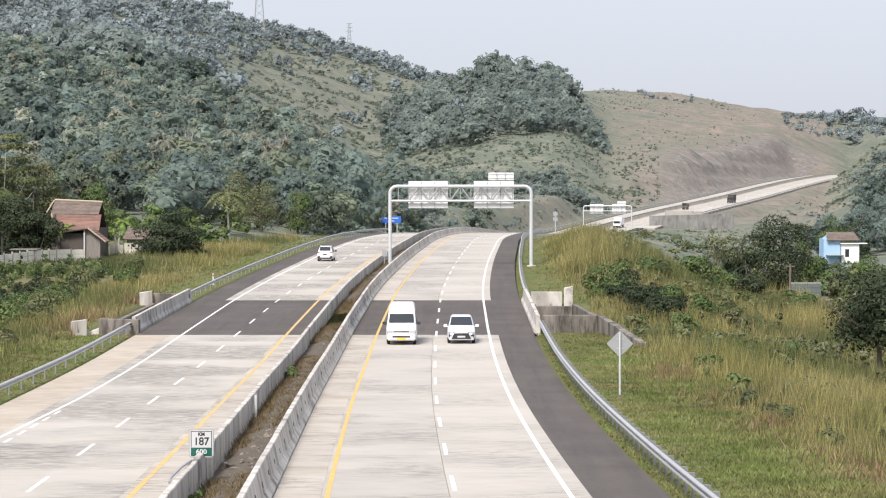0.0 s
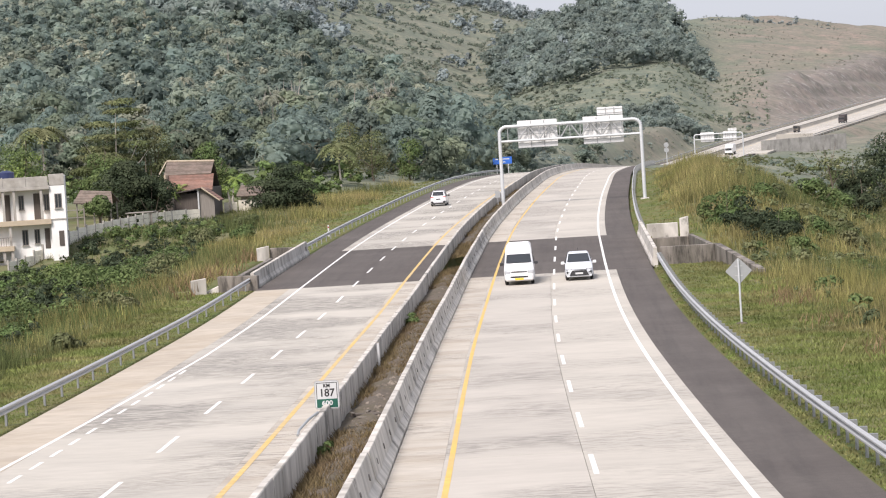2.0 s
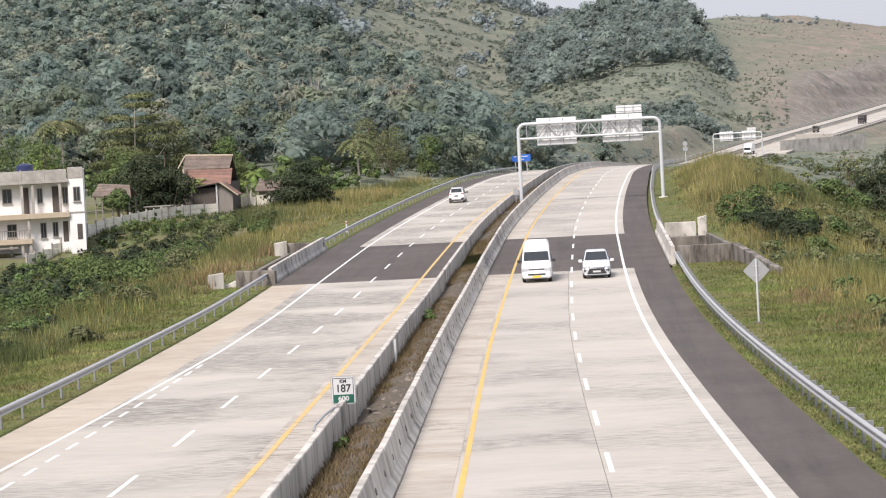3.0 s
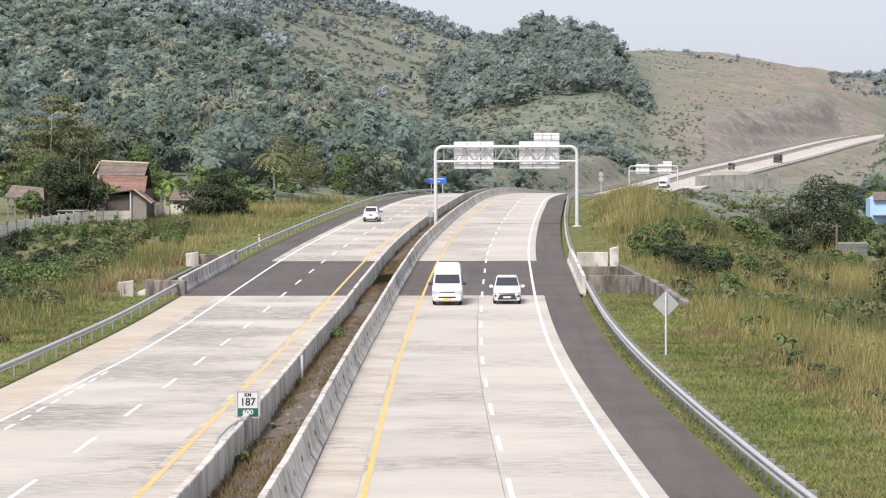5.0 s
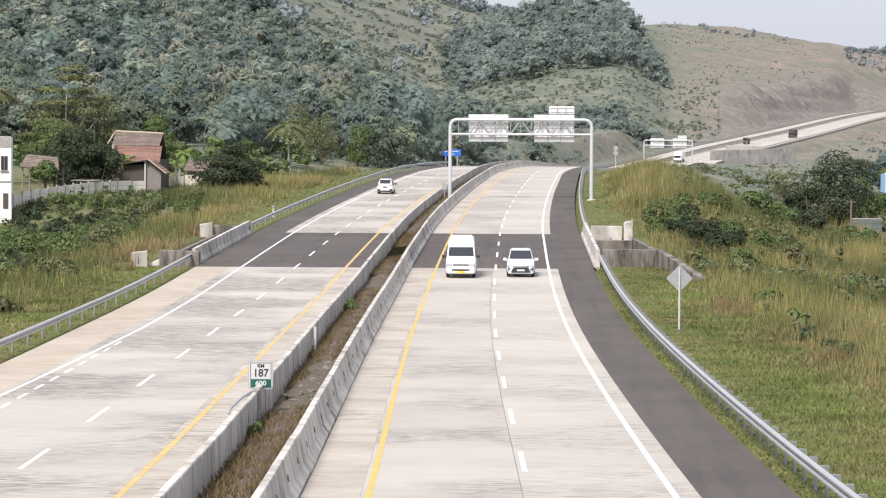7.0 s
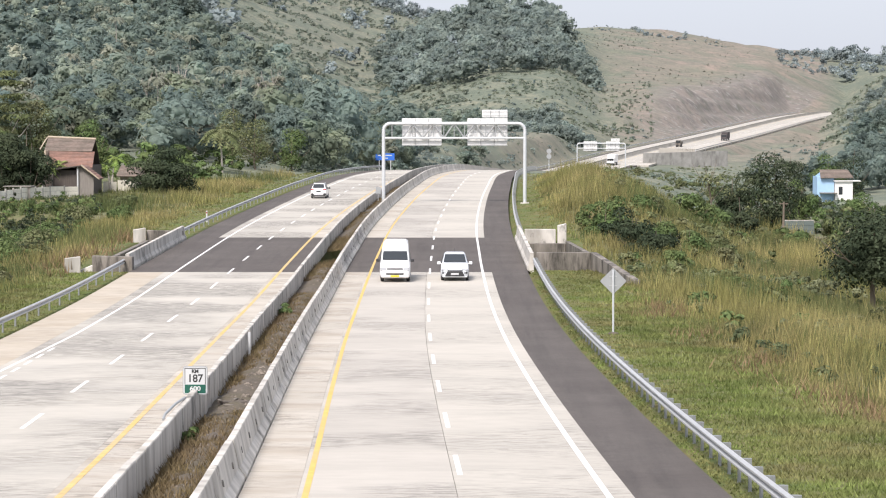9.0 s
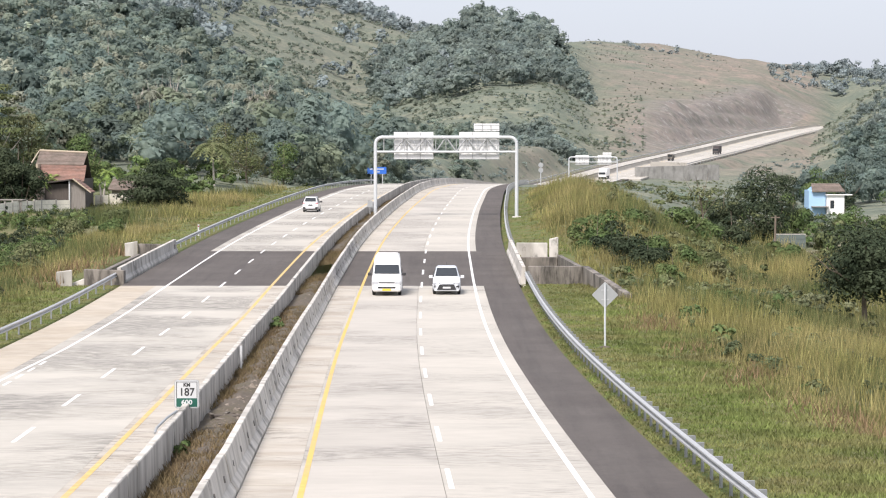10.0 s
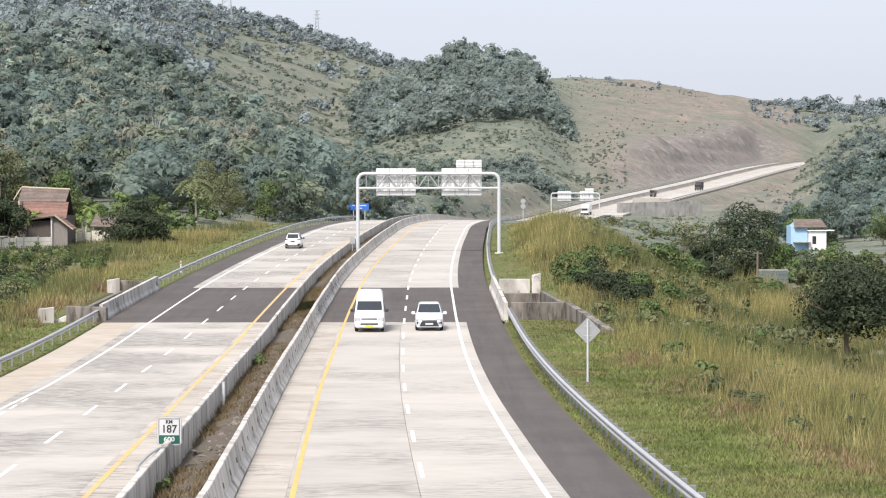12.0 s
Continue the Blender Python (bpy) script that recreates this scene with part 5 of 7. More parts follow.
def build_grass():
    # tall grass on the right-hand bank
    s, y = clumped(150000, 9.5, 42, 62, 380, 14, 0.28)
    x = line_x(y) + s
    inner = np.interp(y, [62, 90, 130, 165, 180, 215, 240, 300, 380], [15.5, 14.5, 13.0, 12.0, 12.0, 11.5, 10.3, 10.0, 10.0]) + 0.9 * ripple(x, y, 3.0)
    ok = (s > inner) & ~sunken(s, y) & (y < 370)
    s, y, x = s[ok], y[ok], x[ok]
    patch = ripple(x, y, 9)
    h = (0.55 + 0.75 * RNG.random(len(s))) * (1.0 + 0.6 * smooth(y, 225, 260)) * (1.0 + 0.35 * patch) * np.clip((s - np.interp(y, [62, 180, 240], [13, 10.5, 9]) ) / 4.5, 0.3, 1.25)
    dry = ripple(x + 31, y * 0.8, 7) + 0.5 * (1 - smooth(s, 15, 21)) - 0.25 * smooth(y, 130, 200) + RNG.normal(0, 0.4, len(s)) > 0.0
    for m, k, lab in ((M_TALL, dry, "tall dry yellow-brown grass on the bank"), (M_TALL_GREEN, ~dry, "tall green weeds among the dry grass")):
        blades("tall_grass", lab, m, s[k], y[k], h[k] * (1.0 if m is M_TALL else 0.85), RNG.uniform(0.012, 0.036, k.sum()) * (1 + y[k] / 200), RNG.uniform(0.1, 0.5, k.sum()))
    # tall grass on the left-hand bank
    s, y = clumped(130000, -56, -23.5, 88, 400, 14, 0.28)
    x = line_x(y) + s
    inner = -np.interp(y, [88, 130, 170, 215, 260, 400], [25.5, 25.0, 24.0, 24.0, 24.5, 25.5]) - 0.8 * ripple(x, y, 3.0)
    ok = (s < inner) & ~sunken(s, y) & ~((y > 255) & (x < -46 + (y - 298) * 0.2))
    s, y, x = s[ok], y[ok], x[ok]
    patch = ripple(x, y, 9)
    h = (0.45 + 0.8 * RNG.random(len(s))) * (1.0 + 0.4 * patch) * np.clip((-s - 22) / 5, 0.35, 1.2) * (1 - 0.5 * smooth(-s, 34, 42))
    dry = ripple(x + 31, y * 0.8, 7) + 0.45 * smooth(y, 160, 220) - 0.9 * smooth(-s, 29, 36) + RNG.normal(0, 0.35, len(s)) > 0.25
    for m, k, lab in ((M_TALL, dry, "tall dry grass with pale seed heads on the bank"), (M_TALL_GREEN, ~dry, "tall green weeds on the bank")):
        blades("tall_grass", lab, m, s[k], y[k], h[k] * (1.0 if m is M_TALL else 0.85), RNG.uniform(0.012, 0.036, k.sum()) * (1 + y[k] / 200), RNG.uniform(0.1, 0.5, k.sum()))
    # creepers and weeds over the slope below the village wall
    fl = templates(6, 120, 0.145, r=0.5, lobes=5, lift=0.1)
    y = np.sqrt(RNG.uniform(130 ** 2, 296 ** 2, 2600))
    s = -RNG.uniform(25.5, 56, 2600)
    x = line_x(y) + s
    near_wall = -np.interp(y, [150, 215, 254, 267, 284, 296], [50, 56, 54.0, 51.3, 47.2, 44.8])
    ok = (x > near_wall) & (x < np.interp(y, [130, 200, 240, 296], [-29.5, -31.5, -34, -38])) & ~sunken(s, y) & (ripple(x, y, 6) + RNG.normal(0, 0.5, 2600) > -0.35)
    x, y = x[ok], y[ok]
    deep = ripple(x + 9, y, 5) + RNG.normal(0, 0.5, len(x)) > 0
    hs = RNG.uniform(0.6, 1.9, len(x)) * np.interp(y, [255, 296], [1.0, 0.65])
    woods("creepers", "dark green creepers over the slope below the wall", M_LEAF_DARK, x[deep], y[deep], hs[deep], fl, sink=0.15, tone=0.25)
    woods("creepers", "green weeds over the slope below the wall", M_LEAF_MID, x[~deep], y[~deep], hs[~deep], fl, sink=0.15, tone=0.25)
    # mixed brush on the far shoulder of the right-hand bank
    y = RNG.uniform(232, 345, 330)
    s = RNG.uniform(17, 30, 330)
    x = line_x(y) + s
    ok = ripple(x, y, 7) + RNG.normal(0, 0.5, 330) > -0.1
    x, y = x[ok], y[ok]
    woods("brush", "olive green brush on the far shoulder of the bank", M_LEAF_OLIVE, x, y, RNG.uniform(0.9, 2.6, len(x)), fl, sink=0.15)
    y = RNG.uniform(72, 215, 900)
    s = RNG.uniform(13.2, 33, 900)
    x = line_x(y) + s
    lot = ripple(x + 17, y, 6) + RNG.normal(0, 0.45, 900)
    ok = (lot > 0.2) & ~sunken(s, y) & (s > np.interp(y, [72, 120, 180], [17.0, 14.5, 12.5]))
    x, y, lot = x[ok], y[ok], lot[ok]
    hs = RNG.uniform(0.45, 1.3, len(x)) * np.interp(y, [72, 215], [0.75, 1.5])
    for m, k, lab in ((M_LEAF_OLIVE, lot < 0.4, "low olive brush among the dry grass"), (M_LEAF_MID, (lot >= 0.4) & (lot < 0.62), "fresh green weeds among the dry grass"), (M_SCRUB_GREEN, lot >= 0.62, "pale green weed stands among the grass")):
        woods("brush", lab, m, x[k], y[k], hs[k], fl, sink=0.1, tone=0.22)
    # brown withered weeds along the foot of the right-hand bank
    y = RNG.uniform(64, 150, 2600)
    s = np.interp(y, [64, 100, 150], [15.6, 14.2, 12.6]) + RNG.normal(0, 0.9, 2600)
    k = ripple(s * 2, y, 5) > 0.0
    blades("withered_weeds", "brown withered weeds at the edge of the mown verge", M_RUST, s[k], y[k], RNG.uniform(0.25, 0.75, k.sum()), RNG.uniform(0.03, 0.07, k.sum()), RNG.uniform(0.3, 0.9, k.sum()), "weeds")
    # rusty dry ferns beside the small bridge
    y = RNG.uniform(172, 226, 800)
    s = -RNG.uniform(23.2, 26.6, 800)
    k = ~sunken(s, y) & (ripple(s * 3, y, 4) > 0.1)
    blades("dry_ferns", "rusty brown dry ferns beside the small bridge", M_RUST, s[k], y[k], RNG.uniform(0.5, 1.3, k.sum()), RNG.uniform(0.05, 0.12, k.sum()), RNG.uniform(0.3, 0.8, k.sum()), "ferns")
    # short verge grass
    for lab, s0, s1, y0, y1, n in (("short mown grass on the verge beside the asphalt shoulder", 6.75, 16.5, 60, 178, 120000), ("short mown grass on the verge beside the concrete shoulder", -27, -19.5, 88, 178, 56000),
                                   ("short grass beyond the small bridge", 6.8, 12, 214, 420, 14000), ("short grass beyond the small bridge", -27, -19.9, 214, 430, 16000)):
        s, y = clumped(n, s0, s1, y0, y1, 6, 0.12)
        k = (s > min(s0, s1)) & (s < max(s0, s1))
        s, y = s[k], y[k]
        far = np.clip(np.abs(s + 6.4) - 13.4, 0, 4) / 4
        blades("verge_grass", lab, M_SHORT, s, y, RNG.uniform(0.05, 0.13, len(s)) * (0.7 + 1.1 * far), RNG.uniform(0.016, 0.045, len(s)) * (1 + y / 200), RNG.uniform(0.3, 1.0, len(s)))
    # weeds in the median
    s, y = clumped(60000, -7.5, -5.95, 58, 330, 22, 0.2)
    x = line_x(y) + s
    k = (s > -7.6) & (s < -5.9) & ((ripple(x * 4, y, 6) > -0.35) | (y < 84)) & ~((y > 87) & (y < 90.5))
    s, y = s[k], y[k]
    n = len(s)
    xx = line_x(y) + s
    a, l = RNG.random(n) * 6.283, RNG.random(n) * 6.283
    base = np.stack([xx, y, line_z(y) + 0.02], -1)
    w = RNG.uniform(0.012, 0.03, n)[:, None]
    h = RNG.uniform(0.06, 0.34, n)
    side = np.stack([np.cos(a), np.sin(a), 0 * a], -1) * w
    tip = base + np.stack([np.cos(l) * h * 0.7, np.sin(l) * h * 0.7, h], -1)
    v = np.stack([base - side, base + side, tip], 1).reshape(-1, 3)
    tagged(mesh_np("median_weeds", v, np.arange(3 * n).reshape(-1, 3), M_BRUSH), "dry brown weeds between the barriers", "weeds", kind="stuff")


build_grass()


# ---- sign gantries ----
def gantry(y, label, s_left, s_right, detail=True):
    """A portal of steel tube with a trussed beam; the boards face the oncoming traffic."""
    a = on_road(s_left, np.array([y]))[0]
    b = on_road(s_right, np.array([y]))[0]
    gz = float(ground_z(b[0], b[1]))
    g = thing("sign_gantry", label, "gantry", Matrix.Translation(((a[0] + b[0]) / 2, (a[1] + b[1]) / 2, gz)) @ pose(0, 0, 0, 0, 0, math.degrees(math.atan2(b[1] - a[1], b[0] - a[0]))), group="sign gantries")
    w = math.hypot(b[0] - a[0], b[1] - a[1]) / 2
    zb = a[2] - gz
    top, low, r, c = 8.5, 6.95, 0.2, 0.75

    def leg(sx, z0):
        bm = bmesh.new()
        tube(bm, (sx * w, 0, z0 - 0.3), (sx * w, 0, top - c), r, r * 0.92, 14)
        last = Vector((sx * w, 0, top - c))
        for i in range(1, 7):
            t = i / 6 * math.pi / 2
            p = Vector((sx * (w - c + c * math.cos(t)), 0, top - c + c * math.sin(t)))
            tube(bm, last, p, r * 0.92, r * 0.9, 14)
            last = p
        o = part("leg", bm, M_GALV_PALE, g)
        bm = bmesh.new()
        box(bm, sx * w - 0.45, sx * w + 0.45, -0.45, 0.45, z0 - 0.3, z0 + 0.12, 0.02)
        part("base_plate", bm, M_BARRIER, o)

    leg(1, 0.0)
    leg(-1, zb)
    bm = bmesh.new()
    tube(bm, (-w + c, 0, top), (w - c, 0, top), r * 0.85, seg=14)
    part("top_chord", bm, M_GALV_PALE, g)
    bm = bmesh.new()
    tube(bm, (-w, 0, low), (w, 0, low), r * 0.6, seg=12)
    part("bottom_chord", bm, M_GALV_PALE, g)
    n = 12
    xs = np.linspace(-w + 0.9, w - 0.9, n + 1)
    for i in range(n):
        bm = bmesh.new()
        tube(bm, (xs[i], 0, low), (xs[i], 0, top), 0.05, seg=6)
        part("web_post", bm, M_SIGNGREY, g)
        if detail and 0 < i < n - 1:
            bm = bmesh.new()
            p, q = ((low, top) if i % 2 else (top, low))
            tube(bm, (xs[i], 0, p), (xs[i + 1], 0, q), 0.08, seg=6)
            part("diagonal", bm, M_SIGNGREY, g)
    for x0, x1, z0, z1 in ((-5.55, -1.35, 6.15, 9.05), (1.4, 5.65, 6.15, 9.05), (2.95, 5.65, 9.12, 9.95)):
        board = part("sign_board", boxed(x0, x1, 0.38, 0.43, z0, z1, 0.01), M_SIGNBACK, g, "pale bare back of a road sign board")
        k = 3 if z1 < 9.5 else 2
        for i in range(k):
            z = z0 + (z1 - z0) * (i + 0.5) / k
            part("stiffener", boxed(x0 + 0.05, x1 - 0.05, 0.34, 0.38, z - 0.025, z + 0.025), M_SIGNGREY, board)
        for i in range(1, 3):
            x = x0 + (x1 - x0) * i / 3
            part("stiffener", boxed(x - 0.03, x + 0.03, 0.28, 0.34, z0 + 0.1, z1 - 0.05), M_SIGNGREY, board)
        part("rim", boxed(x0, x1, 0.35, 0.38, z0, z0 + 0.06), M_SIGNGREY, board)
    return g


gantry(285, "pale steel sign gantry with bare board backs over the road", -6.7, 8.3)
gantry(830, "distant pale steel sign gantry with two boards", -6.7, 8.3, False)


def text_part(name, body, size, mat, parent, x, y, z, squeeze=1.0):
    cu = bpy.data.curves.new(name, "FONT")
    cu.body, cu.size, cu.align_x, cu.align_y, cu.extrude = body, size, "CENTER", "CENTER", 0.003
    cu.offset = 0.006
    tmp = bpy.data.objects.new(name, cu)
    scene.collection.objects.link(tmp)
    me = bpy.data.meshes.new_from_object(tmp.evaluated_get(bpy.context.evaluated_depsgraph_get()))
    scene.collection.objects.unlink(tmp)
    bpy.data.objects.remove(tmp)
    me.materials.clear()
    me.materials.append(mat)
    ob = new(name, me)
    ob.parent = parent
    ob.matrix_basis = pose(x, y, z, 90) @ Matrix.Diagonal((squeeze, 1, 1, 1))
    return ob


def rounded_plate(w, h, r, y0, y1):
    pts = []
    for cx, cz, a0 in ((w / 2 - r, h / 2 - r, 0), (-w / 2 + r, h / 2 - r, 90), (-w / 2 + r, -h / 2 + r, 180), (w / 2 - r, -h / 2 + r, 270)):
        for i in range(6):
            t = radians(a0 + 90 * i / 5)
            pts.append((cx + r * math.cos(t), cz + r * math.sin(t)))
    return prism(pts, y0, y1)


def build_km_sign():
    p = on_road(-7.72, np.array([84.0]), 1.0)[0]
    s = thing("kilometre_sign", "white and green kilometre plate on the concrete barrier", "sign", Matrix.Translation((p[0], p[1], 0)))
    zc, w, h = 1.73, 0.78, 0.90
    plate = part("plate", rounded_plate(w, h, 0.09, -0.02, 0.0), M_SIGNGREY, s)
    plate.location.z = zc
    f = part("face", rounded_plate(w - 0.05, h - 0.05, 0.075, -0.026, -0.02), M_SIGNWHITE, plate)
    for x0, x1, z0, z1 in ((-0.32, 0.32, 0.37, 0.39), (-0.33, -0.31, -0.12, 0.39), (0.31, 0.33, -0.12, 0.39)):
        part("border", boxed(x0, x1, -0.03, -0.026, z0, z1), M_BLACK, plate)
    part("green_panel", boxed(-0.33, 0.33, -0.031, -0.026, -0.40, -0.13), M_GREEN_SIGN, plate)
    text_part("lettering", "KM", 0.15, M_BLACK, plate, 0, -0.03, 0.285)
    text_part("lettering", "187", 0.34, M_BLACK, plate, 0, -0.03, 0.055, 0.95)
    text_part("lettering", "600", 0.20, M_SIGNWHITE, plate, 0, -0.034, -0.262, 1.15)
    bm = bmesh.new()
    tube(bm, (0, 0.03, p[2] - 0.45), (0, 0.03, zc + 0.3), 0.03, seg=8)
    part("post", bm, M_STEEL, s)
    # bent pipe on the barrier's top
    q = thing("bent_pipe", "thin bent steel pipe lying on the barrier", "pipe")
    bm = bmesh.new()
    pts = [Vector(on_road(o, np.array([yy]), hh)[0]) for o, yy, hh in ((-7.95, 74.6, 0.94), (-7.94, 75.0, 1.05), (-7.88, 78.0, 1.08), (-7.82, 81.0, 1.02))]
    for i in range(3):
        tube(bm, pts[i], pts[i + 1], 0.04, seg=8)
    part("tube", bm, M_SIGNGREY, q)


build_km_sign()


def build_warning_sign():
    x = float(line_x(127.5)) + 8.9
    z = float(ground_z(x, 127.5))
    s = thing("warning_sign", "grey back of a diamond warning sign on a steel post", "sign", Matrix.Translation((x, 127.5, z)))
    bm = bmesh.new()
    tube(bm, (0, 0, -0.3), (0, 0, 3.05), 0.05, seg=10)
    part("post", bm, M_GALV_PALE, s)
    d = part("plate", rounded_plate(0.9, 0.9, 0.06, 0.055, 0.075), M_SIGNGREY, s)
    d.matrix_basis = pose(0, 0, 2.52, 0, 45, 0)
    for zz in (2.3, 2.75):
        part("bracket", boxed(-0.18, 0.18, 0.035, 0.058, zz - 0.025, zz + 0.025), M_STEEL, s)
    bm = bmesh.new()
    bmesh.ops.create_icosphere(bm, subdivisions=2, radius=0.3, matrix=Matrix.Diagonal((1, 1, 0.35, 1)))
    part("footing", bm, M_SOIL, s)


build_warning_sign()


def build_small_signs():
    y = 520.0
    x, z = -13.8, float(ground_z(-13.8, y))
    s = thing("direction_sign", "blue road sign board on two white legs", "sign", Matrix.Translation((x, y, z)))
    for sx in (-1.1, 1.1):
        bm = bmesh.new()
        tube(bm, (sx, 0, -0.5), (sx, 0, 5.1 - z), 0.09, seg=8)
        part("leg", bm, M_SIGNWHITE, s)
    b = part("board", boxed(-1.85, 1.85, -0.1, -0.04, 4.05 - z, 5.4 - z, 0.01), M_BLUE_SIGN, s)
    for k, w in enumerate((1.35, 0.55)):
        zz = 5.0 - z - 0.55 * k
        part("lettering", boxed(-w, w, -0.105, -0.1, zz - 0.1, zz + 0.1), M_SIGNWHITE, b)
    # round signs beyond the crest
    y = 520.0
    x = (948 - 784) / F * y
    z = float(ground_z(x, y))
    s = thing("round_signs", "two round sign backs on one post", "sign", Matrix.Translation((x, y, z)))
    bm = bmesh.new()
    tube(bm, (0, 0, -0.4), (0, 0, 6.3 - z), 0.07, seg=8)
    part("post", bm, M_GALV_PALE, s)
    for zz in (5.8, 4.8):
        bm = bmesh.new()
        tube(bm, (0, -0.1, zz - z), (0, -0.06, zz - z), 0.48, seg=20)
        part("disc", bm, M_SIGNGREY, s)
    # small post boards by the gantry's median leg
    p = on_road(-7.1, np.array([283.0]), 0.85)[0]
    s = thing("marker_board", "small grey marker board on the barrier", "sign", Matrix.Translation(p))
    part("plate", boxed(-0.35, 0.2, -0.03, 0, 0.15, 0.85), M_SIGNGREY, s)
    bm = bmesh.new()
    tube(bm, (-0.08, 0.03, -0.6), (-0.08, 0.03, 0.8), 0.04, seg=8)
    part("post", bm, M_STEEL, s)
    # reflector post on the left verge
    p = on_road(-20.9, np.array([243.0]))[0]
    z = float(ground_z(p[0], p[1]))
    s = thing("delineator_post", "short white delineator post in the grass", "post", Matrix.Translation((p[0], p[1], z)))
    part("stake", boxed(-0.07, 0.07, -0.04, 0.04, -0.2, 1.05, 0.01), M_SIGNWHITE, s)
    part("reflector", boxed(-0.05, 0.05, -0.05, -0.04, 0.8, 0.92), M_LAMP_RED, s)


build_small_signs()


# ---- the little bridge: parapets and wing walls ----
def slab_wall(name, label, p0, p1, thick, z0, top0, top1, mat, cap=0.0):
    """A straight wall between two plan points, with its top sloping from top0 to top1."""
    a, b = Vector((p0[0], p0[1], 0)), Vector((p1[0], p1[1], 0))
    n = Vector((-(b - a).y, (b - a).x, 0)).normalized() * thick / 2
    bm = bmesh.new()
    vs = [bm.verts.new((v.x, v.y, z)) for v, z in ((a - n, z0), (b - n, z0), (b + n, z0), (a + n, z0), (a - n, top0), (b - n, top1), (b + n, top1), (a + n, top0))]
    for q in ((3, 2, 1, 0), (4, 5, 6, 7), (0, 1, 5, 4), (1, 2, 6, 5), (2, 3, 7, 6), (3, 0, 4, 7)):
        bm.faces.new([vs[i] for i in q])
    bmesh.ops.bevel(bm, geom=list(bm.edges), offset=0.03, segments=1, affect="EDGES")
    w = thing(name, label, "wall", kind="structure")
    part("wall", bm, mat, w)
    return w


M_OLD_PALE = material("weathered_retaining_concrete", (0.27, 0.265, 0.25), 0.9, vary=0.2, scale=0.5, bump=0.2, bump_scale=3, streak=0.35, streak_map=(0.3, 0.3, 0.08), streak_at=0.5, second=(0.20, 0.195, 0.18), second_scale=0.3, second_amount=0.7)


def build_bridge():
    par = thing("bridge_parapet", "weathered concrete parapet beside the shoulder", "parapet", kind="structure")
    for i in range(9):
        y = 177.2 + i * 4.05
        sweep("barrier_unit", [(-19.55, -0.1), (-19.55, 0.12), (-19.68, 0.35), (-19.74, 1.0), (-19.98, 1.0), (-20.0, -0.4)], [y, y + 4.02], M_BARRIER, par)
    par = thing("bridge_parapet", "pale concrete parapet beside the asphalt shoulder", "parapet", kind="structure")
    for i in range(9):
        y = 177.8 + i * 4.0
        sweep("barrier_unit", [(6.6, -0.1), (6.6, 0.12), (6.72, 0.35), (6.78, 1.05), (7.02, 1.05), (7.05, -0.4)], [y, y + 3.97], M_BARRIER, par)
    # right: near and far walls of the sunken lane
    slab_wall("wing_wall", "dark weathered concrete wing wall of the underpass", (5.35, 178.6), (9.1, 178.6), 0.5, -4.5, 1.5, 1.5, M_OLD)
    slab_wall("wing_wall", "concrete wing wall stepping down into the grass", (9.15, 178.6), (11.2, 166), 0.45, -4.5, 1.52, 0.35, M_OLD)
    slab_wall("wing_wall", "pale stained concrete headwall across the sunken lane", (5.4, 212.0), (7.85, 212.0), 0.6, -4.5, 1.85, 1.85, M_BARRIER)
    slab_wall("wing_wall", "dark concrete ledge below the headwall", (5.4, 211.2), (8.6, 211.2), 0.9, -4.5, 0.75, 0.75, M_OLD)
    slab_wall("wall_end_block", "upright pale concrete block at the headwall", (8.0, 212.0), (8.7, 212.0), 0.7, -4.5, 2.15, 2.3, M_BARRIER)
    slab_wall("wing_wall", "concrete side wall running beside the sunken lane", (8.8, 211.6), (9.3, 180), 0.35, -4.5, 0.9, 1.2, M_OLD)
    # left
    slab_wall("wing_wall", "dark weathered concrete wing wall of the underpass", (-24.0, 177.0), (-21.3, 176.6), 0.5, -4.5, 1.35, 1.3, M_OLD)
    slab_wall("wall_end_block", "upright pale concrete block beside the wing wall", (-25.75, 176.2), (-24.75, 176.4), 0.6, -4.5, 1.2, 1.32, M_BARRIER)
    slab_wall("wing_wall", "low concrete ledge between the blocks", (-24.8, 176.8), (-24.0, 176.9), 0.4, -4.5, 0.42, 0.75, M_BARRIER)
    slab_wall("wall_end_block", "upright pale concrete block at the far wing wall", (-25.5, 211.6), (-24.55, 211.8), 0.7, -4.5, 1.8, 1.95, M_BARRIER)
    slab_wall("wing_wall", "dark concrete headwall beyond the sunken lane", (-24.5, 212.2), (-21.6, 212.0), 0.5, -4.5, 1.75, 1.7, M_OLD)
    slab_wall("wing_wall", "dark concrete side wall beside the sunken lane", (-24.3, 210.5), (-23.2, 181), 0.35, -4.5, 1.0, 1.1, M_OLD)
    # far retaining wall of the next bridge
    slab_wall("retaining_wall", "distant pale concrete retaining wall below the road", (61.8, 884), (90, 893), 1.0, -9, 2.6, 3.3, M_OLD_PALE)
    slab_wall("retaining_wall", "distant pale concrete wall top", (67.0, 887.5), (79.0, 890), 1.0, 1.0, 4.3, 4.0, M_SLAB)
    slab_wall("retaining_wall", "distant concrete side of the retaining wall", (61.8, 884), (66.5, 905), 0.8, -9, 2.6, 2.3, M_OLD_PALE)


build_bridge()


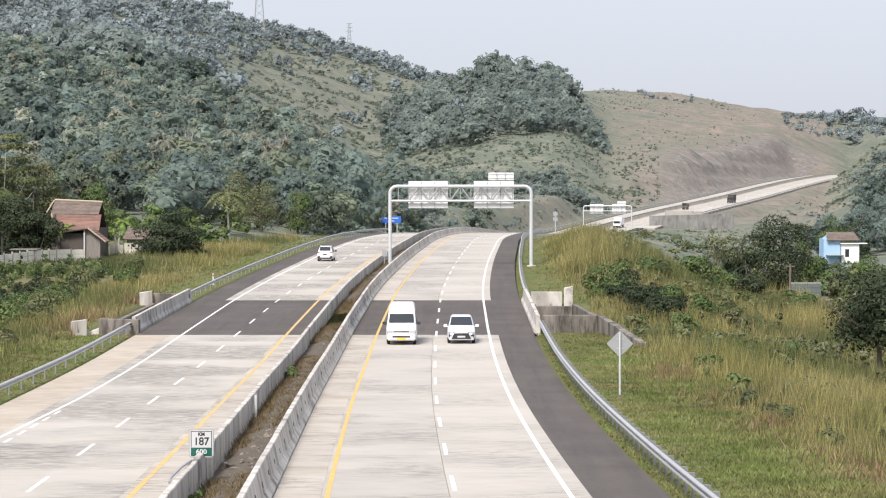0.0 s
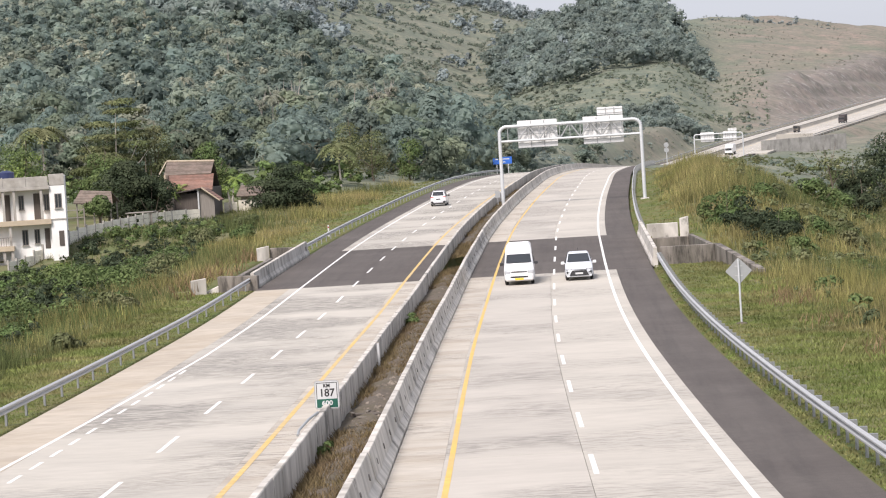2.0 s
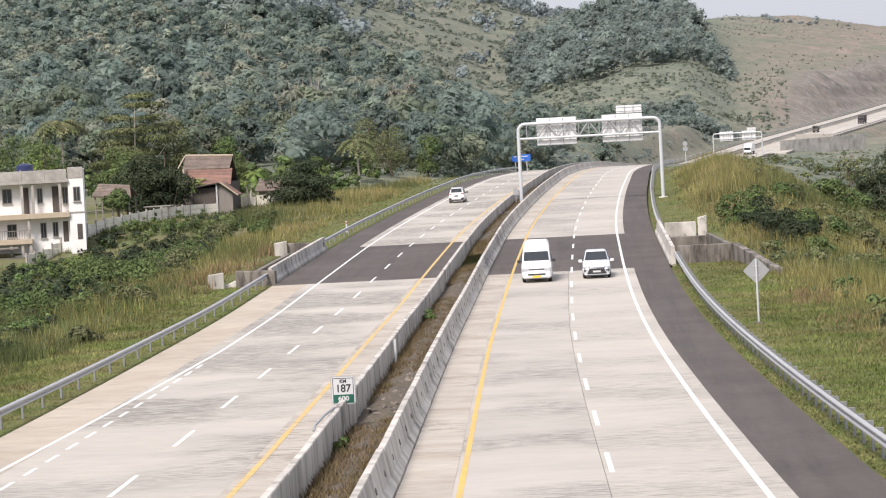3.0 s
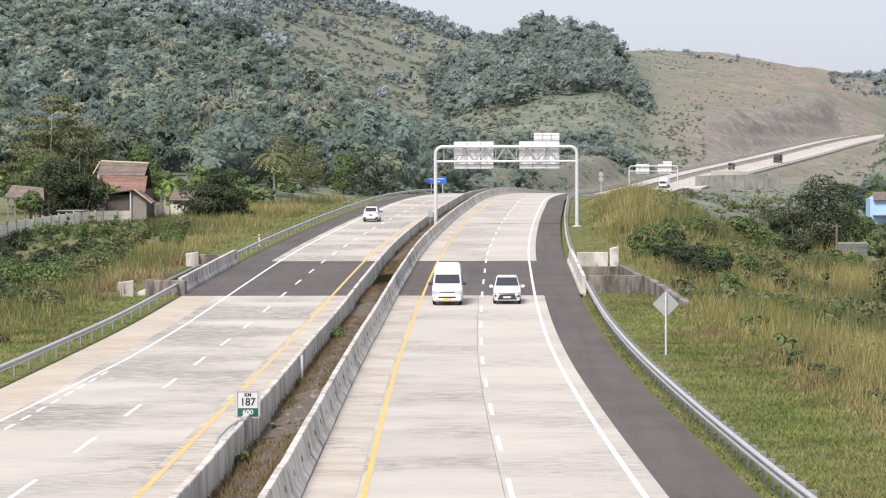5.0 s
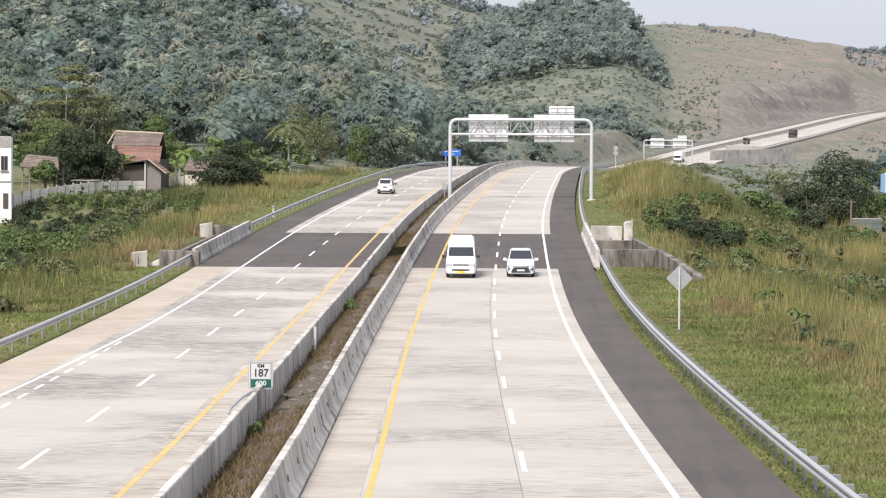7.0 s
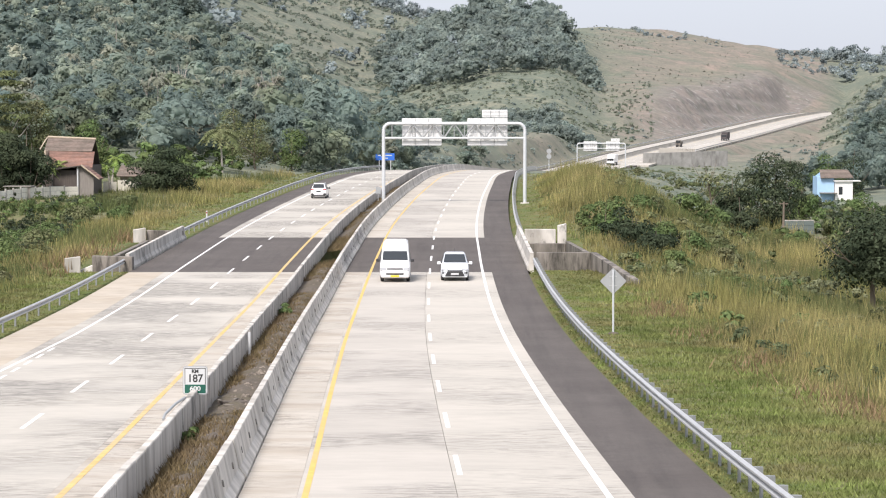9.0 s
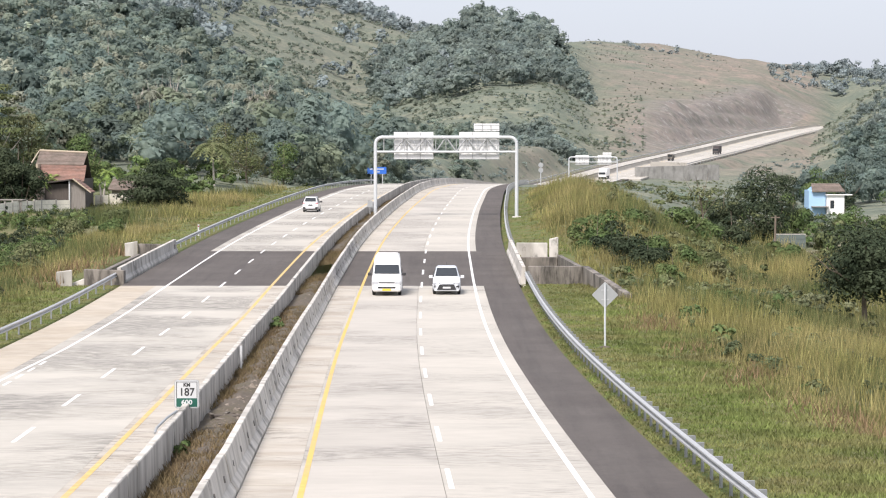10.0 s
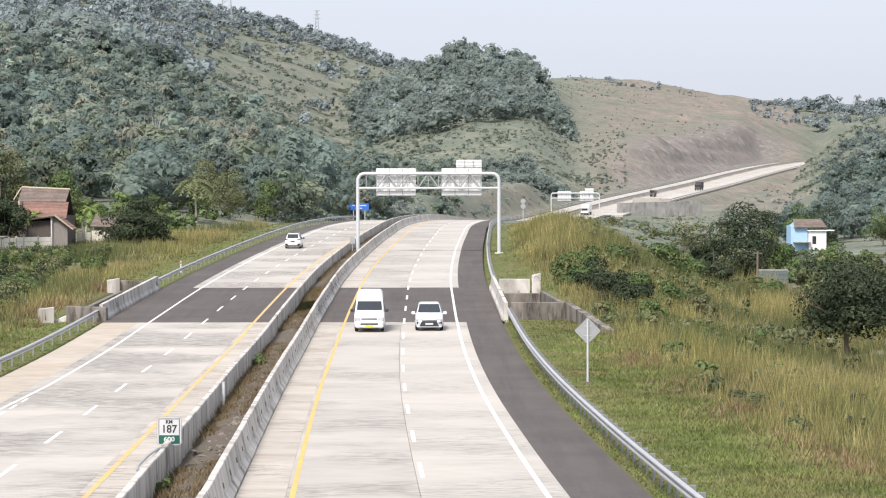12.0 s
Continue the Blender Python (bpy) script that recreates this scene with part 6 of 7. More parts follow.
# ---- the village ----
def window_unit(parent, x0, x1, z0, z1, y, sill=True):
    f = part("window", boxed(x0 - 0.07, x1 + 0.07, y - 0.05, y + 0.02, z0 - 0.07, z1 + 0.07, 0.01), M_WOOD_PALE, parent)
    part("pane", boxed(x0, x1, y - 0.06, y - 0.05, z0, z1), M_GLASS, f)
    part("mullion", boxed((x0 + x1) / 2 - 0.03, (x0 + x1) / 2 + 0.03, y - 0.075, y - 0.06, z0, z1), M_WOOD_PALE, f)
    if sill:
        part("sill", boxed(x0 - 0.12, x1 + 0.12, y - 0.16, y, z0 - 0.14, z0 - 0.07), M_PARAPET, f)


def build_white_house():
    h = thing("white_house", "two-storey white plastered house with flat roof and balconies", "house", pose(-50.15, 262, 0, 0, 0, 10))
    # local x runs to the left as negative numbers
    part("wall", boxed(-17, -1.5, 1.0, 11, -2.0, 7.05), M_PLASTER, h)
    part("wall", boxed(-1.5, 0, 0.0, 11, -2.0, 8.3), M_PLASTER, h)
    part("roof_slab", boxed(-17.2, -1.45, -0.25, 11.2, 7.05, 7.35, 0.02), M_PARAPET, h)
    for i in range(7):
        x = -17.2 + i * 2.24
        part("parapet_panel", boxed(x + 0.03, x + 2.2, -0.2, 0.0, 7.36, 8.35, 0.02), M_PARAPET, h)
        part("parapet_post", boxed(x - 0.09, x + 0.03, -0.24, 0.04, 7.36, 8.45), M_PARAPET, h)
    part("parapet_panel", boxed(-1.5, 0.02, -0.04, 0.2, 7.4, 8.5, 0.02), M_PARAPET, h)
    part("floor_slab", boxed(-17.2, -1.45, -0.3, 1.7, 3.62, 4.12, 0.02), M_CREAM, h)
    part("floor_slab", boxed(-17.2, -5.2, -0.6, 1.7, 1.2, 1.68, 0.02), M_CREAM, h)
    part("string_course", boxed(-1.55, 0.05, -0.06, 0.02, 4.0, 4.12), M_PARAPET, h)
    for x, z0, z1 in ((-4.95, 4.12, 7.05), (-6.0, 4.12, 7.05), (-2.3, 4.12, 7.05), (-5.5, -2, 3.62), (-9.2, -2, 3.62), (-13, -2, 7.05)):
        part("column", boxed(x - 0.13, x + 0.13, -0.15, 0.13, z0, z1, 0.015), M_PARAPET, h)
    for x0, x1, z0, z1 in ((-7.9, -7.1, 5.3, 6.6), (-4.5, -4.1, 5.2, 6.5), (-2.05, -1.65, 5.0, 6.5), (-7.6, -6.8, 1.95, 3.1), (-4.35, -3.9, 1.7, 3.1), (-3.15, -2.75, 1.8, 3.1), (-10.8, -9.9, 5.3, 6.6), (-11, -10.2, 1.95, 3.1)):
        window_unit(h, x0, x1, z0, z1, 1.0)
    for x0, x1, z0, z1 in ((-0.95, -0.4, 5.2, 6.5),):
        window_unit(h, x0, x1, z0, z1, 0.0)
    for x0, x1, z0, z1, y in ((-5.95, -5.4, 4.12, 6.7, 1.0), (-3.1, -2.4, 4.12, 6.7, 1.0), (-2.2, -1.7, 1.2, 3.2, 1.0), (-0.8, -0.3, 1.4, 2.9, 0.0), (-9.0, -8.4, 1.68, 3.4, 1.0)):
        part("door", boxed(x0, x1, y - 0.05, y + 0.02, z0, z1, 0.01), M_WOOD_DARK, h)
    for i in range(24):
        x = -11 + i * 0.24
        part("baluster", boxed(x - 0.02, x + 0.02, -0.5, -0.46, 1.68, 2.5), M_WOOD_PALE, h)
    part("handrail", boxed(-11.1, -5.3, -0.53, -0.43, 2.5, 2.57), M_WOOD_PALE, h)
    for x in (-11, -9.2, -7.3, -6.2, -5.4):
        part("stilt", boxed(x - 0.14, x + 0.14, -0.45, -0.17, -2, 1.2), M_PARAPET, h)
    part("awning", boxed(-11, -6.6, -2.2, -0.6, 0.85, 0.95), M_WOOD_PALE, h)
    for z in (-0.1, 0.35):
        part("yard_rail", boxed(-11, -6.2, -1.6, -1.53, z, z + 0.08), M_WOOD_PALE, h)
    part("yard_wall", boxed(-7.0, -4.6, -1.2, -1.0, -2.2, 0.15), M_PARAPET, h)
    t = thing("water_tank", "dark blue plastic water tank on the flat roof", "water tank", pose(-56.6, 265.5, 7.35))
    bm = bmesh.new()
    tube(bm, (0, 0, 0.6), (0, 0, 1.55), 0.85, 0.83, 20)
    tube(bm, (0, 0, 1.55), (0, 0, 1.75), 0.83, 0.3, 20)
    part("tank", bm, M_TANK, t)
    for sx in (-0.6, 0.6):
        for sy in (-0.6, 0.6):
            part("leg", boxed(sx - 0.06, sx + 0.06, sy - 0.06, sy + 0.06, 0, 0.6), M_WOOD_PALE, t)
    part("side_drum", boxed(0.9, 2.3, -0.3, 0.3, 0.45, 0.9, 0.12), M_SIGNWHITE, t)


def tiled_plane(p00, p10, p01, p11, rows):
    """A roof plane of overlapping courses, from the eave (p0x) to the ridge (p1x)."""
    bm = bmesh.new()
    p00, p10, p01, p11 = map(Vector, (p00, p10, p01, p11))
    for i in range(rows):
        a, b = i / rows, (i + 1.15) / rows
        b = min(b, 1.0)
        l0, r0, l1, r1 = p00.lerp(p10, a), p01.lerp(p11, a), p00.lerp(p10, b), p01.lerp(p11, b)
        up = Vector((0, 0, 0.05))
        lo = Vector((0, 0, -0.03))
        v = [bm.verts.new(q) for q in (l0 + up, r0 + up, r1 + lo * 0.2, l1 + lo * 0.2, l0 + lo, r0 + lo, r1 + lo * 2, l1 + lo * 2)]
        for q in ((0, 1, 2, 3), (4, 7, 6, 5), (0, 4, 5, 1), (1, 5, 6, 2), (2, 6, 7, 3), (3, 7, 4, 0)):
            bm.faces.new([v[k] for k in q])
    bmesh.ops.recalc_face_normals(bm, faces=bm.faces)
    return bm


def tiled_roof(name, p00, p10, p01, p11, rows, mat, parent):
    """A roof plane: a thin deck with one part for each course of tiles."""
    q = [Vector(p) for p in (p00, p01, p11, p10)]
    bm = bmesh.new()
    a = [bm.verts.new(p + Vector((0, 0, -0.10))) for p in q]
    b = [bm.verts.new(p + Vector((0, 0, -0.07))) for p in q]
    bm.faces.new(a[::-1])
    bm.faces.new(b)
    for i in range(4):
        bm.faces.new((a[i], a[(i + 1) % 4], b[(i + 1) % 4], b[i]))
    deck = part(name, bm, M_WOOD_DARK, parent)
    l0, r0, l1, r1 = q[0], q[1], q[3], q[2]
    for i in range(rows):
        u, w = i / rows, min(1.0, (i + 1.15) / rows)
        part("tile_course", tiled_plane(l0.lerp(l1, u), l0.lerp(l1, w), r0.lerp(r1, u), r0.lerp(r1, w), 1), mat, deck)
    return deck


def build_tiled_house():
    h = thing("tiled_house", "old house with weathered red clay roof and dark timber walls", "house", pose(-44.6, 305, 2.2))
    part("wall", boxed(-2.6, 2.7, 2.0, 12, -1.0, 3.5), M_WOOD_DARK, h)
    part("gable_wall", boxed(-2.55, -2.35, 2.0, 12, 3.5, 5.2), M_CREAM, h)
    tiled_roof("roof", (-2.2, 1.0, 3.4), (-2.35, 4.6, 5.2), (3.1, 1.0, 3.25), (2.9, 4.6, 5.05), 12, M_ROOF, h)
    tiled_roof("upper_roof", (-2.9, 4.4, 5.15), (-2.9, 7.6, 6.7), (2.6, 4.4, 5.1), (2.6, 7.6, 6.45), 10, M_ROOF_OLD, h)
    tiled_roof("back_roof", (2.6, 11.5, 3.4), (2.6, 7.6, 6.45), (-2.9, 11.5, 3.4), (-2.9, 7.6, 6.7), 12, M_ROOF_OLD, h)
    bm = bmesh.new()
    tube(bm, (-2.95, 7.6, 6.75), (2.65, 7.6, 6.5), 0.12, seg=8)
    part("ridge_tile", bm, M_CREAM, h)
    bm = bmesh.new()
    tube(bm, (-3.0, 7.6, 6.7), (-3.6, 4.4, 5.0), 0.08, seg=6)
    part("bargeboard", bm, M_CREAM, h)
    # lean-to in front
    tiled_roof("lean_to_roof", (4.35, -3.0, 2.05), (2.4, -3.0, 3.55), (4.35, 1.2, 2.05), (2.4, 1.2, 3.55), 6, M_ROOF, h)
    tiled_roof("lean_to_roof", (-1.0, 1.2, 3.1), (2.4, 1.2, 3.55), (-1.0, -3.0, 3.1), (2.4, -3.0, 3.55), 8, M_WOOD_DARK, h)
    part("plank_wall", prism([(1.9, -1.0), (3.7, -1.0), (3.7, 2.4), (2.4, 3.35), (1.9, 3.3)], -2.5, -2.35), M_WOOD_PALE, h)
    part("bargeboard", prism([(2.35, 3.5), (4.4, 1.95), (4.4, 2.1), (2.4, 3.68)], -3.06, -3.0), M_CREAM, h)
    # Solid dark box standing in for the shade of the open bay.
    part("bay_shade", boxed(-1.0, 1.9, -2.3, 1.9, -1.0, 3.0), M_WOOD_DARK, h)
    part("post", boxed(1.86, 2.02, -2.75, -2.55, -1.0, 3.4), M_SIGNWHITE, h)
    part("post", boxed(-1.0, -0.88, -2.75, -2.6, -1.0, 3.0), M_WOOD_PALE, h)


def build_sheds():
    s = thing("thatched_shed", "small open shed with greyed brown roof", "shed", pose(-51.2, 284, 2.0))
    tiled_roof("roof", (-2.0, -1.6, 3.2), (-1.6, 0.8, 4.5), (2.2, -1.6, 2.9), (1.7, 0.8, 4.2), 8, M_ROOF_OLD, s)
    tiled_roof("back_roof", (2.2, 3.0, 3.0), (1.7, 0.8, 4.2), (-2.0, 3.0, 3.0), (-1.6, 0.8, 4.5), 8, M_ROOF_OLD, s)
    for x in (-1.7, 0.1, 1.9):
        for y in (-1.3, 2.7):
            part("post", boxed(x - 0.07, x + 0.07, y - 0.07, y + 0.07, -1.0, 3.3), M_WOOD_PALE, s)
    for z in (1.6, 2.4):
        part("rail", boxed(-3.4, -1.0, -1.4, -1.3, z, z + 0.1), M_WOOD_PALE, s)
    s = thing("flat_canopy", "low open canopy with flat sheet roof", "shed", pose(-47.6, 292, 2.0))
    part("roof", boxed(-1.5, 1.5, -1.5, 1.5, 1.55, 1.65, 0.02), M_WOOD_PALE, s)
    for x in (-1.3, 1.3):
        for y in (-1.3, 1.3):
            part("post", boxed(x - 0.06, x + 0.06, y - 0.06, y + 0.06, -1.0, 1.55), M_WOOD_PALE, s)
    h = thing("far_house", "distant house with low red tiled roof", "house", pose(-41.6, 349, 1.7))
    part("wall", boxed(-2.2, 2.0, 0.6, 6, -1.5, 2.3), M_WOOD_PALE, h)
    tiled_roof("roof", (-2.7, 0.0, 2.1), (-2.3, 3.0, 3.5), (2.5, 0.0, 2.0), (2.1, 3.0, 2.9), 8, M_ROOF_OLD, h)
    tiled_roof("back_roof", (2.5, 6.4, 2.0), (2.1, 3.0, 2.9), (-2.7, 6.4, 2.1), (-2.3, 3.0, 3.5), 8, M_ROOF_OLD, h)
    h = thing("blue_house", "small light blue and white house with red roof", "house", pose(64.5, 480, -1.6))
    part("wall", boxed(0, 3.0, 0, 6, -1.5, 3.2), M_LIGHT_BLUE, h)
    part("gable", prism([(0, 3.2), (3.0, 2.3), (3.0, 3.2), (1.0, 4.0)], 2.8, 3.0), M_LIGHT_BLUE, h)
    part("wall", boxed(3.1, 6.2, -1.0, 6, -1.5, 2.3), M_PLASTER, h)
    part("window", boxed(3.7, 4.4, -1.06, -1.0, 0.0, 1.4), M_GLASS, h)
    tiled_roof("roof", (0.5, -0.6, 2.95), (0.8, 3.0, 4.4), (6.4, -0.6, 3.0), (5.8, 3.0, 4.4), 6, M_ROOF_OLD, h)
    part("flat_roof", boxed(2.9, 7.6, -1.4, 1.6, 2.32, 2.48, 0.02), M_PLASTER, h)
    part("porch_roof", boxed(0.4, 3.4, -1.8, 0.0, 0.2, 0.35), M_WOOD_PALE, h)
    s = thing("grey_roof_shed", "low shed with grey sheet roof in the scrub", "shed", pose(41.5, 330, -3.4))
    tiled_roof("roof", (-2.3, -1.4, 0.2), (-1.0, 1.2, 2.0), (2.4, -1.4, 0.3), (2.6, 1.2, 2.0), 3, M_SHEET, s)
    part("ridge", boxed(-1.05, 2.65, 1.15, 1.3, 1.95, 2.08), M_PARAPET, s)
    part("wall", boxed(-1.6, 2.2, -0.9, 1.0, -0.5, 0.6), M_WOOD_PALE, s)
    p = thing("utility_pole", "weathered wooden pole with a short crosspiece", "pole", pose(39.2, 322, float(ground_z(39.2, 322))))
    bm = bmesh.new()
    tube(bm, (0, 0, -0.5), (0.1, 0, 4.6), 0.15, 0.12, 10)
    part("shaft", bm, M_BARK, p)
    part("crosspiece", boxed(-0.5, 0.6, -0.06, 0.06, 4.3, 4.42), M_BARK, p)
    w = thing("garden_wall", "low pale grey garden wall in the valley", "wall", pose(33.5, 345, -3.4), kind="structure")
    part("wall", boxed(-6, 5, 0, 0.25, -1, 2.0, 0.02), M_PARAPET, w)


def build_fence():
    f = thing("panel_wall", "pale precast concrete panel wall with posts", "wall", kind="structure")
    pts = [(-54.6, 254.5), (-53.7, 258), (-51.9, 267), (-47.8, 284.5), (-45.1, 297.5), (-42.3, 300.5)]
    d0 = 0.0
    n_prev = None
    for (x0, y0), (x1, y1) in zip(pts, pts[1:]):
        L = math.hypot(x1 - x0, y1 - y0)
        n = max(1, round(L / 2.2))
        for i in range(n):
            a = Vector((x0 + (x1 - x0) * i / n, y0 + (y1 - y0) * i / n, 0))
            b = Vector((x0 + (x1 - x0) * (i + 1) / n, y0 + (y1 - y0) * (i + 1) / n, 0))
            za = float(ground_z(a.x, a.y))
            ang = math.degrees(math.atan2(b.y - a.y, b.x - a.x))
            ll = (b - a).length
            for k in range(3):
                o = part("panel", boxed(0.08, ll - 0.08, -0.03, 0.03, -0.25 + 0.52 * k, 0.25 + 0.52 * k, 0.012), M_PLASTER_OLD, f)
                o.matrix_basis = pose(a.x, a.y, za, 0, 0, ang)
            o = part("post", boxed(-0.08, 0.08, -0.08, 0.08, -0.6, 1.42, 0.015), M_PARAPET, f)
            o.matrix_basis = pose(a.x, a.y, za, 0, 0, ang)
    f = thing("broken_wall", "low broken white plastered wall by the gardens", "wall", kind="structure")
    for i in range(5):
        x = -43.6 + i * 1.7
        o = part("panel", boxed(0, 1.6, -0.06, 0.06, -0.6, 1.0 + 0.35 * ((i * 7) % 3) / 2, 0.02), M_PLASTER_OLD, f)
        o.matrix_basis = pose(x, 318 + 0.3 * i, float(ground_z(x, 318)))


M_PLASTER_OLD = material("weathered_cream_panels", (0.80, 0.76, 0.66), 0.9, vary=0.12, scale=1.5, second=(0.56, 0.52, 0.43), second_scale=0.8, second_amount=0.6)
build_white_house()
build_tiled_house()
build_sheds()
build_fence()


# ---- pylons on the ridge ----
def pylon(x, y, h, w, label):
    z = float(ground_z(x, y))
    p = thing("pylon", label, "pylon", Matrix.Translation((x, y, z)), group="power pylons")
    for sx in (-1, 1):
        for sy in (-1, 1):
            bm = bmesh.new()
            tube(bm, (sx * w, sy * w, -3), (sx * w * 0.22, sy * w * 0.22, h), 0.28, 0.16, 5)
            part("leg", bm, M_SIGNGREY, p)
    for i in range(9):
        z0, z1 = h * i / 9, h * (i + 1) / 9
        w0, w1 = w * (1 - 0.78 * i / 9), w * (1 - 0.78 * (i + 1) / 9)
        for k, sy in ((1, -1), (-1, -1), (1, 1), (-1, 1)):
            bm = bmesh.new()
            tube(bm, (-k * w0, sy * w0, z0), (k * w1, sy * w1, z1), 0.11, seg=4)
            part("brace", bm, M_SIGNGREY, p)
    for k in range(3):
        zz = h * (0.74 + 0.12 * k)
        a = w * (1.25 - 0.15 * k)
        part("cross_arm", boxed(-a, a, -0.25, 0.25, zz, zz + 0.5), M_SIGNGREY, p)


pylon(-165, 2180, 52, 4.4, "lattice steel power pylon on the far ridge")
pylon(-97, 2300, 27, 2.6, "smaller lattice steel pylon behind the far ridge")


# ---- vehicles ----
def loft(stations, name, mat, parent):
    """A car body through cross-sections: place along, sill, belt and roof heights, half widths at belt and roof."""
    bm = bmesh.new()
    rings = []
    for y, z0, zb, zt, wb, wt in stations:
        half = [(wb * 0.86, z0), (wb * 0.97, z0 + 0.12), (wb, (z0 + zb) / 2), (wb * 0.985, zb), (wt + 0.03, zt - 0.07), (wt * 0.88, zt)]
        ring = [bm.verts.new((x, y, z)) for x, z in half] + [bm.verts.new((-x, y, z)) for x, z in half[::-1]]
        rings.append(ring)
    n = len(rings[0])
    for a, b in zip(rings, rings[1:]):
        for i in range(n):
            bm.faces.new((a[i], a[(i + 1) % n], b[(i + 1) % n], b[i]))
    bm.faces.new(rings[0])
    bm.faces.new(rings[-1])
    bmesh.ops.recalc_face_normals(bm, faces=bm.faces)
    for f in bm.faces:
        f.smooth = True
    return part(name, bm, mat, parent)


def quad_panel(name, pts, mat, parent, thick=0.015):
    """A thin panel over four corners, swelling outward."""
    bm = bmesh.new()
    p = [Vector(q) for q in pts]
    nrm = (p[1] - p[0]).cross(p[3] - p[0]).normalized() * thick
    a = [bm.verts.new(q) for q in p]
    b = [bm.verts.new(q + nrm) for q in p]
    bm.faces.new(a[::-1])
    bm.faces.new(b)
    for i in range(4):
        bm.faces.new((a[i], a[(i + 1) % 4], b[(i + 1) % 4], b[i]))
    bmesh.ops.recalc_face_normals(bm, faces=bm.faces)
    return part(name, bm, mat, parent)


def wheel(parent, x, y, r=0.32, w=0.2):
    bm = bmesh.new()
    vs = tube(bm, (x - w / 2, y, r), (x + w / 2, y, r), r, seg=24)
    bmesh.ops.bevel(bm, geom=[e for e in bm.edges if len(e.link_faces) == 2 and any(len(f.verts) > 4 for f in e.link_faces)], offset=0.03, segments=2, affect="EDGES")
    t = part("wheel", bm, M_RUBBER, parent)
    s = 1 if x > 0 else -1
    bm = bmesh.new()
    tube(bm, (x + s * (w / 2 - 0.02), y, r), (x + s * (w / 2 + 0.012), y, r), r * 0.62, r * 0.55, 16)
    part("rim", bm, M_RIM, t)
    for i in range(5):
        a = i * 2 * math.pi / 5
        bm = bmesh.new()
        tube(bm, (x + s * (w / 2 + 0.01), y, r), (x + s * (w / 2 + 0.01), y + math.cos(a) * r * 0.55, r + math.sin(a) * r * 0.55), 0.03, seg=5)
        part("spoke", bm, M_RIM, t)


def mirrors(parent, y, z, x, mat):
    for s in (-1, 1):
        bm = bmesh.new()
        box(bm, s * (x + 0.12) - 0.11, s * (x + 0.12) + 0.11, y - 0.06, y + 0.06, z - 0.09, z + 0.09, 0.035)
        box(bm, s * (x + 0.0) - 0.06, s * (x + 0.0) + 0.06, y - 0.02, y + 0.02, z - 0.06, z - 0.02)
        part("wing_mirror", bm, mat, parent)


def build_van():
    y = 165.0
    p = on_road(-1.95, np.array([y]))[0]
    v = thing("minibus", "white high-roof minibus with dark windscreen on the concrete lane", "minibus", pose(p[0], p[1], p[2], 0.6, 0, heading(y)), group="")
    b = loft([(0.0, .34, .74, .93, .80, .70), (.10, .28, .86, 1.02, .88, .80), (.35, .24, 1.0, 1.16, .93, .86), (.62, .22, 1.1, 1.28, .94, .84), (1.35, .22, 1.2, 2.06, .94, .77), (1.75, .22, 1.2, 2.32, .94, .74),
              (2.3, .22, 1.2, 2.42, .94, .72), (5.0, .22, 1.2, 2.42, .94, .72), (5.3, .25, 1.2, 2.3, .93, .72), (5.4, .4, 1.1, 2.0, .90, .74)], "body", M_CARWHITE, v)
    quad_panel("windscreen", [(-.78, .64, 1.36), (.78, .64, 1.36), (.73, 1.115, 1.86), (-.73, 1.115, 1.86)], M_GLASS, v, 0.02)
    for s in (-1, 1):
        pts = [(s * .955, .95, 1.24), (s * .955, 4.9, 1.24), (s * .80, 4.9, 1.92), (s * .80, 1.5, 1.92)]
        quad_panel("side_window", pts if s > 0 else pts[::-1], M_GLASS, v, 0.015)
        l = part("headlight", boxed(s * .70 - .19, s * .70 + .19, -.02, .18, .70, .93, .04), M_LAMP_CLEAR, v)
        part("fog_lamp", boxed(s * .72 - .1, s * .72 + .1, -.02, .08, .38, .5, .03), M_TRIM, v)
    g = part("grille", boxed(-.5, .5, -.02, .12, .78, .88, .02), M_TRIM, v)
    part("chrome_strip", boxed(-.5, .5, -.035, .02, .825, .845), M_RIM, g)
    part("bumper", boxed(-.84, .84, -.06, .2, .30, .66, .06), M_CARWHITE, v)
    part("lower_grille", boxed(-.55, .55, -.075, -.02, .46, .58, .02), M_TRIM, v)
    part("number_plate", boxed(-.26, .26, -.09, -.07, .33, .45), M_PLATE_YELLOW, v)
    # sign-writing across the front, as plain bars
    for x0, x1, z in ((-.45, .5, 1.10), (-.25, .2, 1.03)):
        part("lettering", boxed(x0, x1, .33 + (1.1 - z) * -1.5, .40, z - .025, z + .025), M_SIGNGREY, v)
    for k in range(5):
        part("roof_rib", boxed(-.62, .62, 2.6 + k * .55, 2.66 + k * .55, 2.41, 2.44), M_CARWHITE, v)
    mirrors(v, .75, 1.32, .95, M_TRIM)
    for x in (-.80, .80):
        for yy in (.95, 4.2):
            wheel(v, x, yy, .33)


def hatch_body(v, paint):
    return loft([(0.0, .30, .54, .66, .70, .62), (.12, .24, .64, .76, .80, .72), (.4, .2, .76, .90, .85, .76), (.95, .2, .90, 1.02, .865, .77), (1.2, .2, .96, 1.10, .865, .74), (1.85, .2, .98, 1.56, .865, .64), (2.35, .2, .98, 1.66, .865, .61),
                 (3.3, .2, .98, 1.66, .865, .60), (3.85, .2, .98, 1.58, .86, .60), (4.12, .25, .98, 1.34, .85, .66), (4.28, .28, .94, 1.05, .84, .76), (4.38, .36, .72, .88, .80, .74)], "body", paint, v)


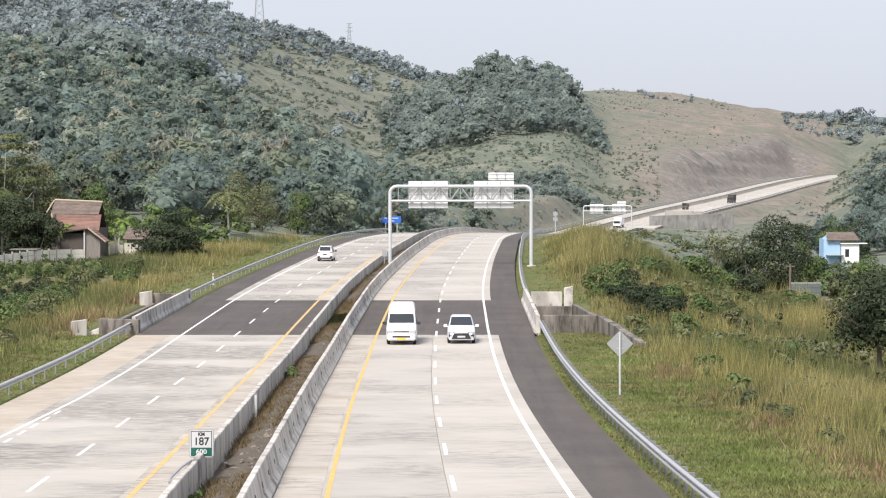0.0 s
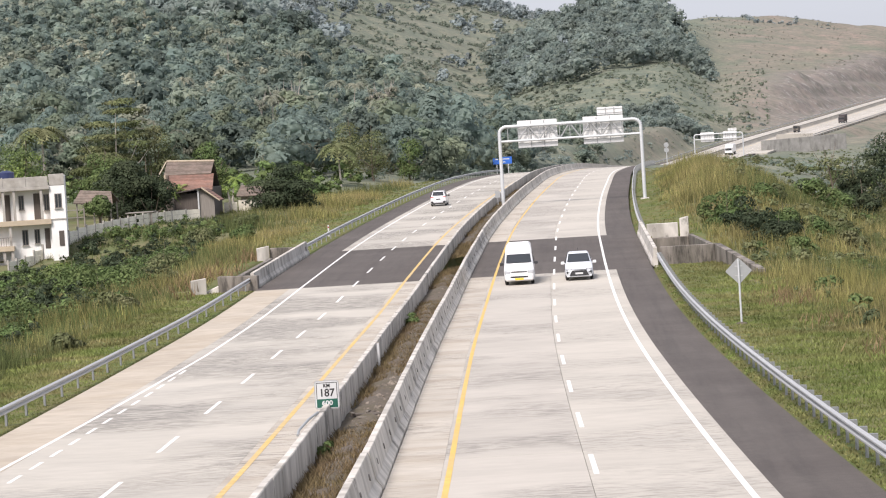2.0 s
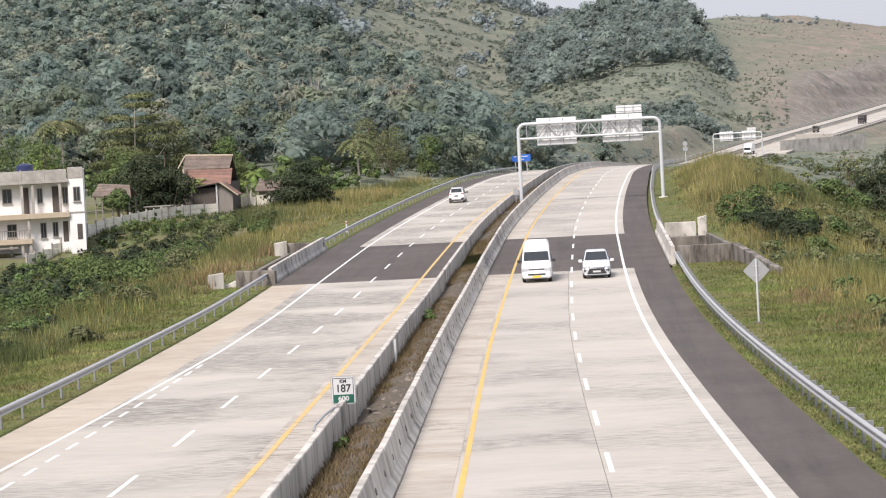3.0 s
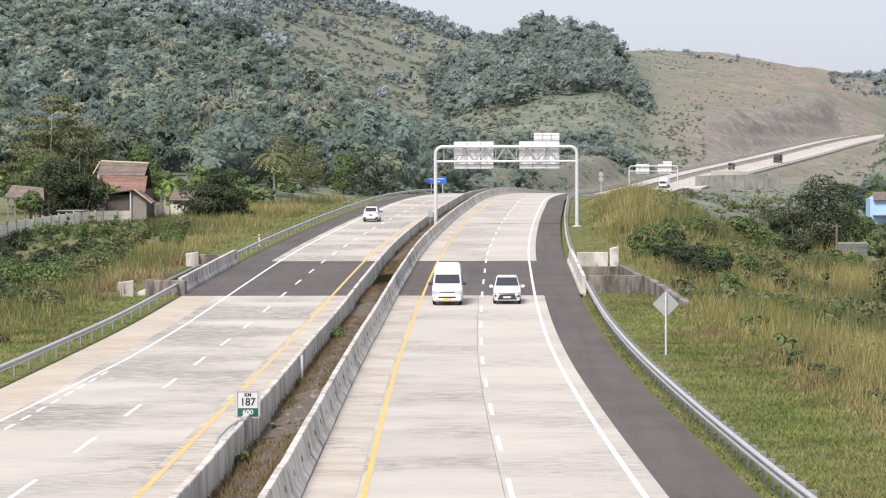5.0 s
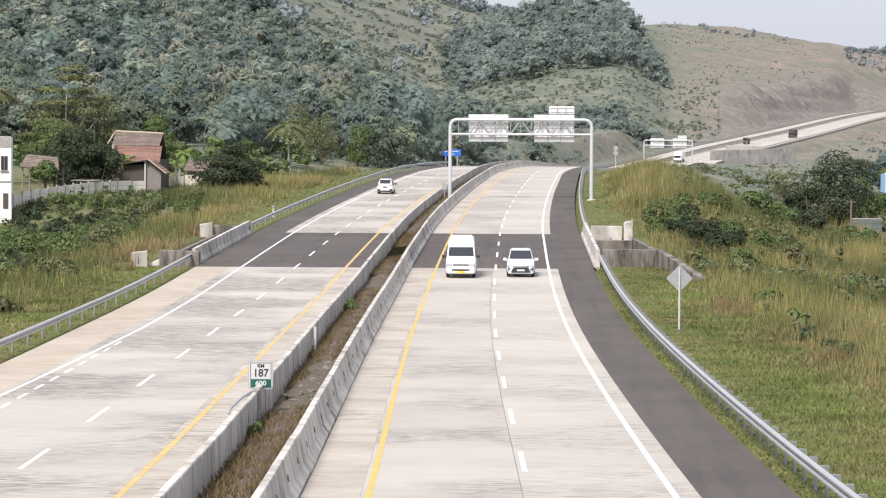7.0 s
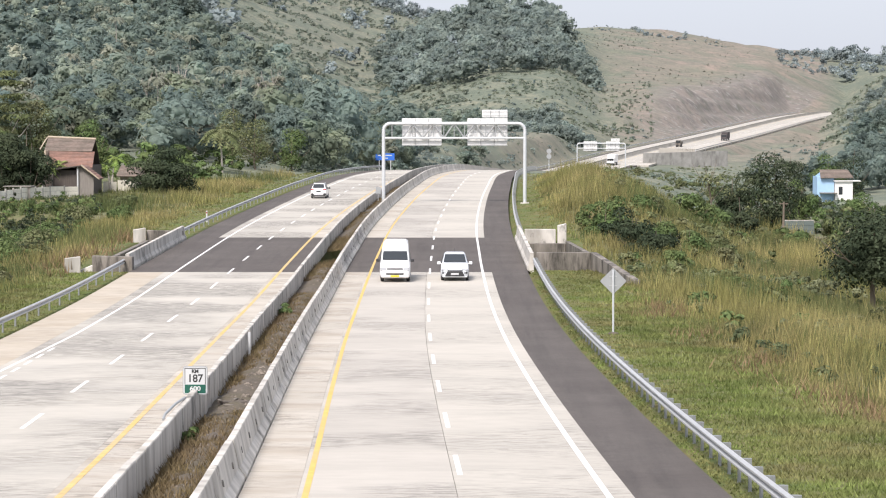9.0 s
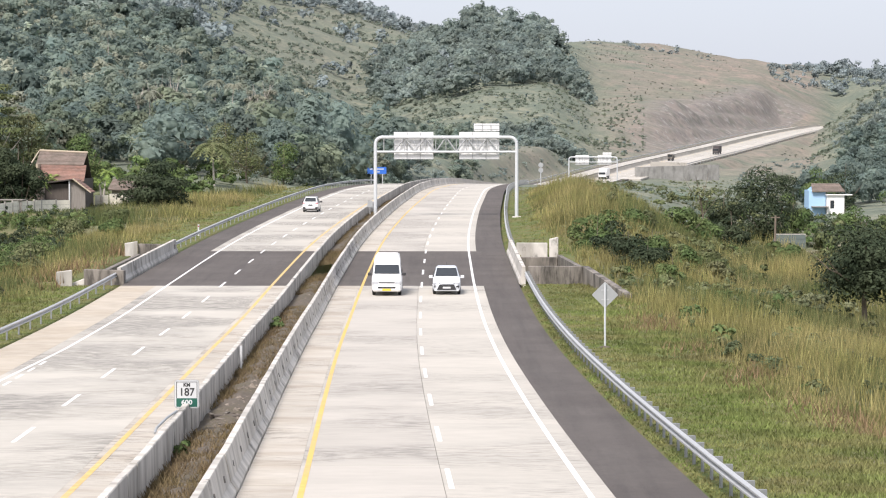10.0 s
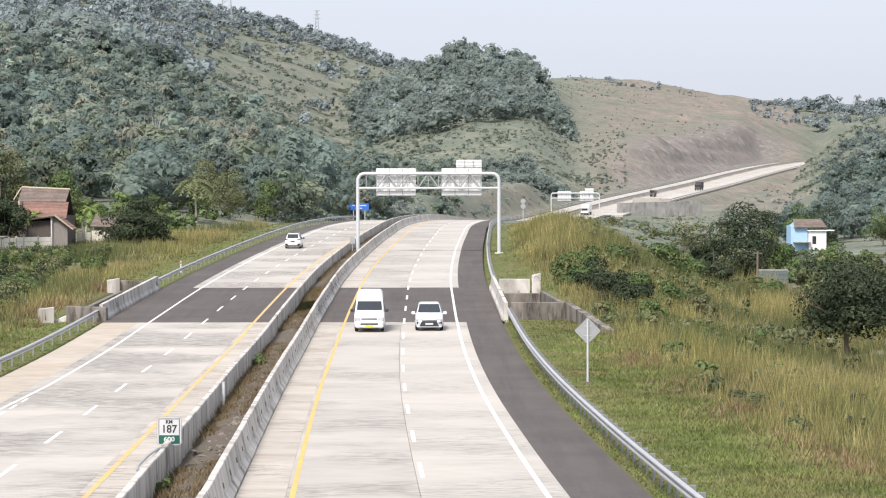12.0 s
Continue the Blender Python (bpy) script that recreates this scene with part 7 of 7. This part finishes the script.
def build_mpv():
    y = 166.0
    p = on_road(1.75, np.array([y]))[0]
    v = thing("people_carrier", "silver-white people carrier with black grille on the concrete lane", "car", pose(p[0], p[1], p[2], 0.6, 0, heading(y)))
    hatch_body(v, M_CARSILVER)
    quad_panel("windscreen", [(-.70, 1.16, 1.12), (.70, 1.16, 1.12), (.60, 1.82, 1.57), (-.60, 1.82, 1.57)], M_GLASS, v, 0.02)
    for s in (-1, 1):
        pts = [(s * .87, 1.5, 1.02), (s * .87, 3.8, 1.02), (s * .67, 3.7, 1.52), (s * .67, 1.95, 1.52)]
        quad_panel("side_window", pts if s > 0 else pts[::-1], M_GLASS, v, 0.015)
        part("headlight", boxed(s * .62 - .2, s * .62 + .2, .02, .2, .66, .77, .03), M_LAMP_CLEAR, v)
        part("air_intake", boxed(s * .66 - .12, s * .66 + .12, -.0, .1, .44, .60, .03), M_TRIM, v)
    part("grille", prism([(-.46, .64), (-.60, .32), (.60, .32), (.46, .64)], -.05, .08), M_TRIM, v)
    part("grille_bar", boxed(-.5, .5, -.01, .1, .66, .70), M_TRIM, v)
    part("bumper", boxed(-.78, .78, -.03, .2, .24, .33, .04), M_CARSILVER, v)
    part("number_plate", boxed(-.24, .24, -.08, -.05, .40, .51), M_SIGNWHITE, v)
    mirrors(v, 1.3, 1.06, .87, M_CARWHITE)
    bm = bmesh.new()
    tube(bm, (0, 3.3, 1.64), (0, 3.4, 1.86), .012, seg=5)
    part("aerial", bm, M_TRIM, v)
    for x in (-.76, .76):
        for yy in (.85, 3.45):
            wheel(v, x, yy, .31, .19)


def build_suv():
    y = 300.0
    p = on_road(-14.4, np.array([y]))[0]
    v = thing("hatchback_suv", "small white sport utility car seen driving away", "car", pose(p[0], p[1], p[2], -0.8, 0, heading(y) + 180))
    b = hatch_body(v, M_CARWHITE)
    pts = [(-.62, 4.25, 1.18), (.62, 4.25, 1.18), (.56, 3.93, 1.56), (-.56, 3.93, 1.56)]
    quad_panel("rear_window", pts[::-1], M_GLASS, v, 0.02)
    quad_panel("windscreen", [(-.70, 1.16, 1.12), (.70, 1.16, 1.12), (.60, 1.82, 1.57), (-.60, 1.82, 1.57)], M_GLASS, v, 0.02)
    for s in (-1, 1):
        pts = [(s * .87, 1.5, 1.02), (s * .87, 3.8, 1.02), (s * .67, 3.7, 1.52), (s * .67, 1.95, 1.52)]
        quad_panel("side_window", pts if s > 0 else pts[::-1], M_GLASS, v, 0.015)
        part("tail_lamp", boxed(s * .66 - .18, s * .66 + .18, 4.22, 4.34, .94, 1.06, .02), M_LAMP_RED, v)
        part("roof_rail", boxed(s * .58 - .03, s * .58 + .03, 2.0, 3.7, 1.66, 1.71, .01), M_RIM, v)
        part("bumper_corner", boxed(s * .68 - .14, s * .68 + .14, 4.2, 4.42, .38, .58, .04), M_TRIM, v)
    part("bumper", boxed(-.76, .76, 4.2, 4.43, .28, .44, .05), M_TRIM, v)
    part("skid_plate", boxed(-.5, .5, 4.4, 4.45, .36, .44, .01), M_RIM, v)
    part("number_plate", boxed(-.24, .24, 4.38, 4.42, .74, .86), M_TRIM, v)
    part("spoiler", boxed(-.56, .56, 3.75, 4.0, 1.58, 1.63, .02), M_CARWHITE, v)
    mirrors(v, 1.3, 1.06, .87, M_TRIM)
    for x in (-.76, .76):
        for yy in (.85, 3.5):
            wheel(v, x, yy, .34, .2)


def truck(y, s, label, cab, load, size):
    p = on_road(s, np.array([y]))[0]
    w, L, h = size
    v = thing("lorry", label, "lorry", pose(p[0], p[1], p[2] + 0.02, 1.5, 0, heading(y)), group="far lorries")
    part("cab", boxed(-w / 2, w / 2, 0, 1.7, .6, 2.5, .12), cab, v)
    part("windscreen", boxed(-w / 2 + .15, w / 2 - .15, -.03, .02, 1.5, 2.25), M_GLASS, v)
    part("load", boxed(-w / 2 - .05, w / 2 + .05, 1.9, L, .9, h, .06), load, v)
    part("chassis", boxed(-.5, .5, .2, L - .2, .45, .85), M_TRIM, v)
    part("bumper", boxed(-w / 2, w / 2, -.08, .1, .45, .75), M_TRIM, v)
    for x in (-w / 2 + .2, w / 2 - .2):
        for yy in (.9, L - 2.0, L - .9):
            wheel(v, x, yy, .48, .3)


build_van()
build_mpv()
build_suv()
truck(1075, 5.2, "distant lorry with dark tarpaulin load on the climbing road", M_TRUCK, M_TRUCK, (2.4, 8.5, 3.3))
truck(1010, -2.2, "distant small lorry with grey load on the climbing road", M_OLD, M_OLD, (1.9, 5.0, 2.0))
truck(868, -1.8, "distant white lorry by the far gantry", M_CARWHITE, M_CARWHITE, (2.4, 8.0, 3.4))


# ---- litter in the median ----
def build_litter():
    for o, y, a, w, l, h in ((-6.9, 89.0, 20, 0.9, 0.22, 0.10), (-6.5, 89.6, -15, 0.7, 0.16, 0.07), (-6.8, 87.6, 60, 0.45, 0.18, 0.08)):
        p = on_road(o, np.array([y]), 0.10)[0]
        t = thing("broken_board", "dark broken board lying on the median earth", "debris", pose(p[0], p[1], p[2], 0, 4, a), group="median litter")
        part("board", boxed(-w / 2, w / 2, -l / 2, l / 2, 0, h, 0.015), M_WOOD_DARK, t)
        part("batten", boxed(-w / 2, -w / 2 + 0.1, -l, l, h, h + 0.05, 0.01), M_OLD, t)
    p = on_road(-7.45, np.array([111.0]), 0.0)[0]
    t = thing("delineator_post", "short white stake beside the median barrier", "post", pose(p[0], p[1], p[2]))
    part("stake", boxed(-0.05, 0.05, -0.03, 0.03, -0.1, 1.1, 0.01), M_SIGNWHITE, t)
    part("cap", boxed(-0.055, 0.055, -0.035, 0.035, 1.1, 1.14), M_PARAPET, t)


build_litter()


def build_rubble():
    """Small broken stones and clods over the median earth."""
    n = 2600
    y = 60 * (200 / 60) ** RNG.random(n)
    s = RNG.uniform(-7.45, -5.95, n)
    c = on_road(s, y, 0.0) + np.stack([0 * y, 0 * y, 0.16 - 0.55 * np.abs(s + 6.73) ** 2], -1)
    keep = (y < 176)
    c, n = c[keep], int(keep.sum())
    r = (0.025 + 0.075 * RNG.random(n) ** 2.5)[:, None, None]
    octa = np.array([(1, 0, 0), (0, 1, 0), (-1, 0, 0), (0, -1, 0), (0, 0, 0.8), (0, 0, -0.6)])
    v = c[:, None, :] + octa[None] * r * (1 + RNG.uniform(-0.4, 0.5, (n, 6, 1)))
    f = np.array([(0, 1, 4), (1, 2, 4), (2, 3, 4), (3, 0, 4), (1, 0, 5), (2, 1, 5), (3, 2, 5), (0, 3, 5)])
    f = (f[None] + 6 * np.arange(n)[:, None, None]).reshape(-1, 3)
    tagged(mesh_np("rubble", v.reshape(-1, 3), f, M_RUBBLE), "small stones and clods on the median earth", "rubble", kind="stuff")


M_RUBBLE = material("grey_brown_rubble", (0.17, 0.145, 0.12), 0.95, vary=0.2, scale=6, island=0.5)
build_rubble()
